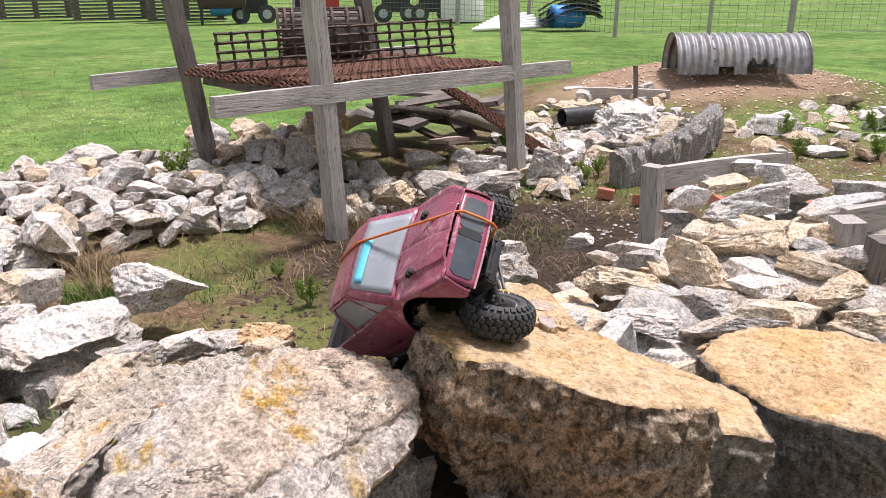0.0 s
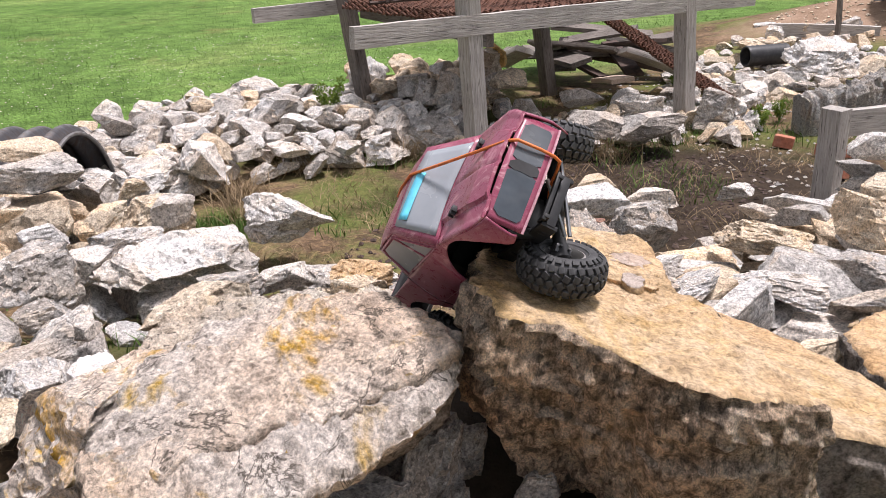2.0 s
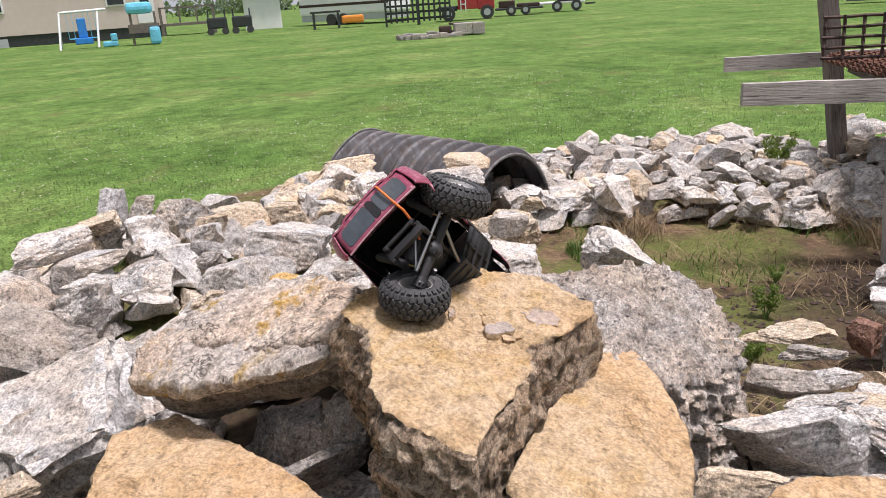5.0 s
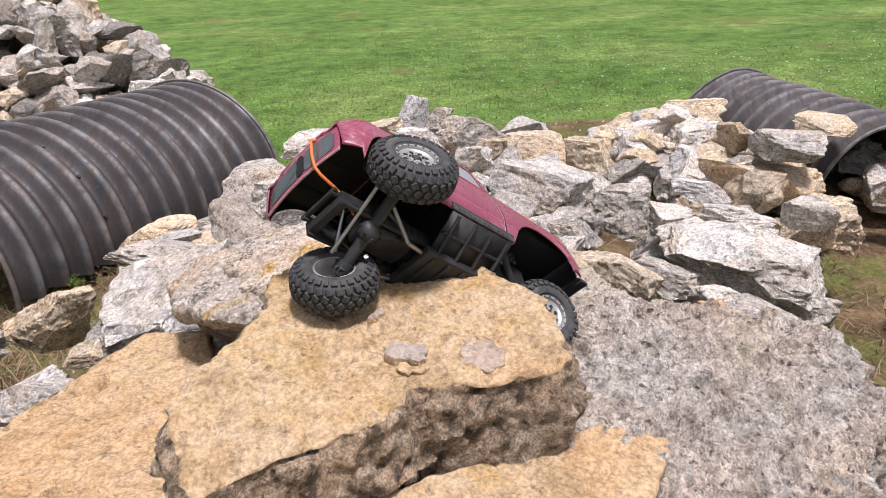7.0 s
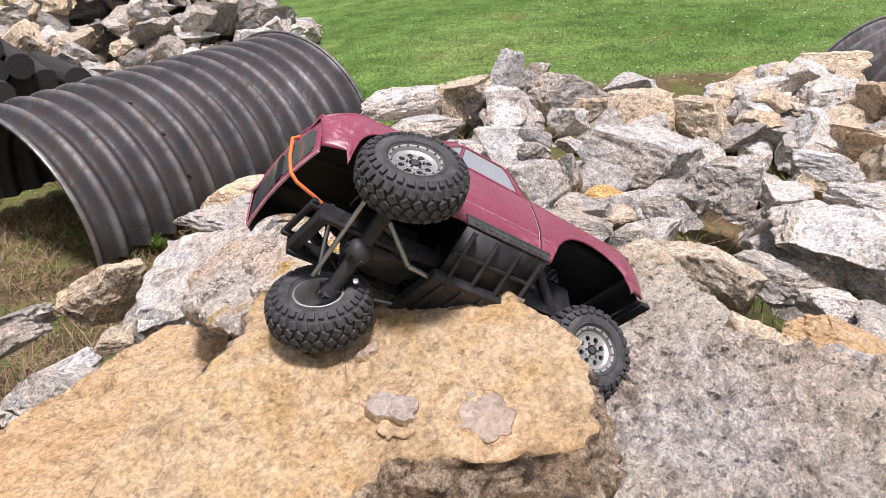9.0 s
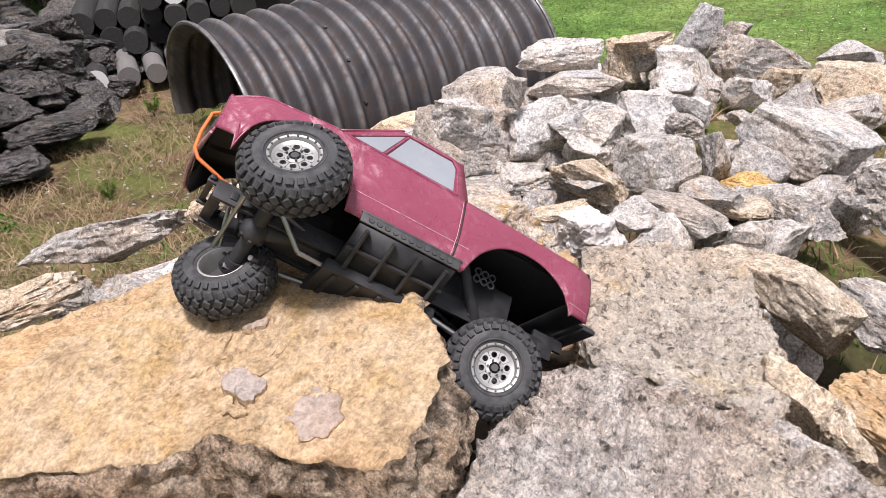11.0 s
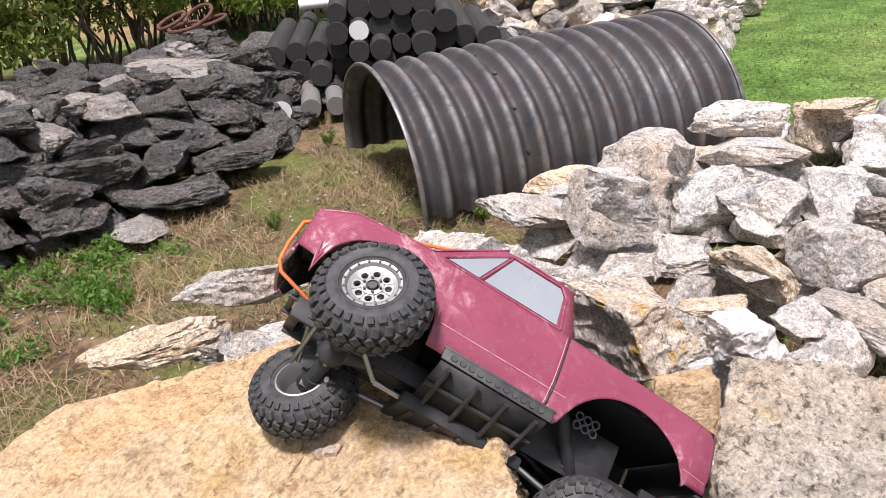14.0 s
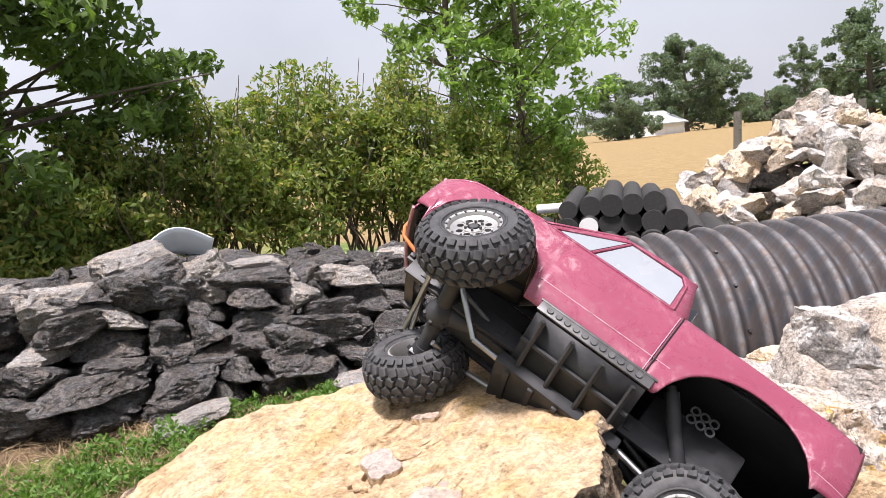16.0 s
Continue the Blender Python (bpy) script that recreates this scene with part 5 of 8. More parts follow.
# side steps: perforated outer flange, ladder plate inwards
for sgn in (1, -1):
    ym = (lambda y: y if sgn > 0 else 2 * MID - y)
    bm = bmesh.new()
    box(bm, -0.012, ym(-0.0035), -0.0285, 0.112, ym(-0.0005), -0.0165, 0.0008)
    box(bm, -0.014, ym(-0.009), -0.018, 0.114, ym(0.0), -0.0155, 0.0008)
    flange = part("side_step", bm, M_DARKSTEEL, truck, "dark metal side step with a row of round holes")
    for k in range(11):
        bm = bmesh.new()
        bmesh.ops.create_cone(bm, cap_ends=True, segments=14, radius1=0.0036, radius2=0.0030, depth=0.0016, matrix=pose(0.002 + k * 0.0098, ym(0.0), -0.0228, 90 * -sgn))
        part("step_hole", bm, M_DARKSTEEL, flange)
    bm = bmesh.new()
    m = pose(0, 0, 0)
    sheet(bm, lambda u, v: (-0.01 + 0.12 * u, ym(-0.004 - 0.052 * v), -0.030 - 0.030 * v), 1, 1)
    g = shell(part("step_plate", bm, [M_BLACK, M_BLACK], truck), 0.003)
    for k in range(4):
        bm = bmesh.new()
        rod(bm, (0.0 + k * 0.033, ym(-0.004), -0.034), (0.0 + k * 0.033, ym(-0.055), -0.064), 0.0028, seg=6)
        part("step_rib", bm, M_BLACK, g)
    bm = bmesh.new()
    rod(bm, (-0.01, ym(-0.030), -0.0475), (0.11, ym(-0.030), -0.0475), 0.0026, seg=6)
    part("step_bar", bm, M_BLACK, g)

# wheels
R_T, W_T = 0.0585, 0.046


def tread_r(z):
    """Radius of the rounded carcass at a distance z from the wheel's middle plane."""
    return 0.0548 - 0.0125 * (abs(z) / (W_T / 2)) ** 3.2


def tyre_mesh(bm):
    h = W_T / 2
    prof = [(0.027, -h * 0.80), (0.031, -h * 0.95), (0.037, -h * 1.02)]
    prof += [(tread_r(h * q), h * q) for q in (-1.0, -0.92, -0.8, -0.65, -0.4, 0, 0.4, 0.65, 0.8, 0.92, 1.0)]
    prof += [(0.037, h * 1.02), (0.031, h * 0.95), (0.027, h * 0.80)]
    lathe(bm, prof, 60)
    # raised rings on the sidewalls
    for row in (-1, 1):
        lathe(bm, [(0.0305, row * h * 0.955), (0.0312, row * h * 1.0), (0.0322, row * h * 1.0), (0.0328, row * h * 0.975)], 48)


def lug_rows():
    """Pose and kind of every tread lug on one tyre."""
    h, n, rng, out = W_T / 2, 28, random.Random(3), []

    def add(a, z, kind, skew):
        slope = math.atan2(tread_r(z + 0.001) - tread_r(z - 0.001), 0.002)
        out.append((Matrix.Rotation(a, 4, "Z") @ Matrix.Translation((tread_r(z), 0, z)) @ Matrix.Rotation(slope, 4, "Y") @ Matrix.Rotation(radians(skew), 4, "X"), kind))
    for k in range(n):
        for row in (-1, 1):
            a = 2 * math.pi * (k + (0.5 if row > 0 else 0)) / n
            add(a, row * h * 0.20, 0, 24 * row + rng.uniform(-4, 4))
            add(a + 0.09 * row, row * h * 0.60, 1, -14 * row)
            add(a + 0.02, row * h * 0.93, 2 + k % 2, 0)
    return out


LUGS = []
for _t, _a, _h in ((0.0085, 0.0085, 0.0036), (0.0075, 0.0090, 0.0036), (0.0060, 0.0070, 0.0030), (0.0080, 0.0070, 0.0030)):
    _b = bmesh.new()
    box(_b, -0.002, -_t / 2, -_a / 2, _h, _t / 2, _a / 2, 0.0009)
    _me = bpy.data.meshes.new("tread_lug")
    _b.to_mesh(_me)
    _b.free()
    _me.materials.append(M_TYRE)
    LUGS.append(_me)


def rim_mesh(bm):
    h = W_T / 2
    lathe(bm, [(0.0275, -h * 0.82), (0.0255, -h * 0.85), (0.0235, -h * 0.6), (0.0225, 0.0), (0.0225, h * 0.4), (0.0235, h * 0.7), (0.0255, h * 0.88), (0.0278, h * 0.90), (0.0283, h * 0.78)], 40)
    # face disc with eight round windows: built as spokes between two rings
    z = h * 0.55
    lathe(bm, [(0.0065, z + 0.004), (0.0105, z + 0.0035), (0.0112, z + 0.001), (0.0112, z - 0.002)], 32)
    lathe(bm, [(0.0178, z - 0.001), (0.0182, z + 0.0018), (0.0232, z + 0.004), (0.0238, z + 0.001)], 40)
    r0, r1, rc, rh, n = 0.0105, 0.0195, 0.0148, 0.0034, 24
    for k in range(8):
        turn = Matrix.Rotation(2 * math.pi * k / 8, 4, "Z")
        rows = [[], [], []]
        for i in range(n):
            g = 2 * math.pi * i / n
            c, q = math.cos(g), math.sin(g)
            reach = 0.012
            for step in range(40):
                px, py = rc + c * reach, q * reach
                if r0 <= math.hypot(px, py) <= r1 and abs(math.atan2(py, px)) <= math.pi / 8:
                    break
                reach *= 0.95
            for row, (d, zz) in zip(rows, ((reach, z + 0.0025), (rh, z + 0.0025), (rh, z - 0.002))):
                row.append(bm.verts.new(turn @ Vector((rc + c * d, q * d, zz))))
        for ra, rb in zip(rows, rows[1:]):
            for i in range(n):
                bm.faces.new((ra[i], ra[(i + 1) % n], rb[(i + 1) % n], rb[i]))



_b = bmesh.new()
tyre_mesh(_b)
TYRE = link_mesh("tyre", _b, M_TYRE, truck, 35, "chunky black rubber tyre with deep lugs")
_b = bmesh.new()
rim_mesh(_b)
RIM = link_mesh("rim", _b, M_RIM, TYRE, 35, "worn silver eight-hole rim")
_b = bmesh.new()
lathe(_b, [(0.0, 0.0175), (0.0042, 0.0175), (0.0048, 0.0165), (0.0048, 0.010)], 12)
for k in range(6):
    bmesh.ops.create_cone(_b, cap_ends=True, segments=6, radius1=0.0014, radius2=0.0014, depth=0.003, matrix=Matrix.Translation((0.0085 * math.cos(k * math.pi / 3), 0.0085 * math.sin(k * math.pi / 3), 0.0172)))
lathe(_b, [(0.0, 0.004), (0.0225, 0.004)], 24)
for k in range(16):
    a = 2 * math.pi * k / 16
    bmesh.ops.create_cone(_b, cap_ends=True, segments=6, radius1=0.0014, radius2=0.0012, depth=0.0018, matrix=Matrix.Translation((0.0263 * math.cos(a), 0.0263 * math.sin(a), W_T / 2 * 0.89)))
HUB = link_mesh("hub", _b, M_DARKSTEEL, TYRE, 35, "dark hub nut, rim bolts and brake disc")


def wheel_at(center, axis, spin, first=False):
    m = Matrix.Translation(center) @ Vector(axis).to_track_quat("Z", "Y").to_matrix().to_4x4() @ Matrix.Rotation(spin, 4, "Z")
    t = TYRE if first else new("tyre", TYRE.data)
    if not first:
        t.parent = truck
        tagged(t, TYRE["label"])
        for src in (RIM, HUB):
            o = new(src.name.split(".")[0], src.data)
            o.parent = t
            tagged(o, src["label"])
    t.matrix_local = INV @ m
    for lm, kind in lug_rows():
        o = new("tread_lug", LUGS[kind])
        o.parent = t
        o.matrix_local = lm
    return Vector(center)


AX_F = Vector((0.154, 0.322, 0.934)).normalized()
AX_R = Vector((0.50, 0.57, 0.65)).normalized()
W_FL = wheel_at((0.055, 1.196, 0.853), AX_F, 0.2, True)
W_FR = wheel_at((0.083, 1.088, 0.716), -Vector((0.126, 0.089, 0.988)).normalized(), 0.9)
W_RL = wheel_at(Vector((-0.016, 1.375, 0.607)) - AX_R * 0.014, AX_R, 0.5)
W_RR = wheel_at(W_RL - AX_R * 0.165, -AX_R, 1.3)


def lrod(name, segs, material, label=""):
    bm = bmesh.new()
    for p, q, r in segs:
        rod(bm, p, q, r)
    return part(name, bm, material, truck, label)


# axles, knuckles, links, shocks (in the truck's own frame)
fl, fr_, rl, rr = (loc(w) for w in (W_FL, W_FR, W_RL, W_RR))
for name, a, b_ in (("front_axle", fl, fr_), ("rear_axle", rl, rr)):
    d = (b_ - a).normalized()
    c = a.lerp(b_, 0.55)
    bm = bmesh.new()
    rod(bm, a + d * 0.02, b_ - d * 0.02, 0.0085, seg=16)
    bmesh.ops.create_uvsphere(bm, u_segments=20, v_segments=12, radius=0.0165, matrix=Matrix.Translation(c) @ Matrix.Diagonal((1, 0.9, 1, 1)))
    for q in range(8):
        o = Vector((math.cos(q * 0.785), 0, math.sin(q * 0.785))) * 0.0165
        rod(bm, c + o - Vector((0, 0.004, 0)), c + o + Vector((0, 0.004, 0)), 0.0022, seg=8)
    rod(bm, c, c + Vector((-0.04 if name == "front_axle" else 0.04, 0, 0.01)), 0.011, 0.008, seg=14)
    for w, s in ((a, 1), (b_, -1)):
        k = w + d * 0.018 * s
        rod(bm, k - d * 0.006 * s, k + d * 0.012 * s, 0.0135, 0.0105, seg=14)
    part(name, bm, M_BLACK, truck, "black axle housing with a round differential")
    for w, s in ((a, 1), (b_, -1)):
        bm = bmesh.new()
        k = w + d * 0.020 * s
        box(bm, k.x - 0.010, k.y - 0.006, k.z - 0.011, k.x + 0.010, k.y + 0.006, k.z + 0.011, 0.002)
        for q in range(4):
            bmesh.ops.create_cone(bm, cap_ends=True, segments=6, radius1=0.0022, radius2=0.002, depth=0.018, matrix=pose(k.x + 0.006 * (q % 2 * 2 - 1), k.y, k.z + 0.006 * (q // 2 * 2 - 1), 0, 90 * (q % 2), 20))
        part("knuckle", bm, M_DARKSTEEL, truck, "dark metal steering knuckle with bolts")
fc, rc = fl.lerp(fr_, 0.5), rl.lerp(rr, 0.5)
lrod("tie_rod", [(fr_ + Vector((0.028, 0.03, 0.012)), fl + Vector((0.028, -0.03, -0.012)), 0.0027)], M_STEEL, "bare steel tie rod")
lrod("drag_link", [(fr_ + Vector((0.022, 0.03, 0.016)), Vector((0.24, MID + 0.03, -0.02)), 0.0027)], M_STEEL, "bare steel steering link")
for s in (1, -1):
    lrod("lower_link", [(fc + Vector((-0.01, 0.03 * s, -0.006 + 0.02 * s)), Vector((0.15, MID + 0.038 * s, -0.066)), 0.0032), (Vector((0.15, MID + 0.038 * s, -0.066)), Vector((0.10, MID + 0.030 * s, -0.064)), 0.0032)], M_STEEL, "bent steel suspension link")
    lrod("upper_link", [(fc + Vector((-0.004, 0.018 * s, 0.02)), Vector((0.10, MID + 0.02 * s, -0.045)), 0.003)], M_DARKSTEEL)
    lrod("lower_link", [(rc + Vector((0.012, 0.03 * s, -0.014 * s)), Vector((-0.06, MID + 0.04 * s, -0.075)), 0.0034), (Vector((-0.06, MID + 0.04 * s, -0.075)), Vector((-0.01, MID + 0.034 * s, -0.064)), 0.0034)], M_STEEL, "bent steel suspension link")
    lrod("upper_link", [(rc + Vector((0.0, 0.015 * s, 0.02)), Vector((-0.02, MID + 0.02 * s, -0.045)), 0.003)], M_DARKSTEEL)
lrod("drive_shaft", [(fc + Vector((-0.035, -0.004, 0.01)), Vector((0.09, MID, -0.035)), 0.0055)], M_BLACK)
lrod("drive_shaft", [(rc + Vector((0.035, 0, 0.01)), Vector((0.02, MID, -0.035)), 0.0055)], M_BLACK)


def shock(name, top, bot):
    top, bot = Vector(top), Vector(bot)
    d = bot - top
    bm = bmesh.new()
    rod(bm, top, top + d * 0.62, 0.0072, seg=16)
    rod(bm, top + d * 0.60, top + d * 0.66, 0.0082, seg=16)
    rod(bm, top - d * 0.05, top, 0.005, seg=10)
    body = part(name, bm, M_BLACK, truck, "black shock absorber")
    bm = bmesh.new()
    rod(bm, top + d * 0.64, bot, 0.0017, seg=10)
    part("shock_shaft", bm, M_GOLD, body, "thin brass-coloured shock shaft")


shock("shock_absorber", (-0.030, MID + 0.058, 0.006), rl.lerp(rr, 0.22) + Vector((0.006, 0, 0.012)))
shock("shock_absorber", (-0.030, MID - 0.058, 0.006), rl.lerp(rr, 0.78) + Vector((0.006, 0, 0.012)))
shock("shock_absorber", (0.215, MID + 0.05, 0.03), fl.lerp(fr_, 0.25))
shock("shock_absorber", (0.215, MID - 0.05, 0.0), fl.lerp(fr_, 0.75))
for k in range(3):
    for j in range(2):
        bm = bmesh.new()
        lathe(bm, [(0.0032, -0.001), (0.0052, -0.001), (0.0052, 0.001), (0.0032, 0.001), (0.0032, -0.001)], 12, Matrix.Translation((-0.058 - k * 0.010, MID + 0.045, 0.012 - j * 0.010)) @ pose(0, 0, 0, 90))
        part("shock_mount_ring", bm, M_DARKSTEEL, truck, "dark ring of the perforated shock mount")
bm = bmesh.new()
box(bm, -0.208, MID - 0.075, -0.018, -0.190, MID + 0.088, -0.012, 0.002)
box(bm, -0.20, MID + 0.03, -0.034, -0.155, MID + 0.036, -0.018, 0.002)
box(bm, -0.20, MID - 0.036, -0.034, -0.155, MID - 0.03, -0.018, 0.002)
box(bm, -0.204, MID + 0.03, -0.0145, -0.184, MID + 0.088, -0.0115, 0.001)
part("rear_bumper", bm, M_BLACK, truck, "black plastic rear bumper")
bm = bmesh.new()
box(bm, 0.258, MID - 0.034, -0.030, 0.265, MID + 0.034, -0.024, 0.002)
for s in (1, -1):
    box(bm, 0.240, MID + 0.028 * s - 0.0025, -0.033, 0.266, MID + 0.028 * s + 0.0025, -0.026, 0.001)
part("front_bumper", bm, M_BLACK, truck, "black plastic front bumper mount")


def cord_path(name, pts, r, material, parent, label):
    cu = bpy.data.curves.new(name, "CURVE")
    cu.dimensions = "3D"
    cu.bevel_depth, cu.bevel_resolution = r, 3
    sp = cu.splines.new("POLY")
    sp.points.add(len(pts) - 1)
    for s, p in zip(sp.points, pts):
        s.co = (*p, 1)
    tmp = bpy.data.objects.new(name, cu)
    me = bpy.data.meshes.new_from_object(tmp)
    bpy.data.objects.remove(tmp)
    me.materials.clear()
    me.materials.append(material)
    me.polygons.foreach_set("use_smooth", [True] * len(me.polygons))
    ob = new(name, me)
    ob.parent = parent
    return tagged(ob, label)


cord_path("bungee_cord", [(-0.012, -0.078, 0.03), (-0.006, -0.077, 0.10), (0.006, -0.077, 0.1265), (0.04, -0.077, 0.1295), (0.094, -0.076, 0.1285), (0.18, -0.072, 0.0935), (0.262, -0.068, 0.0605), (0.282, -0.067, 0.053), (0.293, -0.066, 0.043), (0.2945, -0.065, 0.015), (0.2925, -0.064, -0.006), (0.285, -0.063, -0.016), (0.262, -0.066, -0.022), (0.235, -0.072, -0.028), (0.22, -0.08, -0.036)], 0.0021, M_CORD, truck, "orange elastic cord stretched over bonnet and cab")

# ---- corrugated culvert halves ----
def culvert(label, start, axis, length, radius, height, pitch, amp=0.016, thick=0.006, sink=0.05, tear=False, material=M_PIPE):
    """Half a corrugated pipe standing on its cut edges. Local x runs along the pipe."""
    nu, nv = int(length / pitch * 10), 44
    rng = np.random.default_rng(int(length * 100))
    dents = [(rng.uniform(0, length), rng.uniform(0.2, 0.8), rng.uniform(-0.02, 0.012)) for _ in range(6)]

    def pt(u, v, off):
        x = u * length
        a = math.pi * (1.06 * v - 0.03)
        r = radius + amp * math.cos(2 * math.pi * x / pitch) + off
        d = sum(h * math.exp(-(((x - dx) / 0.12) ** 2) - ((v - dv) / 0.12) ** 2) for dx, dv, h in dents)
        r += d
        return (x, -math.cos(a) * r, math.sin(a) * r * height / radius - sink * 0)
    def gone(i, j):
        if not tear:
            return False
        u, v = i / nu, j / nv
        return v < 0.10 + 0.03 * math.sin(u * 70) and 0.52 < u < 0.74 or v < 0.05 and 0.3 < u < 0.42
    d = Vector(axis).normalized()
    top = thing("culvert_half", label, "culvert pipe", Matrix.Translation(start) @ Matrix.Rotation(math.atan2(d.y, d.x), 4, "Z") @ Matrix.Rotation(-math.asin(d.z), 4, "Y"))
    # sheets lapped at every fourth rib
    cuts = list(range(0, nu - 20, 45)) + [nu]
    for i0, i1 in zip(cuts, cuts[1:]):
        bm = bmesh.new()
        lay = bm.verts.layers.float.new("crest")

        def vert(i, j, off):
            v = bm.verts.new(pt(i / nu, j / nv, off))
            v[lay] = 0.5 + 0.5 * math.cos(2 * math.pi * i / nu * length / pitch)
            return v
        lap = 3 if i1 < nu else 0
        n = i1 - i0 + lap
        up = [0.0025 if lap and i > n - lap - 1 else 0.0 for i in range(n + 1)]
        g0 = [[vert(i0 + i, j, up[i]) for j in range(nv + 1)] for i in range(n + 1)]
        g1 = [[vert(i0 + i, j, up[i] - (0.0015 if up[i] else thick)) for j in range(nv + 1)] for i in range(n + 1)]
        for i in range(n):
            for j in range(nv):
                if gone(i0 + i, j):
                    continue
                bm.faces.new((g0[i][j], g0[i][j + 1], g0[i + 1][j + 1], g0[i + 1][j]))
                bm.faces.new((g1[i][j], g1[i + 1][j], g1[i + 1][j + 1], g1[i][j + 1]))
        for i in range(n):
            for j in (0, nv):
                bm.faces.new((g0[i][j], g0[i + 1][j], g1[i + 1][j], g1[i][j]))
        for j in range(nv):
            for i in (0, n):
                bm.faces.new((g0[i][j], g0[i][j + 1], g1[i][j + 1], g1[i][j]))
        bmesh.ops.recalc_face_normals(bm, faces=bm.faces)
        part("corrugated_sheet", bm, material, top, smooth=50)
    # rolled lips at both ends
    for x in (0.0, 1.0):
        bm = bmesh.new()
        ring = []
        for j in range(nv + 1):
            c = Vector(pt(x, j / nv, 0.002))
            o = Vector((0, c.y, c.z)).normalized()
            ring.append([bm.verts.new(c + o * 0.009 * math.cos(k * math.pi / 3) + Vector((0.010 * math.sin(k * math.pi / 3), 0, 0))) for k in range(6)])
        for a, b in zip(ring, ring[1:]):
            for k in range(6):
                bm.faces.new((a[k], b[k], b[(k + 1) % 6], a[(k + 1) % 6]))
        bmesh.ops.recalc_face_normals(bm, faces=bm.faces)
        part("rolled_lip", bm, M_PIPELIP, top, smooth=60)
    # bolt heads along a lap
    for k in range(7):
        c = Vector(pt(cuts[1] / nu, 0.12 + 0.127 * k, 0.0))
        bm = bmesh.new()
        rod(bm, c, c + Vector((0, c.y, c.z)).normalized() * 0.012, 0.010, 0.007, seg=6)
        part("bolt", bm, M_DARKSTEEL, top)
    return top


culvert("large weathered half culvert pipe standing open on dry ground", (-1.604, -0.787, 0.03), (-0.9116, 0.411, 0.0), 1.50, 0.515, 0.44, 0.107, 0.026)
culvert("half culvert pipe partly buried under pale rocks", (-3.43, 2.79, -0.09), (1.0, 0.2, 0.0), 1.25, 0.36, 0.43, 0.12, 0.021)
culvert("pale galvanised half culvert standing on a dirt mound, torn below", (2.30, 8.0, 0.34), (1.0, -0.03, 0.0), 1.28, 0.30, 0.33, 0.080, 0.014, tear=True, material=M_PIPEL)

# ---- timber frame with rusty mesh top ----
def timber(name, p, q, w, h, material, parent=None, roll=0, label="", seed=0, cat="", group=""):
    """A sawn, weathered timber between two points."""
    p, q = Vector(p), Vector(q)
    n = (q - p).length
    bm = bmesh.new()
    segs = max(4, int(n / 0.12))
    secs = [(-w / 2, -h / 2), (0, -h / 2), (w / 2, -h / 2), (w / 2, 0), (w / 2, h / 2), (0, h / 2), (-w / 2, h / 2), (-w / 2, 0)]
    rows = []
    for i in range(segs + 1):
        x = n * i / segs
        bow = 0.006 * math.sin(math.pi * i / segs)
        rows.append([bm.verts.new((x, y * (1 - 0.03 * (abs(y) + abs(z) > (w + h) / 2.2)) + 0.003 * noise.noise(Vector((x * 5, y * 30 + seed, z * 30))), z + bow + 0.003 * noise.noise(Vector((x * 6, z * 20, seed + 4))))) for y, z in secs])
    for a, b in zip(rows, rows[1:]):
        for k in range(8):
            bm.faces.new((a[k], b[k], b[(k + 1) % 8], a[(k + 1) % 8]))
    bm.faces.new(rows[0])
    bm.faces.new(list(reversed(rows[-1])))
    bmesh.ops.recalc_face_normals(bm, faces=bm.faces)
    ob = link_mesh(name, bm, material, None, 50)
    d = (q - p).normalized()
    m = Matrix.Translation(p) @ Matrix.Rotation(math.atan2(d.y, d.x), 4, "Z") @ Matrix.Rotation(-math.asin(max(-1, min(1, d.z))), 4, "Y") @ Matrix.Rotation(radians(roll), 4, "X")
    if parent is not None:
        ob.parent = parent
        ob.matrix_world = m
        if label:
            tagged(ob, label)
    else:
        ob.matrix_world = m
        tagged(ob, label, cat, group)
    return ob


stand = thing("timber_stand", "leaning grey timber stand with crossbeams carrying a rusty mesh", "stand")
timber("post", (-0.548, 3.85, -0.12), (-0.61, 3.775, 1.35), 0.085, 0.085, M_WOOD, stand, seed=1)
timber("post", (0.505, 5.07, -0.15), (0.385, 4.93, 1.35), 0.09, 0.09, M_WOOD, stand, seed=2)
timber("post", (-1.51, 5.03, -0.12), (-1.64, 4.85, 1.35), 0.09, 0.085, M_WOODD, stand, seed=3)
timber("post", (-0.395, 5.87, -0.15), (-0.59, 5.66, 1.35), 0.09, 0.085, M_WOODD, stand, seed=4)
timber("crossbeam", (-0.975, 3.315, 0.690), (0.87, 5.46, 0.625), 0.042, 0.092, M_WOOD, stand, seed=5)
timber("crossbeam", (-2.018, 4.545, 0.648), (-0.20, 6.70, 0.64), 0.042, 0.085, M_WOOD, stand, seed=6)
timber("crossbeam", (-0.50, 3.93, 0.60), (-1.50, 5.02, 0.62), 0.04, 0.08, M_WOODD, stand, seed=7)


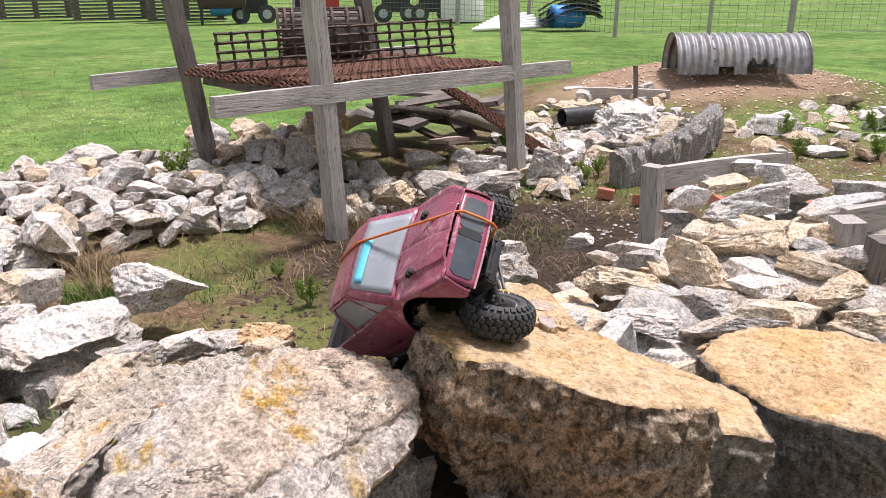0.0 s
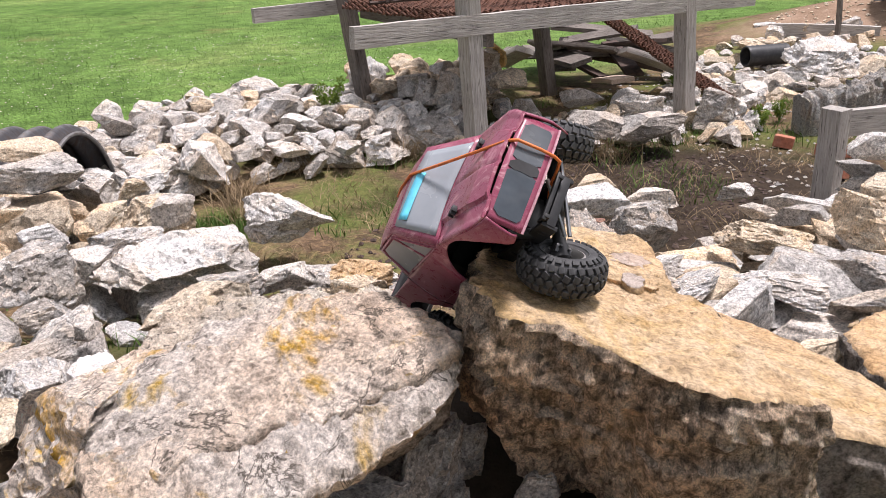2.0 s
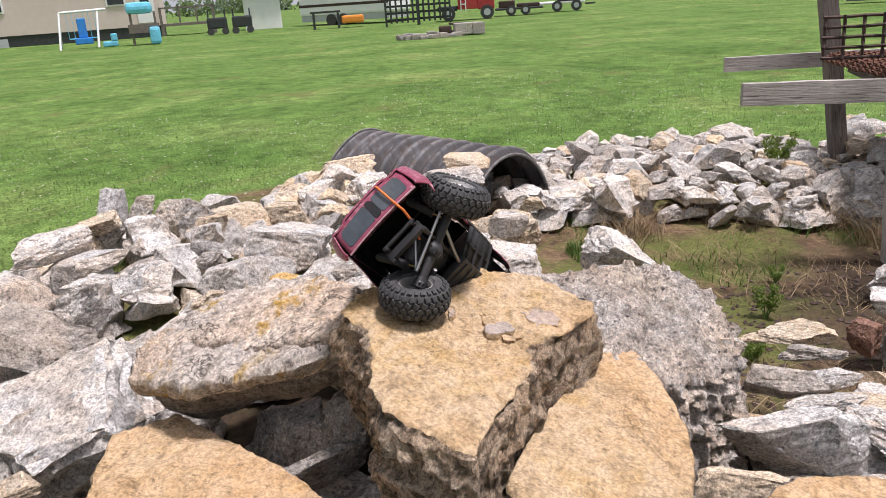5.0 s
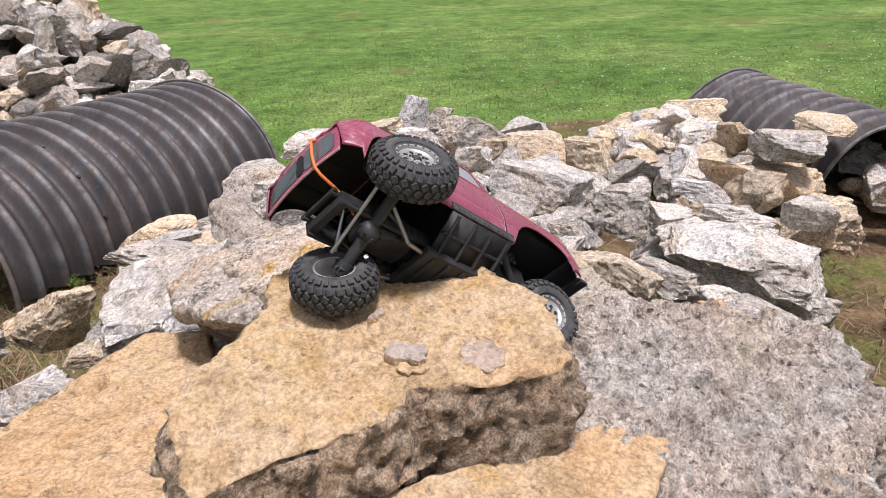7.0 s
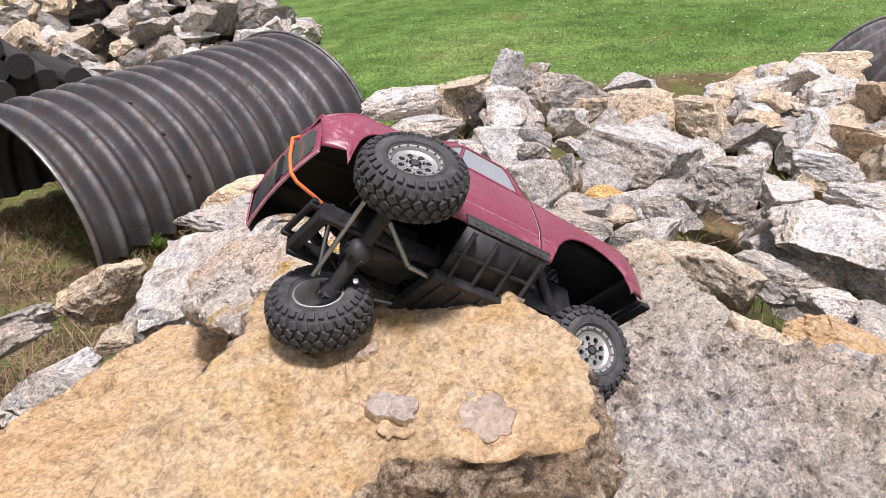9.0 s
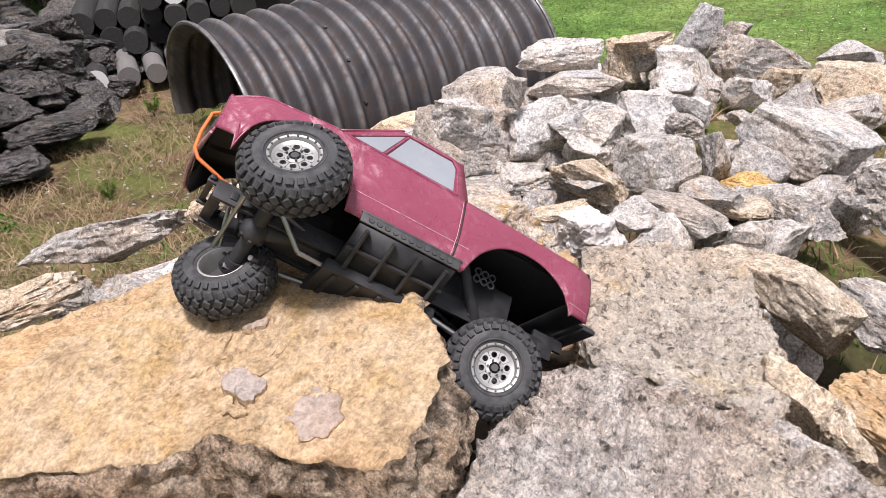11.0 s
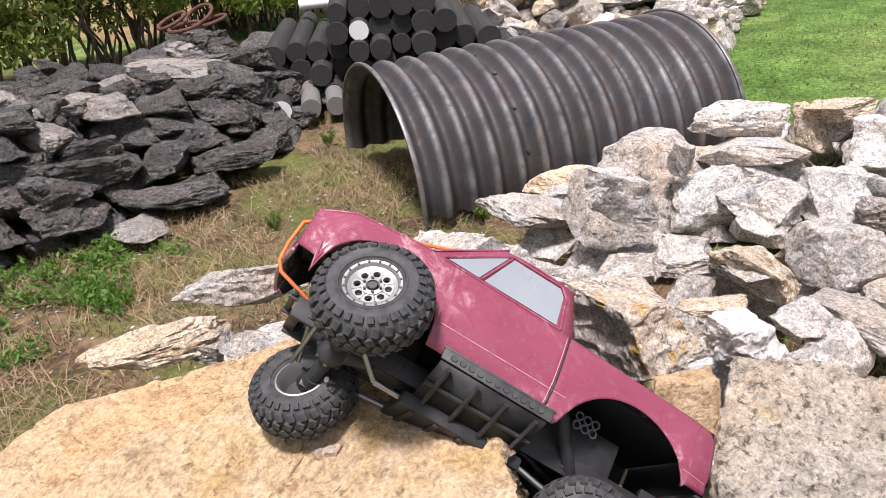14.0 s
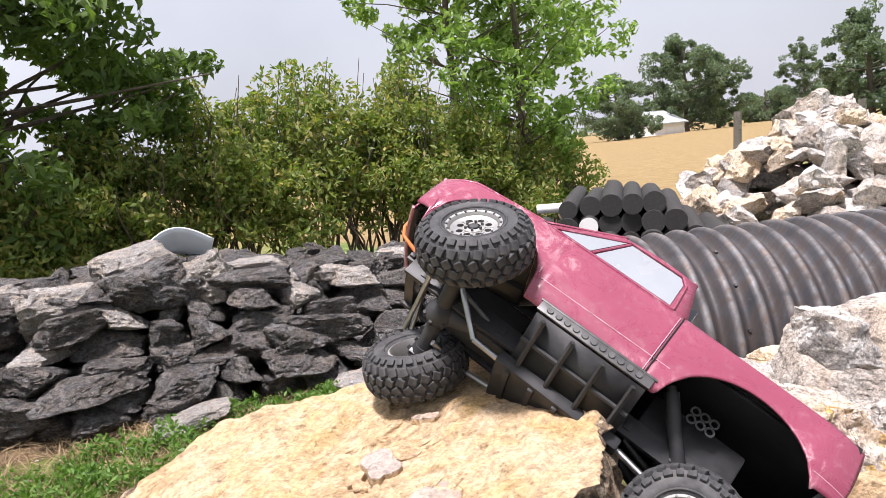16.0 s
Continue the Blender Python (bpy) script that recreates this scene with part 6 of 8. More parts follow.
def wire_grid(name, o, a, b, na, nb, r, material, parent, sag=0.0, label="", split=False):
    """Woven bars spanned by the vectors a and b from corner o."""
    o, a, b = Vector(o), Vector(a), Vector(b)
    bm = bmesh.new()
    up = a.cross(b).normalized()

    def pt(u, v, k):
        w = sag * math.sin(math.pi * u) * math.sin(math.pi * v)
        j = 0.012 * noise.noise(Vector((u * 6, v * 6, k)))
        return o + a * u + b * v + up * (w + j)
    for i in range(na + 1):
        u = i / na
        for j in range(nb):
            wv = r * 1.2 * (1 if (i + j) % 2 else -1)
            rod(bm, pt(u, (j - 0.12 * (j == 0)) / nb, 1) + up * wv, pt(u, (j + 1 + 0.12 * (j == nb - 1)) / nb, 1) - up * wv, r, seg=5, caps=False)
        if split:
            link_mesh("wire", bm, material, parent, 60)
            bm = bmesh.new()
    for j in range(nb + 1):
        v = j / nb
        for i in range(na):
            wv = r * 1.2 * (-1 if (i + j) % 2 else 1)
            rod(bm, pt((i - 0.12 * (i == 0)) / na, v, 1) + up * wv, pt((i + 1 + 0.12 * (i == na - 1)) / na, v, 1) - up * wv, r, seg=5, caps=False)
        if split and j < nb:
            link_mesh("wire", bm, material, parent, 60)
            bm = bmesh.new()
    if split:
        name = "wire"
    return link_mesh(name, bm, material, parent, 60, label)


mesh_top = thing("rusty_mesh_deck", "rusty woven steel screen lying on the timber stand", "steel screen")
for k in range(3):
    wire_grid("screen_layer", (-1.56 + 0.02 * k, 4.83, 0.665 + 0.015 * k), (1.08, 1.10, -0.01), (0.86, -0.70, -0.01), 40, 28, 0.0065, M_RUST, mesh_top, -0.02 + 0.01 * k)
up_mesh = thing("upright_mesh_panel", "dark rusty wire panel standing on edge on the stand", "steel screen")
wire_grid("wire_panel", (-1.165, 4.18, 0.745), (1.24, 0.70, 0.03), (-0.02, 0.03, 0.19), 17, 4, 0.0085, M_RUSTD, up_mesh, split=True)
fallen = thing("hanging_mesh_strip", "rust-red woven mesh strip sagging from the stand to the ground", "steel screen")
wire_grid("mesh_strip", (-0.05, 5.60, 0.50), (0.85, -0.35, -0.52), (0.10, 0.15, -0.02), 46, 8, 0.008, M_RUST, fallen, split=True)
drum = thing("slatted_iron_drum", "dark rusty drum of curved bars lying on the mesh", "drum", pose(-1.11, 5.44, 0.86, 0, 90, 12))
for z in (0, 0.05, 0.10, 0.22, 0.28, 0.36, 0.46, 0.55):
    bm = bmesh.new()
    lathe(bm, [(0.155, z), (0.168, z), (0.168, z + 0.016), (0.155, z + 0.016), (0.155, z)], 36)
    part("hoop", bm, M_RUSTD, drum)
for k in range(16):
    bm = bmesh.new()
    a = 2 * math.pi * k / 16
    rod(bm, (0.160 * math.cos(a), 0.160 * math.sin(a), 0), (0.160 * math.cos(a), 0.160 * math.sin(a), 0.57), 0.008, seg=6)
    part("bar", bm, M_RUSTD, drum)
bm = bmesh.new()
lathe(bm, [(0.0, 0.03), (0.135, 0.03), (0.14, 0.05), (0.14, 0.55), (0.0, 0.55)], 28)
part("core", bm, M_WOODD, drum, "dark wooden spool core")

# boards dumped in a loose heap under the stand
timber("old_board", (-0.03, 5.83, 0.05), (0.12, 5.52, 0.10), 0.17, 0.03, M_CREAM, roll=4, label="pale cream painted board lying on the rubble", seed=20, cat="board", group="boards under the stand")
rg = random.Random(8)
for k in range(20):
    x, y = rg.uniform(-0.75, 0.35), rg.uniform(5.9, 6.7)
    turn, half = radians(rg.uniform(-75, 40)), rg.uniform(0.18, 0.42)
    z = 0.06 + 0.26 * (k / 20) * (1 - abs(x + 0.2) / 1.0) + rg.uniform(0, 0.04)
    dx, dy, dz = half * math.cos(turn), half * math.sin(turn), rg.uniform(-0.09, 0.09)
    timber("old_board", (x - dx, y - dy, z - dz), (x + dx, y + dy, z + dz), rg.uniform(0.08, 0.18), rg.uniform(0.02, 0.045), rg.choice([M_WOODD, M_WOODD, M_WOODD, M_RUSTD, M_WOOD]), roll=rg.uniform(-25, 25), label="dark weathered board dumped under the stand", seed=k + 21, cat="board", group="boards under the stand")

# timber edging round the flat-stone heap
edge = thing("timber_edging", "silvered timber edging board with short posts holding the stone heap", "edging")
timber("board", (0.90, 3.28, 0.375), (1.66, 3.66, 0.36), 0.035, 0.10, M_WOOD, edge, seed=31)
timber("post", (0.915, 3.27, 0.0), (0.905, 3.26, 0.44), 0.085, 0.06, M_WOOD, edge, seed=32)
timber("post", (1.60, 3.66, 0.0), (1.61, 3.66, 0.42), 0.07, 0.06, M_WOOD, edge, seed=33)
edge2 = thing("timber_edging", "grey square timber posts beside the stone heap", "edging")
timber("post", (1.32, 2.40, 0.0), (1.31, 2.40, 0.46), 0.10, 0.08, M_WOOD, edge2, seed=34)
timber("post", (1.33, 2.22, 0.0), (1.34, 2.22, 0.45), 0.09, 0.08, M_WOODD, edge2, seed=35)
timber("post", (1.46, 2.24, 0.0), (1.46, 2.24, 0.44), 0.10, 0.08, M_WOODD, edge2, seed=39)
timber("board", (1.33, 2.47, 0.43), (1.95, 2.60, 0.46), 0.035, 0.09, M_WOOD, edge2, seed=36)
timber("ground_beam", (1.34, 7.75, 0.12), (2.18, 7.5, 0.12), 0.07, 0.13, M_WOOD, label="weathered timber beam lying at the mound's foot", seed=37, cat="beam")
timber("stake", (1.86, 7.52, 0.05), (1.83, 7.50, 0.42), 0.04, 0.025, M_WOODD, label="thin brown stake standing by the beam", seed=38, cat="stake")

# curved concrete kerb piece and old pipe
bm = bmesh.new()
sec = [(-0.075, -0.16), (-0.075, -0.05), (-0.075, 0.04), (-0.055, 0.07), (-0.02, 0.08), (0.03, 0.085), (0.06, 0.07), (0.075, 0.04), (0.075, -0.05), (0.075, -0.16)]
rows = []
for i in range(130):
    u = i / 129
    cx, cy = 1.10 + 1.05 * u, 4.85 + 0.35 * u + 0.95 * u * u
    ang = math.atan2(0.35 + 1.9 * u, 1.05)
    row = []
    for a, b in sec:
        k = 0.02 * fract((u * 9, a * 9, b * 9), 2.0, 3, 3) + 0.014 * noise.cell(Vector((u * 90, a * 70, b * 70)))
        row.append(bm.verts.new((cx - math.sin(ang) * (a + k * (a > 0) - k * (a < 0)), cy + math.cos(ang) * (a + k * (a > 0) - k * (a < 0)), 0.12 - 0.04 * math.cos(u * 3) + b + k * (b > 0))))
    rows.append(row)
for a, b in zip(rows, rows[1:]):
    for k in range(9):
        bm.faces.new((a[k], b[k], b[k + 1], a[k + 1]))
bm.faces.new(rows[0])
bm.faces.new(rows[-1])
bmesh.ops.recalc_face_normals(bm, faces=bm.faces)
tagged(link_mesh("concrete_kerb", bm, M_KERB, None, 45), "curved piece of pebbly broken concrete kerb", "kerb")
pipe_ob = thing("drain_pipe", "short black corrugated drain pipe among the rocks", "pipe", pose(1.02, 6.62, 0.08, 0, 90, 25))
bm = bmesh.new()
lathe(bm, [(0.075 + 0.006 * (k % 2), k * 0.02) for k in range(18)] + [(0.066, 0.34), (0.066, 0.0), (0.075, 0.0)], 24)
part("tube", bm, M_BLACK, pipe_ob)
bm = bmesh.new()
for k, (x, y) in enumerate([(0, 0)]):
    box(bm, -0.1, -0.05, -0.03, 0.1, 0.05, 0.03, 0.006)
M_BRICK = plain("old_red_brick", (0.36, 0.13, 0.075), 0.9, var=0.35, scale=60, grime=(0.4, 0.33, 0.28), grime_amt=0.4, bumps=0.6)
BRICK = bpy.data.meshes.new("brick")
bm.to_mesh(BRICK)
bm.free()
BRICK.materials.append(M_BRICK)
rng_b = random.Random(9)
for k in range(14):
    x, y = rng_b.uniform(0.85, 2.2), rng_b.uniform(4.0, 5.9)
    b = new("brick", BRICK)
    b.matrix_world = pose(x, y, ground_z(x, y) + 0.03, rng_b.uniform(-20, 20), rng_b.uniform(-20, 20), rng_b.uniform(0, 180)) @ Matrix.Diagonal((rng_b.uniform(0.5, 1), 1, 1, 1))
    tagged(b, "broken red brick lying on reddish soil", "brick", "loose bricks")

# ---- logs and asphalt behind the large culvert ----
M_LOG = plain("creosoted_log", (0.022, 0.021, 0.02), 0.8, var=0.5, scale=30, grime=(0.13, 0.12, 0.11), grime_amt=0.45, bumps=0.6)
M_LOGG = plain("grey_log", (0.16, 0.15, 0.14), 0.85, var=0.35, scale=30, grime=(0.1, 0.1, 0.1), grime_amt=0.4, bumps=0.5)
M_WHITEP = plain("white_painted_end", (0.78, 0.77, 0.75), 0.6, var=0.06, grime=(0.5, 0.48, 0.45), grime_amt=0.4, bumps=0.1)


def log_mesh(name, mats, seed):
    bm = bmesh.new()
    n, L = 22, 1.0
    prof = [(0.0, 0.0), (0.985, 0.0), (1.0, 0.030), (1.0, 0.25), (0.99, 0.5), (1.0, 0.75), (0.98, 0.97), (0.965, 1.0), (0.0, 1.0)]
    rings = lathe(bm, prof, n)
    for r in rings:
        for v in r:
            k = 1 + 0.05 * noise.noise(Vector((v.co.x * 2, v.co.y * 2, v.co.z * 2 + seed)))
            v.co.x *= k
            v.co.y *= k
    for f in bm.faces:
        f.material_index = 1 if f.calc_center_median().z < 0.004 else 0
    bmesh.ops.remove_doubles(bm, verts=bm.verts, dist=1e-4)
    me = bpy.data.meshes.new(name)
    bm.to_mesh(me)
    bm.free()
    for m in mats:
        me.materials.append(m)
    me.polygons.foreach_set("use_smooth", [True] * len(me.polygons))
    me.set_sharp_from_angle(angle=radians(40))
    return me


LOGS = [log_mesh("log", (M_LOG, M_LOG), k) for k in range(3)]
LOGW = log_mesh("log", (M_LOG, M_WHITEP), 5)
LOGG = log_mesh("log", (M_LOGG, M_LOGG), 6)
rg = random.Random(4)
row_d, back_d = Vector((-0.75, 0.66, 0)), Vector((-0.66, -0.75, 0))
base = Vector((-2.42, -2.157, 0.0))
for r in range(5):
    n_ = (13, 12, 11, 6, 5)[r]
    for k in range(n_):
        rad = rg.uniform(0.057, 0.074)
        p = base + row_d * (0.13 * (k - (2, 2, 2, 0, 0)[r] + 0.5 * (r % 2) + (0, 0, 0.4, 1.0, 1.6)[r]) - 0.1) + Vector((0, 0, 0.03 + 0.114 * r)) - back_d * rg.uniform(-0.10, 0.12)
        white = (r, k) == (3, 1)
        ob = new("log", LOGW if white else LOGS[rg.randrange(3)])
        ob.matrix_world = axis_m(p, p + back_d + Vector((0, 0, rg.uniform(-0.03, 0.05))))[0] @ Matrix.Diagonal((rad, rad, rg.uniform(0.9, 1.3), 1))
        tagged(ob, "black post with a white painted end in a stack" if white else "round blackened wooden post stacked with others", "log", "stack of posts")
for k, (x, y, z, r, w) in enumerate([(-1.96, -2.03, 0.035, 0.062, 1), (-2.09, -1.92, 0.03, 0.058, 0), (-2.20, -1.83, 0.03, 0.055, 0), (-2.30, -1.74, 0.03, 0.058, 0), (-2.40, -1.65, 0.03, 0.055, 0)]):
    ob = new("log", LOGW if w else LOGG)
    ob.matrix_world = axis_m((x, y, z), (x - 0.6, y - 0.8, z))[0] @ Matrix.Diagonal((r, r, 0.5, 1))
    tagged(ob, "pale end of a post lying on dry ground" if w else "grey post lying beside the stack", "log", "posts on the ground")
wp = thing("white_pipe", "white plastic pipe lying on the stacked posts", "pipe")
bm = bmesh.new()
rod(bm, (-2.88, -2.98, 0.42), (-3.12, -2.76, 0.42), 0.035, seg=16)
part("tube", bm, M_WHITEP, wp)
for k in range(4):
    coil = new("chain_coil", bpy.data.meshes.new("chain_coil"))
    bm = bmesh.new()
    lathe(bm, [(0.10 + 0.012 * math.cos(a * 0.7854), 0.012 * math.sin(a * 0.7854)) for a in range(9)], 28)
    bm.to_mesh(coil.data)
    bm.free()
    coil.data.materials.append(M_RUST)
    coil.matrix_world = pose(-2.05 - 0.2 * (k % 2), -3.1 - 0.15 * (k // 2), 0.43 + 0.03 * (k // 2), 10 * k, 8, 30 * k)
    tagged(coil, "rusty steel ring lying on the asphalt stack", "ring", "rusty rings")

# asphalt chunks, stacked
rg = random.Random(21)


def asph(x, y, z, sx, sy, sz, yaw, tx=0, ty=0, kind="asph"):
    rock(kind, x, y, z, sx, sy, sz, yaw, tx, ty, i=rg.randrange(13), flat=False, sub=4, name="asphalt_chunk", group="asphalt stack", label="" if kind == "asph" else "pale weathered top block of the asphalt stack")


for layer in range(6):
    for back in range(4):
        x = 1.5 + rg.uniform(0, 0.2)
        while x > -2.35:
            s = rg.uniform(0.15, 0.36)
            x -= s * 0.5
            yf = lerp([-2.3, -1.5, -0.6, 0.2, 1.3], [-2.1, -1.55, -1.38, -1.55, -1.75], x)
            top = lerp([-2.3, -1.2, -0.5, 0.2, 1.3], [0.26, 0.34, 0.44, 0.46, 0.40], x)
            z = -0.02 + layer * 0.088 + rg.uniform(-0.015, 0.015)
            d = 0.12 + layer * (0.15 if x < -0.9 else 0.07) + back * 0.33 + rg.uniform(-0.07, 0.07)
            if z < top:
                kind = "asph" if rg.random() < (0.97 if layer < 4 else 0.88) else "conc"
                a = (kind, x, yf - d, z, s * 1.1, rg.uniform(0.22, 0.38), rg.uniform(0.11, 0.16), rg.uniform(-30, 30), rg.uniform(-8, 5), rg.uniform(-7, 7))
                if back == 0:
                    rock(*a, i=rg.randrange(13), flat=False, sub=4, name="asphalt_chunk", group="asphalt stack", label="" if kind == "asph" else "pale grey block in the asphalt stack")
                else:
                    rock(*a, i=rg.randrange(13), flat=False, sub=3, batch="asphalt_stack_core")
            x -= s * 0.5
join_batch("asphalt_stack_core", "dark broken asphalt slabs packed behind the stack's face")
for x, y, z, sx, sy, sz, yaw, k in [(0.02, -2.0, 0.46, 0.42, 0.40, 0.26, 10, "asph"), (-0.25, -2.02, 0.45, 0.28, 0.34, 0.28, -15, "conc"), (0.42, -2.1, 0.38, 0.40, 0.36, 0.24, 20, "conc"), (-0.55, -2.1, 0.42, 0.40, 0.26, 0.13, -8, "conc"), (-0.68, -1.75, 0.17, 0.52, 0.34, 0.15, -18, "asph"), (-0.25, -1.72, 0.13, 0.46, 0.3, 0.10, -20, "asph"), (0.35, -1.6, 0.10, 0.5, 0.3, 0.10, -10, "asph"), (-1.05, -2.0, 0.30, 0.34, 0.26, 0.12, 10, "conc"), (0.95, -2.0, 0.3, 0.4, 0.3, 0.16, 5, "conc"), (-0.95, -1.45, 0.03, 0.5, 0.3, 0.08, -25, "asph"), (-1.35, -1.55, 0.06, 0.42, 0.24, 0.08, -30, "asph"), (0.0, -1.35, -0.02, 0.34, 0.2, 0.05, 0, "conc"), (-1.75, -2.6, 0.28, 0.75, 0.3, 0.08, -55, "conc"), (0.05, -2.4, 0.5, 0.4, 0.36, 0.2, 30, "conc"), (-0.75, -1.3, -0.03, 0.3, 0.2, 0.05, 20, "conc")]:
    asph(x, y, z, sx, sy, sz, yaw, rg.uniform(-8, 4), rg.uniform(-8, 8), k)

# ---- tall rock pile beyond the culvert ----
rg = random.Random(33)
for k in range(340):
    h = rg.random() ** 1.25
    a = rg.uniform(0, 2 * math.pi)
    rr_ = (1 - h) ** 0.75 * 1.35 * (rg.uniform(0.72, 1.0) if rg.random() < 0.72 else rg.random())
    x, y, z = -4.75 + rr_ * 1.1 * math.cos(a), -1.95 + rr_ * math.sin(a), 0.02 + 0.90 * h
    s = rg.uniform(0.18, 0.40)
    rock(rg.choice(["grey", "white", "grey", "grey", "conc", "tan"]), x, y, z, s, s * rg.uniform(0.6, 1), s * rg.uniform(0.4, 0.8), rg.uniform(0, 180), rg.uniform(-25, 25), rg.uniform(-25, 25), i=rg.randrange(13), sub=3, batch="tall_rock_pile")
for k in range(45):
    x, y = -4.2 + rg.uniform(-0.6, 0.9), -0.95 + rg.uniform(-0.35, 0.45)
    s = rg.uniform(0.1, 0.26)
    rock(rg.choice(["white", "tan", "grey"]), x, y, 0.02 + rg.uniform(0, 0.18), s, s * 0.8, s * 0.6, rg.uniform(0, 180), rg.uniform(-15, 15), 0, i=rg.randrange(13), sub=3, batch="tall_rock_pile")
join_batch("tall_rock_pile", "tall heap of broken grey and tan limestone blocks")

# ---- shrubs and trees ----
def leaf_cloud(name, centres, per, size, material, parent, seed, squash=0.8, droop=0.3):
    """Many small folded leaves gathered round clump centres (x, y, z, radius)."""
    rng = np.random.default_rng(seed)
    C = np.array(centres)
    idx = np.repeat(np.arange(len(C)), per)
    n = len(idx)
    d = rng.normal(size=(n, 3))
    d /= np.linalg.norm(d, axis=1)[:, None]
    r = C[idx, 3] * rng.uniform(0.25, 1.0, n) ** 0.55
    p = C[idx, :3] + d * r[:, None] * [1, 1, squash]
    a = rng.normal(size=(n, 3))
    a /= np.linalg.norm(a, axis=1)[:, None]
    b = np.cross(a, rng.normal(size=(n, 3)))
    b /= np.linalg.norm(b, axis=1)[:, None]
    s = size * rng.uniform(0.55, 1.35, n)[:, None]
    nrm = np.cross(a, b)
    v = np.stack([p - a * s, p + b * s * 0.45 + nrm * s * 0.12, p + a * s - [0, 0, droop * size], p - b * s * 0.45 + nrm * s * 0.12], 1).reshape(-1, 3)
    k = np.arange(n)[:, None] * 4
    me = bpy.data.meshes.new(name)
    me.from_pydata(v.tolist(), [], np.vstack([k + [0, 1, 2], k + [0, 2, 3]]).tolist())
    me.materials.append(material)
    ob = new(name, me)
    ob.parent = parent
    return ob


def leaf_mat(name, cols, rough=0.5):
    m, nt, b = mat(name, rough, 0, 0.35)
    g = nt.nodes.new("ShaderNodeNewGeometry")
    col = ramp(nt, g.outputs["Random Per Island"], [(i / (len(cols) - 1), c) for i, c in enumerate(cols)])
    nt.links.new(col, b.inputs["Base Color"])
    tr = nt.nodes.new("ShaderNodeBsdfTranslucent")
    nt.links.new(mix(nt, 1.0, col, (1.1, 1.25, 0.5), "MULTIPLY"), tr.inputs["Color"])
    ms = nt.nodes.new("ShaderNodeMixShader")
    ms.inputs[0].default_value = 0.45
    nt.links.new(b.outputs[0], ms.inputs[1])
    nt.links.new(tr.outputs[0], ms.inputs[2])
    nt.links.new(ms.outputs[0], nt.nodes["Material Output"].inputs[0])
    return m


M_HEDGE = leaf_mat("shrub_leaves", [(0.115, 0.16, 0.045), (0.16, 0.225, 0.055), (0.21, 0.275, 0.075), (0.27, 0.285, 0.085), (0.38, 0.31, 0.11)])
M_TREEL = leaf_mat("tree_leaves", [(0.13, 0.21, 0.055), (0.19, 0.29, 0.075), (0.25, 0.36, 0.10), (0.31, 0.41, 0.13)])
M_TREED = leaf_mat("dark_tree_leaves", [(0.08, 0.125, 0.04), (0.12, 0.185, 0.05), (0.17, 0.245, 0.07)])
M_CLOV = leaf_mat("clover_leaves", [(0.08, 0.16, 0.03), (0.12, 0.22, 0.045), (0.17, 0.28, 0.07)])
# green paled and cooled: distance haze is painted into the leaf colour
M_FARL = leaf_mat("hazed_far_leaves", [(0.11, 0.145, 0.11), (0.145, 0.19, 0.13), (0.18, 0.225, 0.15)], 0.8)


def branch(bm, p, q, r0, r1, bend=0.1, seed=0):
    p, q = Vector(p), Vector(q)
    last = p
    for i in range(1, 6):
        u = i / 5
        w = p.lerp(q, u) + Vector((noise.noise(Vector((u * 3, seed, 1))), noise.noise(Vector((u * 3, seed, 7))), 0)) * bend * (q - p).length * math.sin(u * math.pi)
        rod(bm, last, w, r0 + (r1 - r0) * (u - 0.2), r0 + (r1 - r0) * u, seg=7, caps=False)
        last = w


def shrub(x, y, w, d, h, seed, label):
    rs = random.Random(seed)
    t = thing("shrub", label, "shrub", pose(x, y, -0.1))
    for k in range(34):
        bm = bmesh.new()
        px, py = rs.uniform(-w / 2, w / 2), rs.uniform(-d / 2, d / 2) * 0.6
        branch(bm, (px, py, 0), (px + rs.uniform(-0.35, 0.35), py + rs.uniform(-0.3, 0.3), h * rs.uniform(0.5, 0.95)), rs.uniform(0.006, 0.018), 0.003, 0.2, rs.random() * 90)
        part("stem", bm, M_BARK, t)
    cl = []
    for k in range(int(95 * w)):
        u, v = rs.uniform(-0.5, 0.5), rs.uniform(-0.5, 0.5)
        top = h * (0.78 + 0.2 * math.sin(u * 7 + seed) * 0.6 + 0.08 * rs.random()) * (1 - 0.45 * (2 * v) ** 2)
        z = top * rs.uniform(0.18, 1.0) ** 0.6
        cl.append((u * w, v * d, z, rs.uniform(0.10, 0.24)))
    leaf_cloud("foliage", cl, 95, 0.030, M_HEDGE, t, seed)
    return t


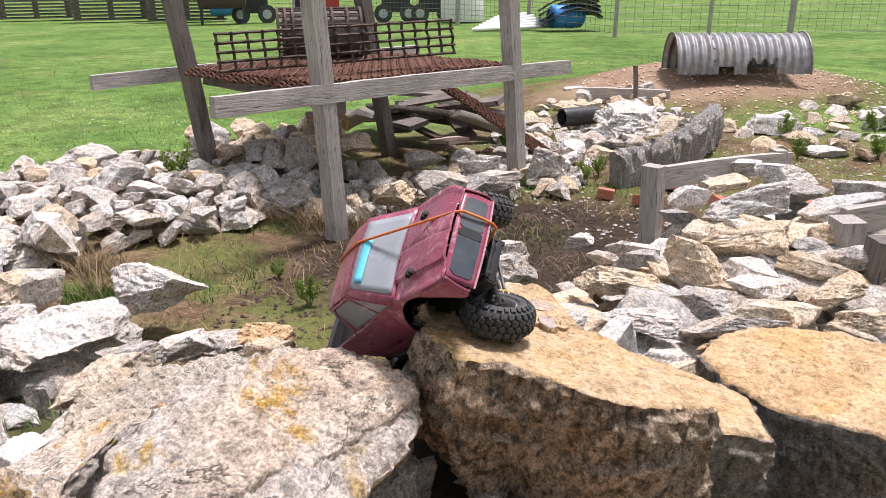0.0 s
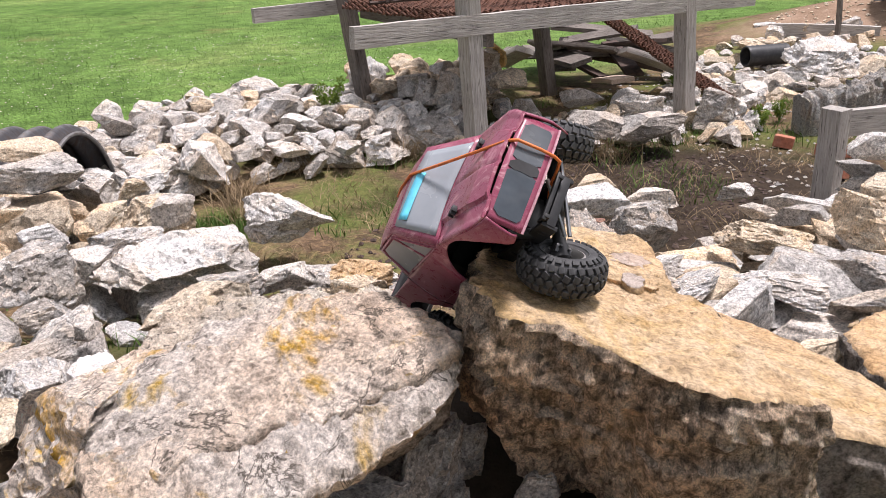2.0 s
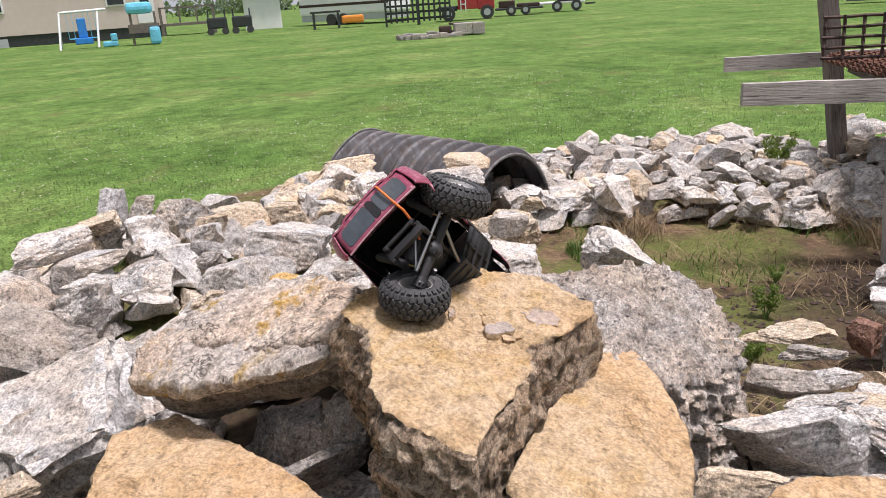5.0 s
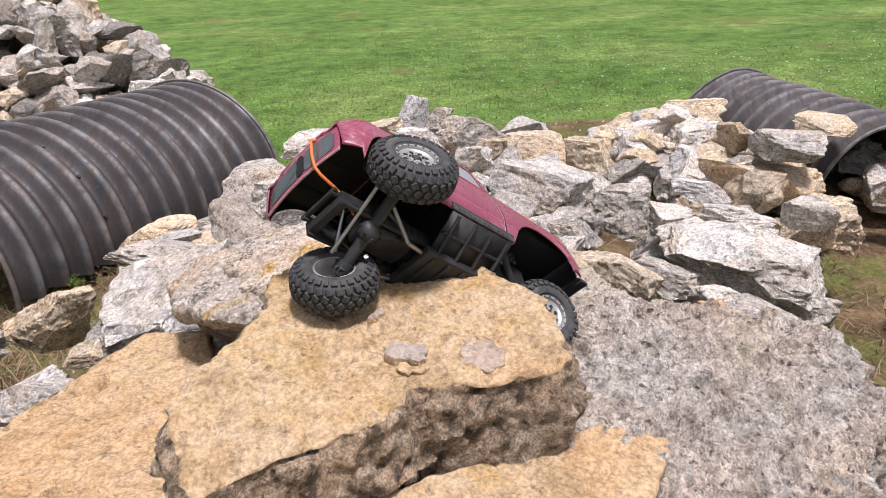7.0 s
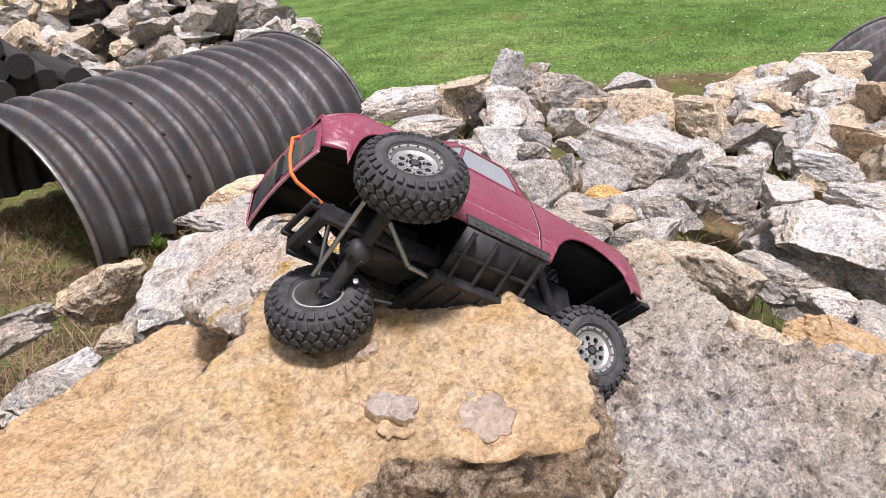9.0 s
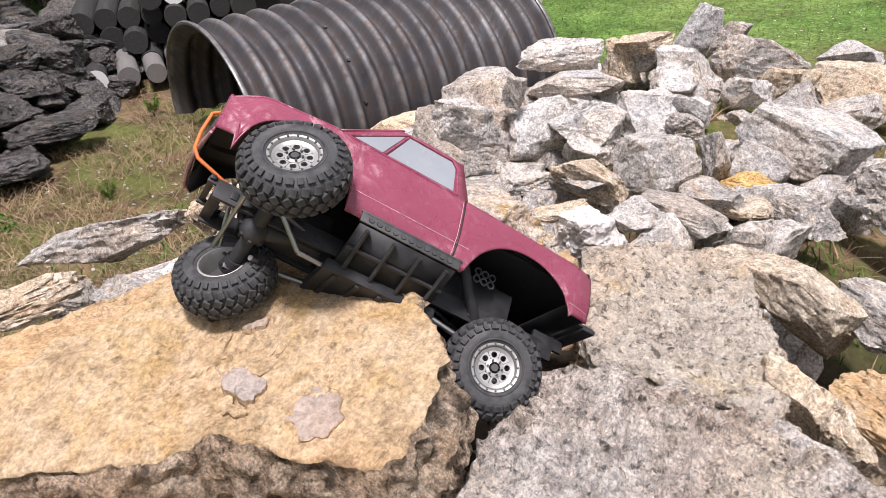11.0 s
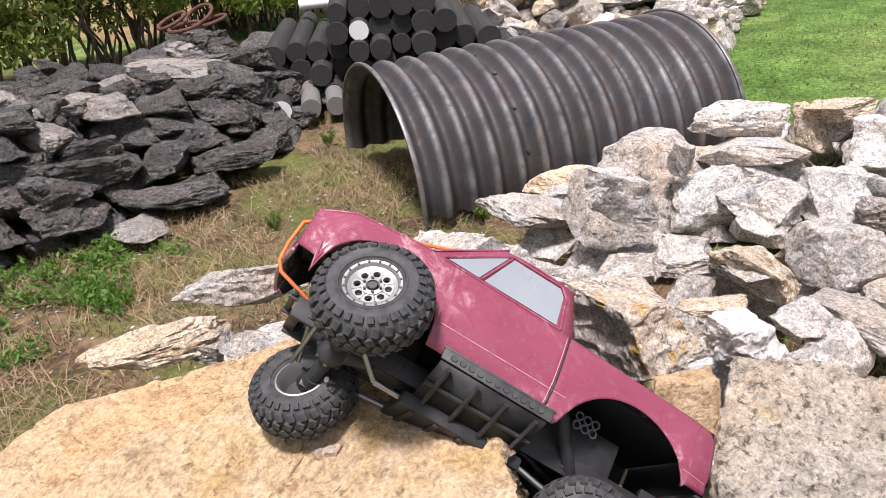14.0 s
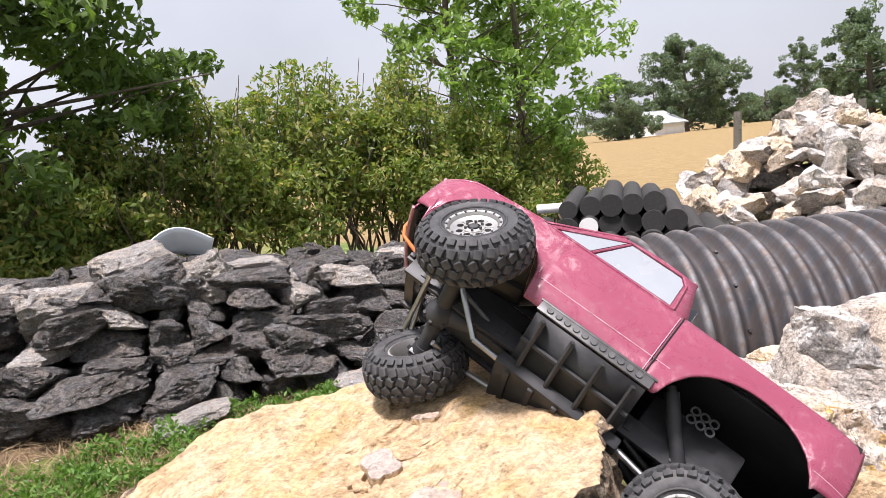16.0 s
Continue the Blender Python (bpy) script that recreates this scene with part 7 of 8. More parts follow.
def tree(name, x, y, h, spread, seed, label, leaf, size, trunk_r, clumps, per, base_z=-0.1, low=0.25, lean=(0, 0)):
    rs = random.Random(seed)
    t = thing(name, label, "tree", pose(x, y, base_z))
    bm = bmesh.new()
    tip = Vector((lean[0], lean[1], h * 0.85))
    branch(bm, (0, 0, 0), tip, trunk_r, trunk_r * 0.25, 0.06, seed)
    part("trunk", bm, M_BARK, t)
    cl = []
    bm = bmesh.new()
    for k in range(clumps):
        u = rs.uniform(low, 0.95)
        a = rs.uniform(0, 2 * math.pi)
        p0 = tip * u
        reach = spread * math.sin(math.pi * min(1, (u - low + 0.15) / (1.15 - low))) ** 0.7 * rs.uniform(0.45, 1.0)
        q = p0 + Vector((math.cos(a) * reach, math.sin(a) * reach, h * rs.uniform(0.02, 0.16)))
        branch(bm, p0, q, trunk_r * 0.32 * (1.1 - u), trunk_r * 0.05, 0.15, seed + k)
        for j in range(4):
            w = p0.lerp(q, rs.uniform(0.45, 1.05))
            cl.append((w.x + rs.gauss(0, 0.07 * spread), w.y + rs.gauss(0, 0.07 * spread), w.z + rs.gauss(0, 0.04 * h), spread * rs.uniform(0.07, 0.16)))
    part("limb", bm, M_BARK, t)
    leaf_cloud("crown", cl, per, size, leaf, t, seed + 5, 0.75)
    return t


rs = random.Random(2)
for k, (x, y, w, h) in enumerate([(1.2, -4.6, 1.6, 1.25), (0.35, -4.7, 1.5, 1.15), (-0.5, -4.9, 1.5, 1.35), (-1.3, -4.95, 1.5, 1.55), (-2.1, -4.9, 1.5, 1.6), (-2.9, -5.0, 1.4, 1.5), (-3.6, -5.3, 1.2, 1.2), (-4.15, -5.05, 1.2, 1.05), (2.1, -4.3, 1.6, 1.3)]):
    shrub(x, y, w, 1.1, h * 1.3, 40 + k, "tangled green hedgerow shrub with brown stems and yellowing leaves")
tree("tree", 0.60, -4.9, 4.8, 1.7, 71, "dark leafy tree standing in the hedgerow", M_TREED, 0.05, 0.09, 70, 95, low=0.06)
tree("tree", 1.7, -4.6, 4.2, 1.5, 75, "dark leafy tree standing in the hedgerow", M_TREED, 0.05, 0.08, 34, 80, low=0.12)
tree("tree", -4.25, -5.08, 4.4, 1.5, 72, "bright green young tree with an open crown", M_TREEL, 0.046, 0.06, 46, 58, low=0.14)
tree("tree", -3.75, -5.6, 4.8, 1.3, 73, "bright green young tree with an open crown", M_TREEL, 0.045, 0.06, 30, 55, low=0.4)
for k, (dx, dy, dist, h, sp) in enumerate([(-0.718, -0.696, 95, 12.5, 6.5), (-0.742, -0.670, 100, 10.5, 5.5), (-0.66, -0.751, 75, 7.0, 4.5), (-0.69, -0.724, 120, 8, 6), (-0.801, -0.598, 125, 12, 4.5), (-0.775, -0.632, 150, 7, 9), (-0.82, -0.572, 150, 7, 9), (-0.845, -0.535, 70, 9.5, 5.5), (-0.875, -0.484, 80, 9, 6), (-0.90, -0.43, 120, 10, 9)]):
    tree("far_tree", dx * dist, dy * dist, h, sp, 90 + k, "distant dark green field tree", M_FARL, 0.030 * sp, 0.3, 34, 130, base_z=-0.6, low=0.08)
bm = bmesh.new()
rs = random.Random(6)
cl = []
for k in range(260):
    a = radians(rs.uniform(100, 262))
    dist = rs.uniform(230, 300)
    cl.append((math.cos(a) * dist, math.sin(a) * dist, rs.uniform(0, 4.5), rs.uniform(2.5, 5.0)))
    cl.append((math.cos(a) * dist, math.sin(a) * dist, rs.uniform(0, 2), 4.0))
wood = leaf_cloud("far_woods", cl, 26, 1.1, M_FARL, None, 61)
tagged(wood, "far line of dark green woods on the horizon", "woods", kind="stuff")
M_SIDING = plain("pale_siding", (0.62, 0.52, 0.47), 0.7, var=0.04, scale=3, grime=(0.5, 0.42, 0.38), grime_amt=0.3, bumps=0)
M_WHITEW = plain("white_wall", (0.8, 0.8, 0.8), 0.6, var=0.04, scale=2, grime=(0.6, 0.6, 0.58), grime_amt=0.3, bumps=0)
M_ROOFG = plain("grey_metal_roof", (0.42, 0.44, 0.46), 0.5, var=0.08, scale=2, bumps=0)
M_DARK = plain("dark_skirting", (0.03, 0.035, 0.035), 0.7, var=0.3, scale=6, bumps=0)
M_GLASSD = plain("dark_window", (0.03, 0.035, 0.04), 0.15, var=0.2, scale=6, bumps=0)
M_REDP = plain("faded_red_paint", (0.38, 0.035, 0.035), 0.45, var=0.2, scale=6, bumps=0)
M_BLUE = plain("blue_plastic", (0.03, 0.22, 0.62), 0.4, var=0.15, scale=6, bumps=0)
M_CYANP = plain("light_blue_plastic", (0.16, 0.55, 0.75), 0.4, var=0.15, scale=6, bumps=0)
M_ORNG = plain("orange_plastic", (0.7, 0.25, 0.03), 0.45, var=0.1, scale=6, bumps=0)


def solid(name, boxes, material, parent, label="", bevel=0.0):
    bm = bmesh.new()
    for b in boxes:
        box(bm, *b, bevel)
    return part(name, bm, material, parent, label, smooth=0)


barn = thing("far_barn", "small white far barn with a grey roof in the field", "barn", pose(-0.686 * 88, -0.727 * 88, -0.6, 0, 0, 25))
solid("wall", [(-4.2, -2.4, 0, 4.2, 2.4, 1.7)], M_WHITEW, barn)
bm = bmesh.new()
v = [bm.verts.new(c) for c in [(-4.5, -2.8, 1.6), (4.5, -2.8, 1.6), (4.5, 0, 3.0), (-4.5, 0, 3.0), (-4.5, 2.8, 1.6), (4.5, 2.8, 1.6), (-4.5, -2.8, 1.75), (4.5, -2.8, 1.75), (4.5, 0, 3.2), (-4.5, 0, 3.2), (-4.5, 2.8, 1.75), (4.5, 2.8, 1.75)]]
for f in ((6, 7, 8, 9), (9, 8, 11, 10), (0, 3, 2, 1), (3, 4, 5, 2), (0, 1, 7, 6), (4, 10, 11, 5), (1, 2, 8, 7), (2, 5, 11, 8), (0, 6, 9, 3), (3, 9, 10, 4)):
    bm.faces.new([v[i] for i in f])
part("roof", bm, M_ROOFG, barn, smooth=0)

# ---- farmyard across the lawn ----
def face(x, y, z=-0.2, to=(0.0, 0.5)):
    """A pose whose -y side looks back to the rocks."""
    return pose(x, y, z, 0, 0, math.degrees(math.atan2(to[1] - y, to[0] - x)) + 90)


house = thing("mobile_home", "long pale pink-beige mobile home with dark skirting", "house", pose(-50.5, 8.2, -0.25, 0, 0, 72))
solid("wall", [(-13, 0, 0.75, 5, 4, 4.2)], M_SIDING, house)
solid("skirting", [(-12.9, 0.05, 0, 4.9, 3.9, 0.76)], M_DARK, house)
solid("roof", [(-13.2, -0.2, 4.2, 5.2, 4.2, 4.4)], M_WHITEW, house)
for x in (-4.0, -8.5, 2.6):
    w_ = solid("window", [(x - 0.55, -0.05, 2.0, x + 0.55, 0.02, 3.2)], M_WHITEW, house)
    solid("pane", [(x - 0.45, -0.08, 2.1, x + 0.45, -0.04, 3.1)], M_GLASSD, w_)
d_ = solid("door", [(3.7, -0.06, 0.95, 4.7, 0.02, 3.05)], M_WHITEW, house, "white door with a paned window")
solid("pane", [(3.95, -0.09, 1.9, 4.45, -0.05, 2.9)], M_GLASSD, d_)
solid("vent", [(-4.6, -0.02, 0.1, -3.6, 0.06, 0.6)], M_ROOFG, house)
shed = thing("white_shed", "small white shed with double doors", "shed", face(-46.5, 18.4, -0.25))
solid("wall", [(-1.1, 0, 0, 1.1, 1.6, 2.15)], M_WHITEW, shed)
solid("roof", [(-1.5, -0.3, 2.15, 1.3, 1.8, 2.3)], M_DARK, shed)
for x in (-0.5, 0.5):
    solid("door", [(x - 0.45, -0.04, 0.1, x + 0.45, 0.01, 2.0)], M_WHITEW, shed)
rv = thing("travel_trailer", "white travel trailer parked by the yard", "trailer", pose(-42.6, 21.9, -0.25, 0, 0, 27))
solid("body", [(-3.3, 0, 0.65, 3.3, 2.4, 3.1)], M_WHITEW, rv, bevel=0.12)
solid("skirt", [(-3.2, 0.05, 0.3, 3.2, 2.3, 0.66)], M_ROOFG, rv)
solid("stripe", [(-3.28, -0.012, 1.15, 3.28, 0.02, 1.3)], M_RUSTD, rv)
for x in (-2.4, -1.5, 0.6):
    solid("window", [(x - 0.25, -0.03, 1.7, x + 0.3, 0.02, 2.5)], M_GLASSD, rv)
for x in (-0.9, 0.0):
    bm = bmesh.new()
    rod(bm, (x, -0.05, 0.35), (x, 0.25, 0.35), 0.36, seg=20)
    part("wheel", bm, M_TYRE, rv)
swing = thing("swing_set", "blue and white children's swing frame on the lawn", "swing set", face(-41.0, 8.2, -0.2))
bm = bmesh.new()
for x in (-1.9, -0.2):
    rod(bm, (x - 0.2, -0.6, 0), (x, 0, 1.7), 0.05)
    rod(bm, (x - 0.2, 0.6, 0), (x, 0, 1.7), 0.05)
rod(bm, (-1.9, 0, 1.7), (0.2, 0, 1.75), 0.06)
part("frame", bm, M_WHITEW, swing)
for x in (-1.5, -1.0, -0.5):
    solid("seat", [(x - 0.14, -0.1, 0.45, x + 0.14, 0.1, 0.5), (x - 0.14, -0.02, 0.5, x - 0.12, 0.02, 1.7), (x + 0.12, -0.02, 0.5, x + 0.14, 0.02, 1.7)], M_CYANP, swing)
solid("slide_chute", [(-0.2, -0.5, 0.0, 0.5, -0.2, 0.25), (0.2, -0.5, 0.25, 0.5, -0.2, 0.6)], M_CYANP, swing, bevel=0.06)
solid("slide", [(-1.4, -0.3, 0.2, -0.6, 0.3, 0.5), (-1.2, -0.1, 0.5, -0.8, 0.1, 1.4)], M_BLUE, swing, bevel=0.05)
play = thing("play_tower", "wooden play tower with a light blue canopy", "play tower", face(-39.4, 9.7, -0.2))
solid("post", [(-0.6, -0.5, 0, -0.5, -0.4, 1.5), (0.5, -0.5, 0, 0.6, -0.4, 1.5), (-0.6, 0.4, 0, -0.5, 0.5, 1.5), (0.5, 0.4, 0, 0.6, 0.5, 1.5)], M_WOODD, play)
solid("deck", [(-0.7, -0.6, 0.55, 0.7, 0.6, 0.65), (-0.7, -0.6, 0.65, 0.7, -0.55, 0.95)], M_WOODD, play)
solid("canopy", [(-0.7, -0.6, 1.42, 0.5, 0.6, 1.95)], M_CYANP, play, bevel=0.2)
solid("barrel", [(0.2, -0.9, 0, 0.7, -0.5, 0.8)], M_CYANP, play, bevel=0.15)
for x, y in [(-43.6, 14.6), (-43.2, 15.9)]:
    t = thing("garden_cart", "dark green garden cart beside the porch", "cart", face(x, y, -0.2), group="garden carts")
    solid("body", [(-0.55, 0, 0.35, 0.55, 0.7, 0.95)], M_DARK, t, bevel=0.08)
    for hx in (-0.46, 0.46):
        solid("handle", [(hx - 0.04, 0.6, 0.9, hx + 0.04, 0.68, 1.35)], M_DARK, t)
    for wx in (-0.4, 0.4):
        bm = bmesh.new()
        rod(bm, (wx, -0.06, 0.2), (wx, 0.06, 0.2), 0.2, seg=16)
        part("wheel", bm, M_TYRE, t)
porch = thing("porch_deck", "brown wooden porch with railings by the house", "porch", face(-48.2, 14.3, -0.2))
solid("deck", [(-1.6, 0, 0.6, 1.6, 1.5, 0.75)], M_WOODD, porch)
solid("railing", [(-1.6, 0, 0.75, -1.45, 0.1, 1.7), (1.45, 0, 0.75, 1.6, 0.1, 1.7), (-1.6, 0, 1.6, 1.6, 0.1, 1.7), (-1.6, 0, 0, -1.4, 1.4, 0.7), (1.2, 0, 0, 1.6, 1.4, 0.7), (-0.5, 0, 0.75, -0.4, 0.1, 1.7), (0.5, 0, 0.75, 0.6, 0.1, 1.7)], M_WOODD, porch)
ring = thing("fire_ring", "low ring of dark stones with a block hearth on the lawn", "fire pit", pose(-21.5, 15.1, -0.2, 0, 0, 72))
for k in range(22):
    a = 2 * math.pi * k / 22
    x, y = -0.3 + 1.05 * math.cos(a), 0.75 * math.sin(a)
    solid("stone", [(x - 0.16, y - 0.11, 0, x + 0.16, y + 0.11, 0.12 + 0.03 * (k % 3))], M_CONC, ring, bevel=0.03)
solid("hearth_block", [(0.35, -0.55, 0.05, 0.95, -0.3, 0.42)], M_CONC, ring, bevel=0.03)
solid("hearth_block", [(0.98, -0.5, 0.02, 1.4, 0.35, 0.40)], M_CONC, ring, bevel=0.03)
solid("grate", [(0.4, -0.28, 0.36, 0.96, 0.4, 0.42)], M_RUSTD, ring, bevel=0.01)
solid("log", [(-0.1, -0.35, 0.1, 0.3, -0.1, 0.36)], M_RUSTD, ring, bevel=0.05)


def machine(name, label, cat, x, y, boxes, wheels, material, z=-0.25):
    t = thing(name, label, cat, face(x, y, z))
    for k, (n_, bs, m_) in enumerate(boxes):
        solid(n_, bs, m_, t, bevel=0.05)
    for wx, r in wheels:
        bm = bmesh.new()
        rod(bm, (wx, -0.1, r), (wx, 0.15, r), r, seg=20)
        wheel = part("wheel", bm, M_TYRE, t)
        bm = bmesh.new()
        rod(bm, (wx, -0.12, r), (wx, -0.09, r), r * 0.5, seg=14)
        part("rim", bm, M_ROOFG, wheel)
    return t


machine("red_truck", "faded red old farm truck in the yard", "truck", -34.0, 25.4, [("cab", [(-0.9, 0.2, 0.55, 0.15, 1.6, 1.9)], M_REDP), ("hood", [(0.15, 0.25, 0.5, 1.05, 1.5, 1.05)], M_REDP), ("bed", [(-2.0, 0.2, 0.5, -0.95, 1.6, 0.75)], M_DARK), ("windscreen", [(0.14, 0.3, 1.2, 0.17, 1.5, 1.75)], M_GLASSD), ("ladder", [(-0.75, 0.1, 0.4, -0.7, 0.15, 1.8), (-0.5, 0.1, 0.4, -0.45, 0.15, 1.8), (-0.75, 0.1, 0.8, -0.45, 0.15, 0.85), (-0.75, 0.1, 1.2, -0.45, 0.15, 1.25)], M_WHITEW)], [(-1.4, 0.36), (0.65, 0.36)], M_REDP)
machine("scrap_trailer", "dark low trailer stacked with scrap iron", "trailer", -34.7, 29.0, [("deck", [(-1.4, 0, 0.3, 1.3, 1.4, 0.42)], M_DARK), ("scrap", [(-1.2, 0.1, 0.42, -0.3, 1.2, 0.8), (-0.2, 0.2, 0.42, 1.1, 1.0, 0.62)], M_RUSTD)], [(-0.5, 0.28), (0.3, 0.28)], M_DARK)
machine("flatbed_trailer", "pale flatbed trailer with dark wheels", "trailer", -34.6, 31.9, [("deck", [(-1.7, 0, 0.42, 1.4, 1.6, 0.55)], M_WHITEW), ("rail", [(-0.2, 0, 0.55, 1.4, 0.06, 0.8)], M_DARK), ("tongue", [(1.4, 0.7, 0.3, 2.0, 0.8, 0.4)], M_DARK)], [(-0.2, 0.3), (0.9, 0.3)], M_DARK)
for k, (x, y) in enumerate([(-34.3, 21.1), (-33.9, 22.8)]):
    t = thing("wooden_rack", "dark slatted wooden rack standing in the yard", "rack", face(x, y, -0.25), group="wooden racks")
    for bx in ((-0.85, 0, 0, -0.75, 0.1, 1.3), (0.75, 0, 0, 0.85, 0.1, 1.3)):
        solid("upright", [bx], M_DARK, t)
    for j in range(4):
        solid("rail", [(-0.85, 0.1, 0.25 + 0.33 * j, 0.85, 0.16, 0.36 + 0.33 * j)], M_DARK, t)
    for j in range(5):
        solid("slat", [(-0.6 + 0.28 * j, 0, 0.15, -0.5 + 0.28 * j, 0.08, 1.3)], M_DARK, t)
t = thing("yard_table", "dark wooden workbench by the trailer", "table", face(-38.6, 18.9, -0.25))
solid("top", [(-0.8, 0, 0.85, 0.8, 0.7, 0.95)], M_DARK, t)
for x in (-0.7, 0.6):
    solid("leg", [(x, 0, 0, x + 0.12, 0.6, 0.85)], M_DARK, t)
t = thing("orange_wheelbarrow", "orange plastic tub by the trailer", "tub", face(-38.4, 20.4, -0.25))
solid("tub", [(-0.6, -0.4, 0.25, 0.6, 0.4, 0.65)], M_ORNG, t, bevel=0.1)

# things at the back of the lawn, straight ahead of the stand
for k, (x, y, n_) in enumerate([(-16.2, 32.5, 9), (-12.6, 31.0, 11), (-9.4, 30.0, 14)]):
    t = thing("pallet_stack", "stack of grey wooden pallets on the lawn's edge", "pallets", face(x, y, -0.2), group="pallet stacks")
    for j in range(n_):
        solid("board", [(-1.4, 0, 0.13 * j, 1.4, 1.0, 0.13 * j + 0.05)], M_WOODD, t)
    solid("block", [(-1.3, 0.05, 0, -1.1, 0.9, 0.13 * n_), (-0.1, 0.05, 0, 0.1, 0.9, 0.13 * n_), (1.1, 0.05, 0, 1.3, 0.9, 0.13 * n_)], M_WOODD, t)
for k, (x, y, m_) in enumerate([(-8.2, 30.5, M_BLUE), (3.3, 21.5, M_BLUE)]):
    t = thing("blue_barrel", "blue plastic barrel lying on its side", "barrel", pose(x, y, 0.25, 0, 90, 20), group="blue barrels")
    bm = bmesh.new()
    lathe(bm, [(0, -0.45), (0.26, -0.45), (0.3, -0.4), (0.3, -0.15), (0.315, -0.12), (0.3, -0.09), (0.3, 0.15), (0.315, 0.18), (0.3, 0.21), (0.3, 0.4), (0.26, 0.45), (0, 0.45)], 24)
    part("drum", bm, m_, t)
machine("red_mower", "red riding mower parked on the lawn", "mower", -4.5, 29.5, [("hood", [(-0.2, 0, 0.35, 0.8, 0.8, 0.95)], M_REDP), ("seat", [(-0.8, 0.1, 0.4, -0.3, 0.7, 1.1)], M_DARK)], [(-0.5, 0.3), (0.6, 0.2)], M_REDP)
for x in (-6.6, -1.6, -0.3):
    machine("small_tractor", "dark small garden machine parked on the lawn", "mower", x, 28.6, [("body", [(-0.5, 0, 0.35, 0.5, 0.8, 0.85)], M_DARK), ("roll_bar", [(-0.4, 0, 0.85, -0.32, 0.08, 1.4), (0.3, 0, 0.85, 0.38, 0.08, 1.4), (-0.4, 0, 1.34, 0.38, 0.08, 1.4)], M_DARK)], [(-0.45, 0.32), (0.45, 0.32)], M_DARK)
t = thing("dark_hopper", "dark rusty farm hopper on legs", "hopper", face(-7.4, 27.5, -0.2))
solid("bin", [(-0.8, 0, 0.5, 0.8, 1.2, 2.6)], M_RUSTD, t, bevel=0.15)
solid("leg", [(-0.75, 0, 0, -0.65, 0.1, 0.6)], M_DARK, t)
solid("leg", [(0.65, 0, 0, 0.75, 0.1, 0.6)], M_DARK, t)
t = thing("scrap_heap", "heap of white pipes, black sheets and tarpaulin", "scrap", pose(2.4, 21.6, -0.12))
for k in range(7):
    bm = bmesh.new()
    rod(bm, (-1.6 + 0.1 * k, -0.4 + 0.1 * k, 0.06 + 0.04 * k), (0.9 - 0.2 * k, 0.2 + 0.05 * k, 0.12 + 0.06 * k), 0.05, seg=10)
    part("white_tube", bm, M_WHITEP, t)
for k in range(4):
    bm = bmesh.new()
    sheet(bm, lambda u, v: (0.2 + 1.6 * u, -0.6 + 0.5 * v + 0.2 * k, 0.15 + 0.12 * k + 0.45 * math.sin(u * 2.6) * (1 - 0.3 * v) + 0.05 * noise.noise(Vector((u * 6, v * 6, k)))), 12, 5)
    ob = part("black_sheet", bm, M_BLACK, t)
    ob.modifiers.new("thick", "SOLIDIFY").thickness = 0.02
t = thing("white_tank", "white farm tank standing at the lawn's edge", "tank", pose(0.7, 27.5, -0.15))
bm = bmesh.new()
lathe(bm, [(0, 0), (0.7, 0), (0.72, 0.1), (0.72, 1.3), (0.6, 1.5), (0.2, 1.6), (0, 1.6)], 24)
part("shell", bm, M_WHITEP, t)

# wire fence
M_WIRE = plain("fence_wire", (0.16, 0.15, 0.14), 0.6, 0.5, var=0.2, scale=8, bumps=0)
fence = thing("wire_fence", "woven wire field fence on wooden posts", "fence")
fpts = [(-14.0, 38.0), (-6.0, 33.0), (0.5, 25.5), (2.4, 22.4), (4.0, 18.6), (6.1, 18.4), (8.0, 18.5), (11.0, 18.6), (15.0, 18.7)]
for (x0, y0), (x1, y1) in zip(fpts, fpts[1:]):
    bm = bmesh.new()
    rod(bm, (x0, y0, -0.3), (x0 + 0.03, y0, 1.35), 0.075 if (x0 * 10) % 3 > 1 else 0.05, seg=10)
    part("post", bm, M_WOOD, fence)
    for j in range(8):
        bm = bmesh.new()
        rod(bm, (x0, y0, 0.0 + 0.15 * j), (x1, y1, 0.0 + 0.15 * j), 0.006, seg=5)
        part("wire", bm, M_WIRE, fence)
    n_ = int(math.hypot(x1 - x0, y1 - y0) / 0.2)
    bm = bmesh.new()
    for j in range(n_):
        px, py = x0 + (x1 - x0) * j / n_, y0 + (y1 - y0) * j / n_
        rod(bm, (px, py, 0.0), (px, py, 1.05), 0.004, seg=4, caps=False)
    part("stay_wires", bm, M_WIRE, fence)
for k, (dx, dy, dist) in enumerate([(-0.746, -0.666, 11.0), (-0.829, -0.559, 12.0), (-0.60, -0.80, 9.0)]):
    bm = bmesh.new()
    rod(bm, (0, 0, -0.2), (0.08 * (k - 1), 0.02, 1.12), 0.055, 0.05, seg=12)
    ob = link_mesh("fence_post", bm, M_WOODD, None)
    ob.matrix_world = pose(dx * dist + 0.42, dy * dist + 1.84, -0.1)
    tagged(ob, "old grey round fence post at the field edge", "fence post", "field fence posts")
t = thing("old_windscreen", "curved pale car windscreen lying behind the asphalt stack", "windscreen", pose(-0.22, -2.75, 0.42, 25, 0, 8))
bm = bmesh.new()
sheet(bm, lambda u, v: (-0.2 + 0.4 * u, 0.2 * v, 0.10 * math.sin(math.pi * u) + 0.08 * v), 14, 5)
ob = part("glass", bm, M_SCREEN, t)
ob.modifiers.new("thick", "SOLIDIFY").thickness = 0.006

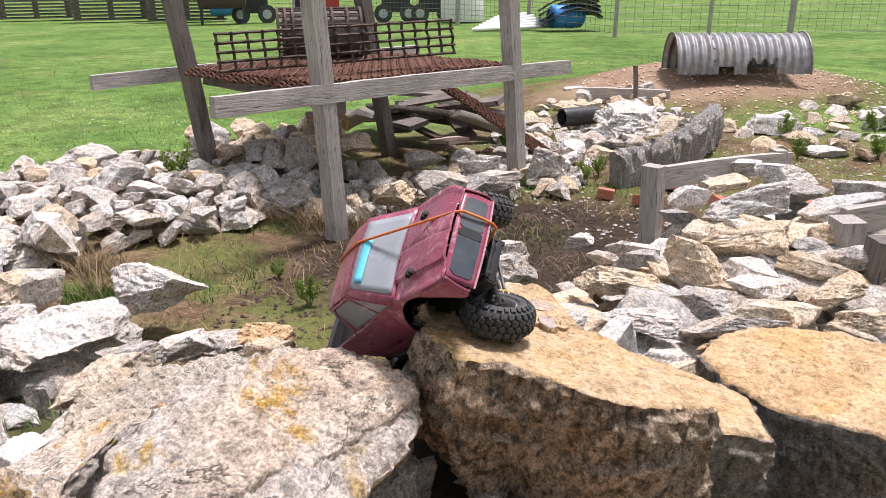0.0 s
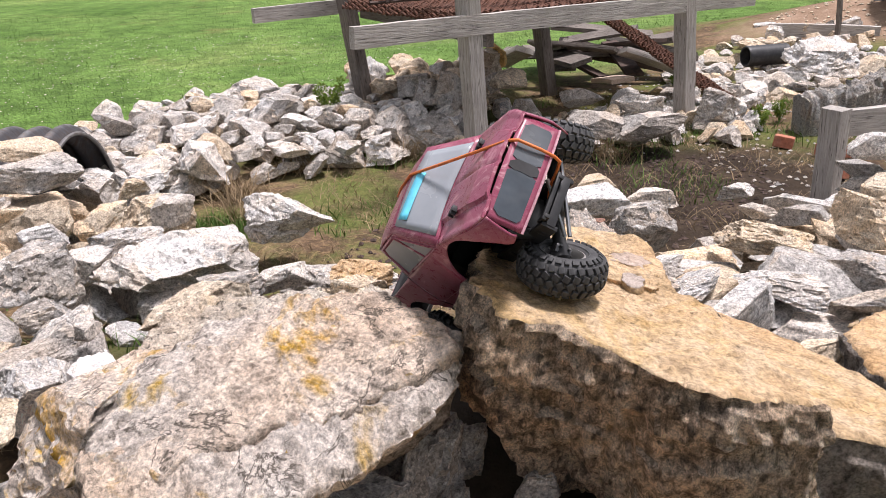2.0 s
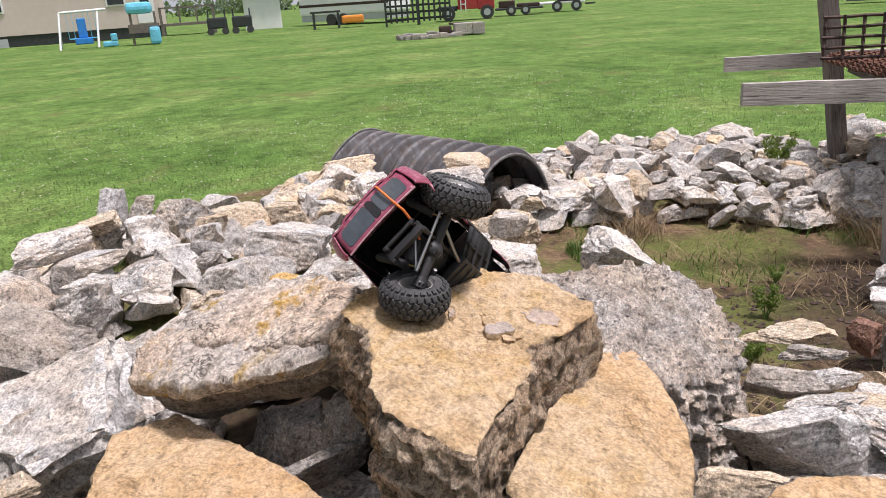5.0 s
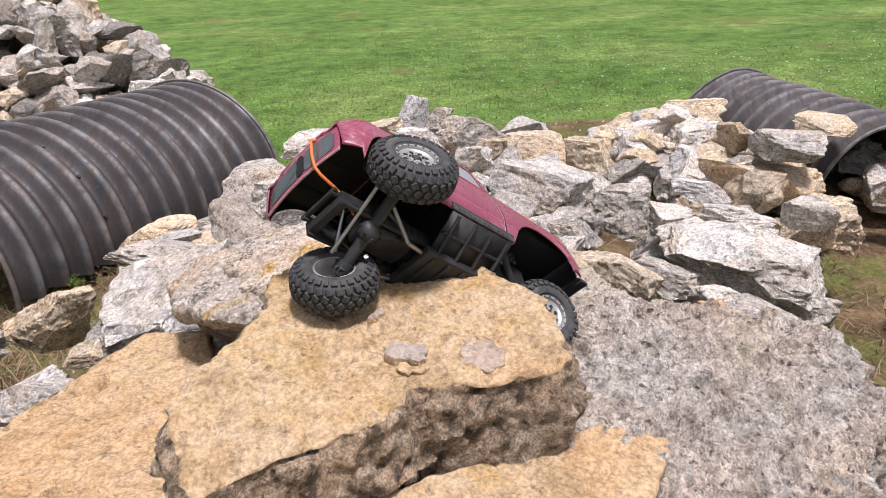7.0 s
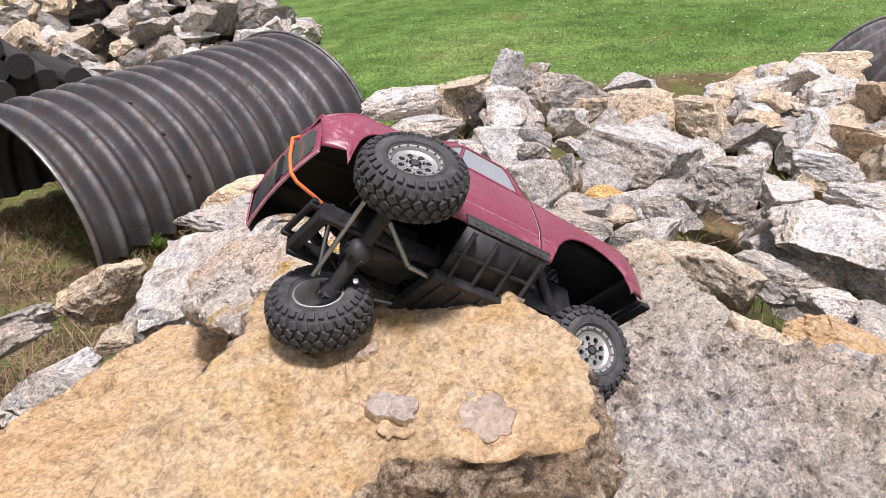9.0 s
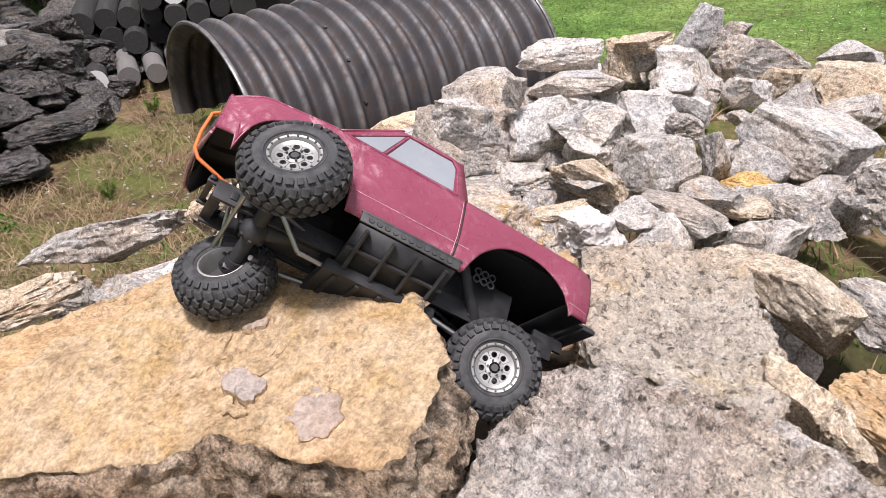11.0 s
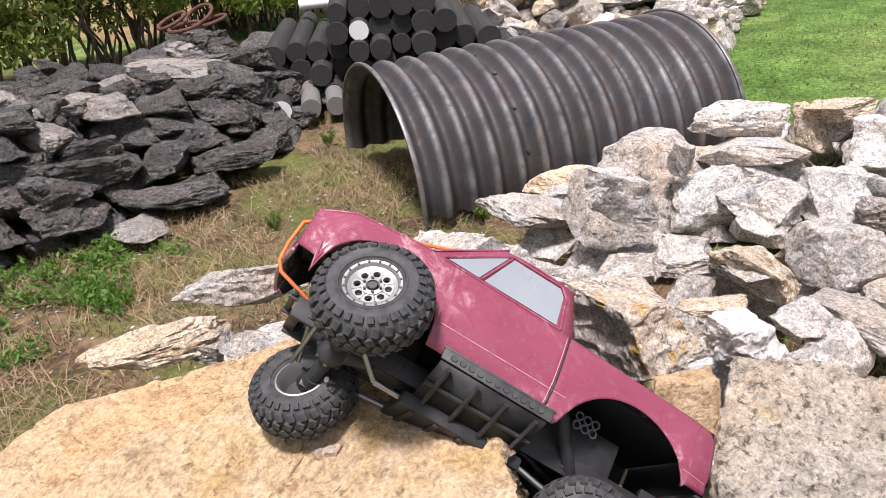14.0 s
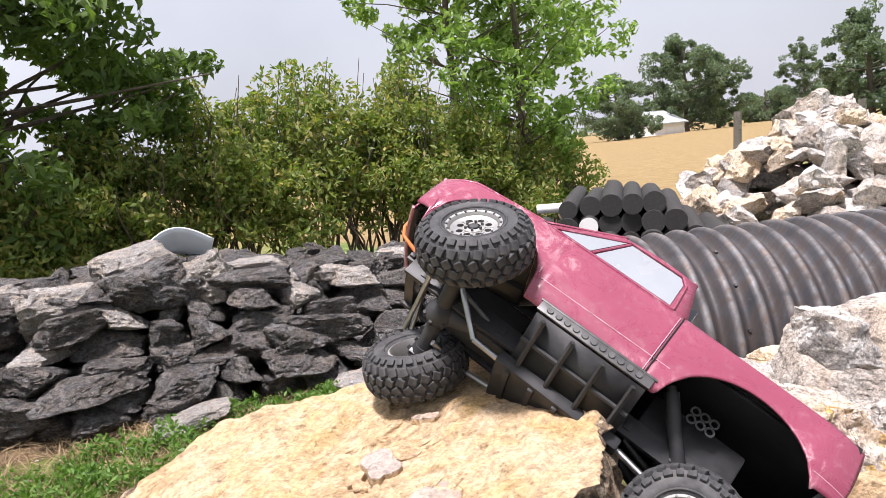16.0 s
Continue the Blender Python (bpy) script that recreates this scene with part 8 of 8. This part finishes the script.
# ---- looser stones filling the ring, the heaps and the bowl's edge ----
def inside(poly, x, y):
    c = False
    for (x0, y0), (x1, y1) in zip(poly, poly[1:] + poly[:1]):
        if (y0 > y) != (y1 > y) and x < (x1 - x0) * (y - y0) / (y1 - y0) + x0:
            c = not c
    return c


def fill(poly, n, s0, s1, kinds, seed, lift=0.0, layers=1, rise=0.1, flat=(0.45, 0.85), gap=0.62, batch="", tilt=14, name="rock", group="rocks of the crawling course"):
    r = random.Random(seed)
    xs, ys = [p[0] for p in poly], [p[1] for p in poly]
    for lay in range(layers):
        done = []
        tries = 0
        while len(done) < n and tries < n * 40:
            tries += 1
            x, y = r.uniform(min(xs), max(xs)), r.uniform(min(ys), max(ys))
            s = s0 + (s1 - s0) * r.random() ** 1.6
            if not inside(poly, x, y) or any((x - a) ** 2 + (y - b) ** 2 < ((s + t) * gap / 2) ** 2 for a, b, t in done):
                continue
            done.append((x, y, s))
            h = s * r.uniform(*flat)
            rock(r.choice(kinds), x, y, ground_z(x, y) + lift + rise * lay + h * 0.25, s, s * r.uniform(0.62, 0.95), h, r.uniform(0, 180), r.uniform(-tilt, tilt), r.uniform(-tilt, tilt), i=r.randrange(13), sub=3, batch=batch.strip("*") if lay == 0 or batch.endswith("*") else "", name=name, group=group)


PALE = ["white", "white", "white", "grey", "grey", "tan"]
fill([(-3.45, 3.2), (-2.95, 4.3), (-2.3, 5.1), (-1.7, 5.45), (-1.2, 5.2), (-0.75, 4.45), (-1.2, 3.85), (-1.75, 3.55), (-2.1, 2.95), (-2.6, 3.0)], 150, 0.12, 0.31, PALE, 11, layers=2, rise=0.09, lift=0.03, flat=(0.38, 0.66), gap=0.7, batch="ring_rocks", name="edging_stone", group="stones ringing the bowl")
fill([(-1.6, 5.0), (-1.8, 5.6), (-0.9, 5.9), (-0.6, 5.1), (-0.9, 4.6)], 26, 0.16, 0.34, ["tan", "white", "grey", "tan"], 12, layers=2, rise=0.14, lift=0.05, gap=0.7, batch="ring_rocks", name="edging_stone", group="stones ringing the bowl")
fill([(-0.95, 4.35), (-0.45, 5.0), (0.3, 5.3), (0.95, 5.0), (0.75, 4.55), (0.1, 4.45), (-0.5, 4.1)], 60, 0.12, 0.34, ["grey", "grey", "white", "grey", "tan"], 13, lift=0.02, layers=1, gap=0.7, batch="ring_rocks*")
fill([(0.6, 4.9), (0.3, 5.9), (0.9, 7.6), (2.0, 7.9), (2.2, 6.8), (1.2, 5.6)], 120, 0.12, 0.34, ["tan", "white", "white", "grey"], 14, gap=0.75, flat=(0.35, 0.6), batch="far_stones*")
fill([(-2.9, 0.9), (-2.7, 2.4), (-1.2, 2.3), (-0.75, 1.5), (-0.75, 0.6), (-1.3, 0.15), (-2.2, 0.2)], 64, 0.13, 0.30, PALE, 15, layers=2, rise=0.05, lift=0.0, gap=0.66, batch="heap_base_rocks")
fill([(-0.75, 0.55), (-0.5, 1.6), (0.1, 1.7), (0.5, 1.0), (0.45, 0.75), (0.0, 0.55), (-0.35, 0.35)], 60, 0.10, 0.22, ["grey", "grey", "tan"], 16, lift=-0.10, gap=0.6, batch="heap_base_rocks*")
fill([(-0.6, 0.35), (-0.5, 0.75), (-0.1, 0.65), (0.3, 0.78), (0.55, 0.62), (0.4, 0.2), (-0.2, 0.1)], 30, 0.14, 0.3, ["grey", "tan", "white", "yellow"], 17, lift=0.02, gap=0.7, batch="heap_base_rocks*")
fill([(0.25, 1.75), (0.6, 1.6), (1.15, 1.55), (1.5, 1.8), (1.35, 2.5), (0.95, 2.9), (0.55, 2.6), (0.25, 2.2)], 56, 0.14, 0.33, ["grey", "white", "tan", "grey", "tan"], 18, layers=2, rise=0.06, flat=(0.24, 0.42), lift=0.02, gap=0.66, batch="flat_stones")
fill([(0.95, 2.4), (1.0, 3.2), (1.6, 3.55), (2.3, 3.4), (2.3, 2.3), (1.6, 2.0)], 46, 0.18, 0.40, ["white", "grey", "tan"], 19, layers=2, rise=0.09, flat=(0.28, 0.45), lift=0.03, gap=0.6, tilt=18, batch="flat_stones")
fill([(1.0, 1.2), (1.1, 1.8), (1.9, 2.2), (2.1, 1.4), (1.5, 0.9)], 40, 0.12, 0.3, ["tan", "grey", "white"], 20, flat=(0.3, 0.6), lift=0.1, gap=0.65, batch="flat_stones")
fill([(2.6, 5.6), (2.2, 6.6), (3.6, 7.4), (4.6, 6.8), (4.2, 5.4)], 34, 0.2, 0.5, ["tan", "white"], 23, flat=(0.3, 0.5), gap=0.9, batch="far_stones*")

fill([(-3.3, 2.05), (-3.45, 2.6), (-2.9, 2.5), (-2.2, 2.62), (-1.75, 2.6), (-1.9, 2.15), (-2.6, 1.9)], 24, 0.18, 0.34, ["tan", "white", "grey", "tan", "white"], 27, layers=2, rise=0.07, lift=0.04, gap=0.62, batch="heap_base_rocks*")
join_batch("ring_rocks", "bed of pale angular limestone rocks ringing the bowl")
join_batch("heap_base_rocks", "grey and tan stones packed under the rock heap")
join_batch("flat_stones", "loose flat grey and tan stones in a spread")
join_batch("far_stones", "pale stones strewn behind the timber stand")

# gravel and chips
def chips(name, label, poly, n, s0, s1, material, seed):
    rng = np.random.default_rng(seed)
    r = random.Random(seed)
    xs, ys = [p[0] for p in poly], [p[1] for p in poly]
    vs, fs = [], []
    octa = np.array([(1, 0, 0), (0, 1, 0), (-1, 0, 0), (0, -1, 0), (0, 0, 1), (0, 0, -1)], float)
    tri = [(0, 1, 4), (1, 2, 4), (2, 3, 4), (3, 0, 4), (1, 0, 5), (2, 1, 5), (3, 2, 5), (0, 3, 5)]
    k = 0
    while k < n:
        x, y = r.uniform(min(xs), max(xs)), r.uniform(min(ys), max(ys))
        if not inside(poly, x, y):
            continue
        s = r.uniform(s0, s1)
        a = r.uniform(0, 6.28)
        rot = np.array([[math.cos(a), -math.sin(a), 0], [math.sin(a), math.cos(a), 0], [0, 0, 1]])
        o = (octa * rng.uniform(0.6, 1.3, (6, 1)) * [s, s * r.uniform(0.5, 1), s * r.uniform(0.3, 0.7)]) @ rot.T + [x, y, ground_z(x, y) + s * 0.2]
        vs += o.tolist()
        fs += [tuple(i + 6 * k for i in t) for t in tri]
        k += 1
    me = bpy.data.meshes.new(name)
    me.from_pydata(vs, [], fs)
    me.materials.append(material)
    return tagged(new(name, me), label, "gravel", kind="stuff")


chips("gravel", "small pale stone chips scattered on the soil", [(-0.6, 4.2), (0.2, 6.6), (2.0, 6.8), (3.5, 5.0), (2.4, 3.4), (0.9, 3.5), (0.5, 4.4)], 1500, 0.006, 0.02, M_GREY, 5)
chips("gravel", "small dark chips in the mulch", [(-1.0, 2.6), (-0.6, 4.2), (0.8, 4.4), (1.0, 3.3), (0.2, 2.2)], 1800, 0.005, 0.018, M_RUSTD, 6)
chips("gravel", "small stone chips on the dry ground", [(-2.6, -1.4), (-1.5, 0.4), (0.9, 0.3), (1.2, -1.5)], 700, 0.004, 0.012, M_GREY, 7)

chips("gravel", "pinkish stone chips strewn over the dirt mound", [(1.2, 7.2), (1.5, 8.6), (4.6, 8.9), (4.8, 7.2), (3.0, 6.6)], 1000, 0.008, 0.028, M_TAN, 9)
chips("clover_flowers", "tiny white clover flowers in the lawn", [(-9.0, 0.5), (-9.0, 9.0), (-1.5, 9.0), (-2.2, 5.8), (-3.6, 4.2), (-4.0, 1.0)], 2600, 0.005, 0.010, M_WHITE, 10)

# ---- grass, straw and weeds ----
rg = random.Random(77)
spots = []
while len(spots) < 70000:
    x, y = rg.uniform(-10, 6), rg.uniform(-1.5, 14)
    d = math.hypot(x - 0.4, y - 1.0)
    if d < 2.2 or rg.random() > min(1, (4.2 / d) ** 1.6) or soil_at(x, y) > 0.35 + 0.3 * rg.random():
        continue
    spots.append((x, y, ground_z(x, y) - 0.004))
blades("lawn_grass", "short mown green lawn grass", "grass", M_GRASS, spots, 0.012, 0.032, 0.0026, 1, 0.7)
spots = []
while len(spots) < 22000:
    x, y = rg.uniform(-3.5, 3.5), rg.uniform(-2.2, 6)
    if soil_at(x, y) < 0.5 or noise.noise(Vector((x * 2.2, y * 2.2, 5))) < -0.05 or math.hypot(x, y - 1.0) < 0.85:
        continue
    spots.append((x, y, ground_z(x, y) - 0.003))
n_dry = 0
while n_dry < 26000:
    x, y = rg.uniform(-3.0, 1.3), rg.uniform(-1.6, 0.5)
    if soil_at(x, y) < 0.4 or noise.noise(Vector((x * 3, y * 3, 25))) < -0.15:
        continue
    n_dry += 1
    spots.append((x, y, ground_z(x, y) - 0.003))
blades("dry_grass", "flattened dry brown grass on bare soil", "grass", M_DRY, spots, 0.02, 0.06, 0.0018, 2, 1.4)
spots = []
while len(spots) < 9000:
    x, y = rg.uniform(-3.2, 3.2), rg.uniform(-1.6, 5.5)
    if soil_at(x, y) < 0.5 or noise.noise(Vector((x * 1.3, y * 1.3, 15))) < 0.14 or math.hypot(x, y - 1.0) < 0.85:
        continue
    spots.append((x, y, ground_z(x, y) - 0.003))
blades("green_tufts", "green grass tufts growing in the soil", "grass", M_GRASS, spots, 0.02, 0.07, 0.0024, 3, 0.6)


M_WEED = leaf_mat("weed_leaves", [(0.10, 0.15, 0.035), (0.15, 0.21, 0.05), (0.21, 0.26, 0.07)])


def weed(x, y, z, h, seed):
    t = thing("weed", "leafy green weed growing between the rocks", "weed", pose(x, y, z), group="weeds")
    rs = random.Random(seed)
    bm = bmesh.new()
    cl = []
    for k in range(7):
        a = rs.uniform(0, 6.28)
        q = (math.cos(a) * h * 0.35, math.sin(a) * h * 0.35, h * rs.uniform(0.6, 1))
        rod(bm, (0, 0, 0), q, 0.003, 0.0015, seg=5)
        cl += [(q[0] * u, q[1] * u, q[2] * u, h * 0.16) for u in (0.5, 0.75, 1.0)]
    part("stem", bm, M_CLOV, t)
    leaf_cloud("leaves", cl, 34, h * 0.055, M_WEED, t, seed)


for k, (x, y, h) in enumerate([(-1.55, 4.45, 0.2), (-0.55, 2.95, 0.12), (-0.35, 2.6, 0.10), (-0.75, 3.3, 0.08), (0.9, 4.9, 0.14), (1.05, 5.1, 0.14), (1.3, 5.3, 0.12), (0.5, 6.0, 0.15), (2.6, 5.6, 0.16), (2.8, 6.3, 0.18), (3.2, 5.6, 0.18), (2.9, 4.8, 0.15), (-1.1, -0.9, 0.08), (0.25, -0.5, 0.08), (-1.6, -0.2, 0.09), (-1.9, -1.55, 0.1), (-2.1, -1.3, 0.1), (3.6, 6.4, 0.2), (2.3, 5.2, 0.14)]):
    weed(x, y, ground_z(x, y) + (0.12 if k == 0 else 0), h, 300 + k)
cl = []
rs = random.Random(12)
for k in range(420):
    a, r = rs.uniform(0, 6.28), rs.random() ** 0.5
    x, y = -0.14 + 0.62 * r * math.cos(a), -1.10 + 0.36 * r * math.sin(a)
    if noise.noise(Vector((x * 7, y * 7, 3))) < 0.06:
        continue
    cl.append((x, y, ground_z(x, y) + 0.045, 0.055))
for k in range(160):
    a, r = rs.uniform(0, 6.28), rs.random() ** 0.5
    x, y = 0.75 + 0.45 * r * math.cos(a), -0.95 + 0.3 * r * math.sin(a)
    cl.append((x, y, ground_z(x, y) + 0.025, 0.045))
tagged(leaf_cloud("clover_patch", cl, 24, 0.014, M_CLOV, None, 8), "low bright green clover patch on dry ground", "clover", kind="stuff")

# a bright tuft of young grass in the bowl and dry clumps at the foot of the ring
spots = []
for k in range(900):
    a, r = rg.uniform(0, 6.28), rg.random() ** 0.5
    x, y = -1.50 + 0.20 * r * math.cos(a), 3.02 + 0.13 * r * math.sin(a)
    spots.append((x, y, ground_z(x, y) - 0.003))
blades("young_grass", "bright green tuft of young grass by the rocks", "grass", M_GRASS, spots, 0.03, 0.07, 0.0022, 5, 0.4)
spots = []
for cx, cy, n_ in [(-1.53, 3.85, 260), (-1.02, 4.12, 220), (-0.72, 4.05, 260), (-0.50, 3.95, 200), (-1.62, 3.38, 200), (-0.15, 4.3, 160), (-1.5, 3.15, 140), (0.1, 4.2, 120)]:
    for k in range(n_):
        x, y = cx + rg.gauss(0, 0.06), cy + rg.gauss(0, 0.05)
        spots.append((x, y, ground_z(x, y) - 0.003))
blades("dry_clump", "tangled clumps of dry straw at the foot of the stones", "grass", M_DRY, spots, 0.06, 0.17, 0.0022, 6, 0.9)
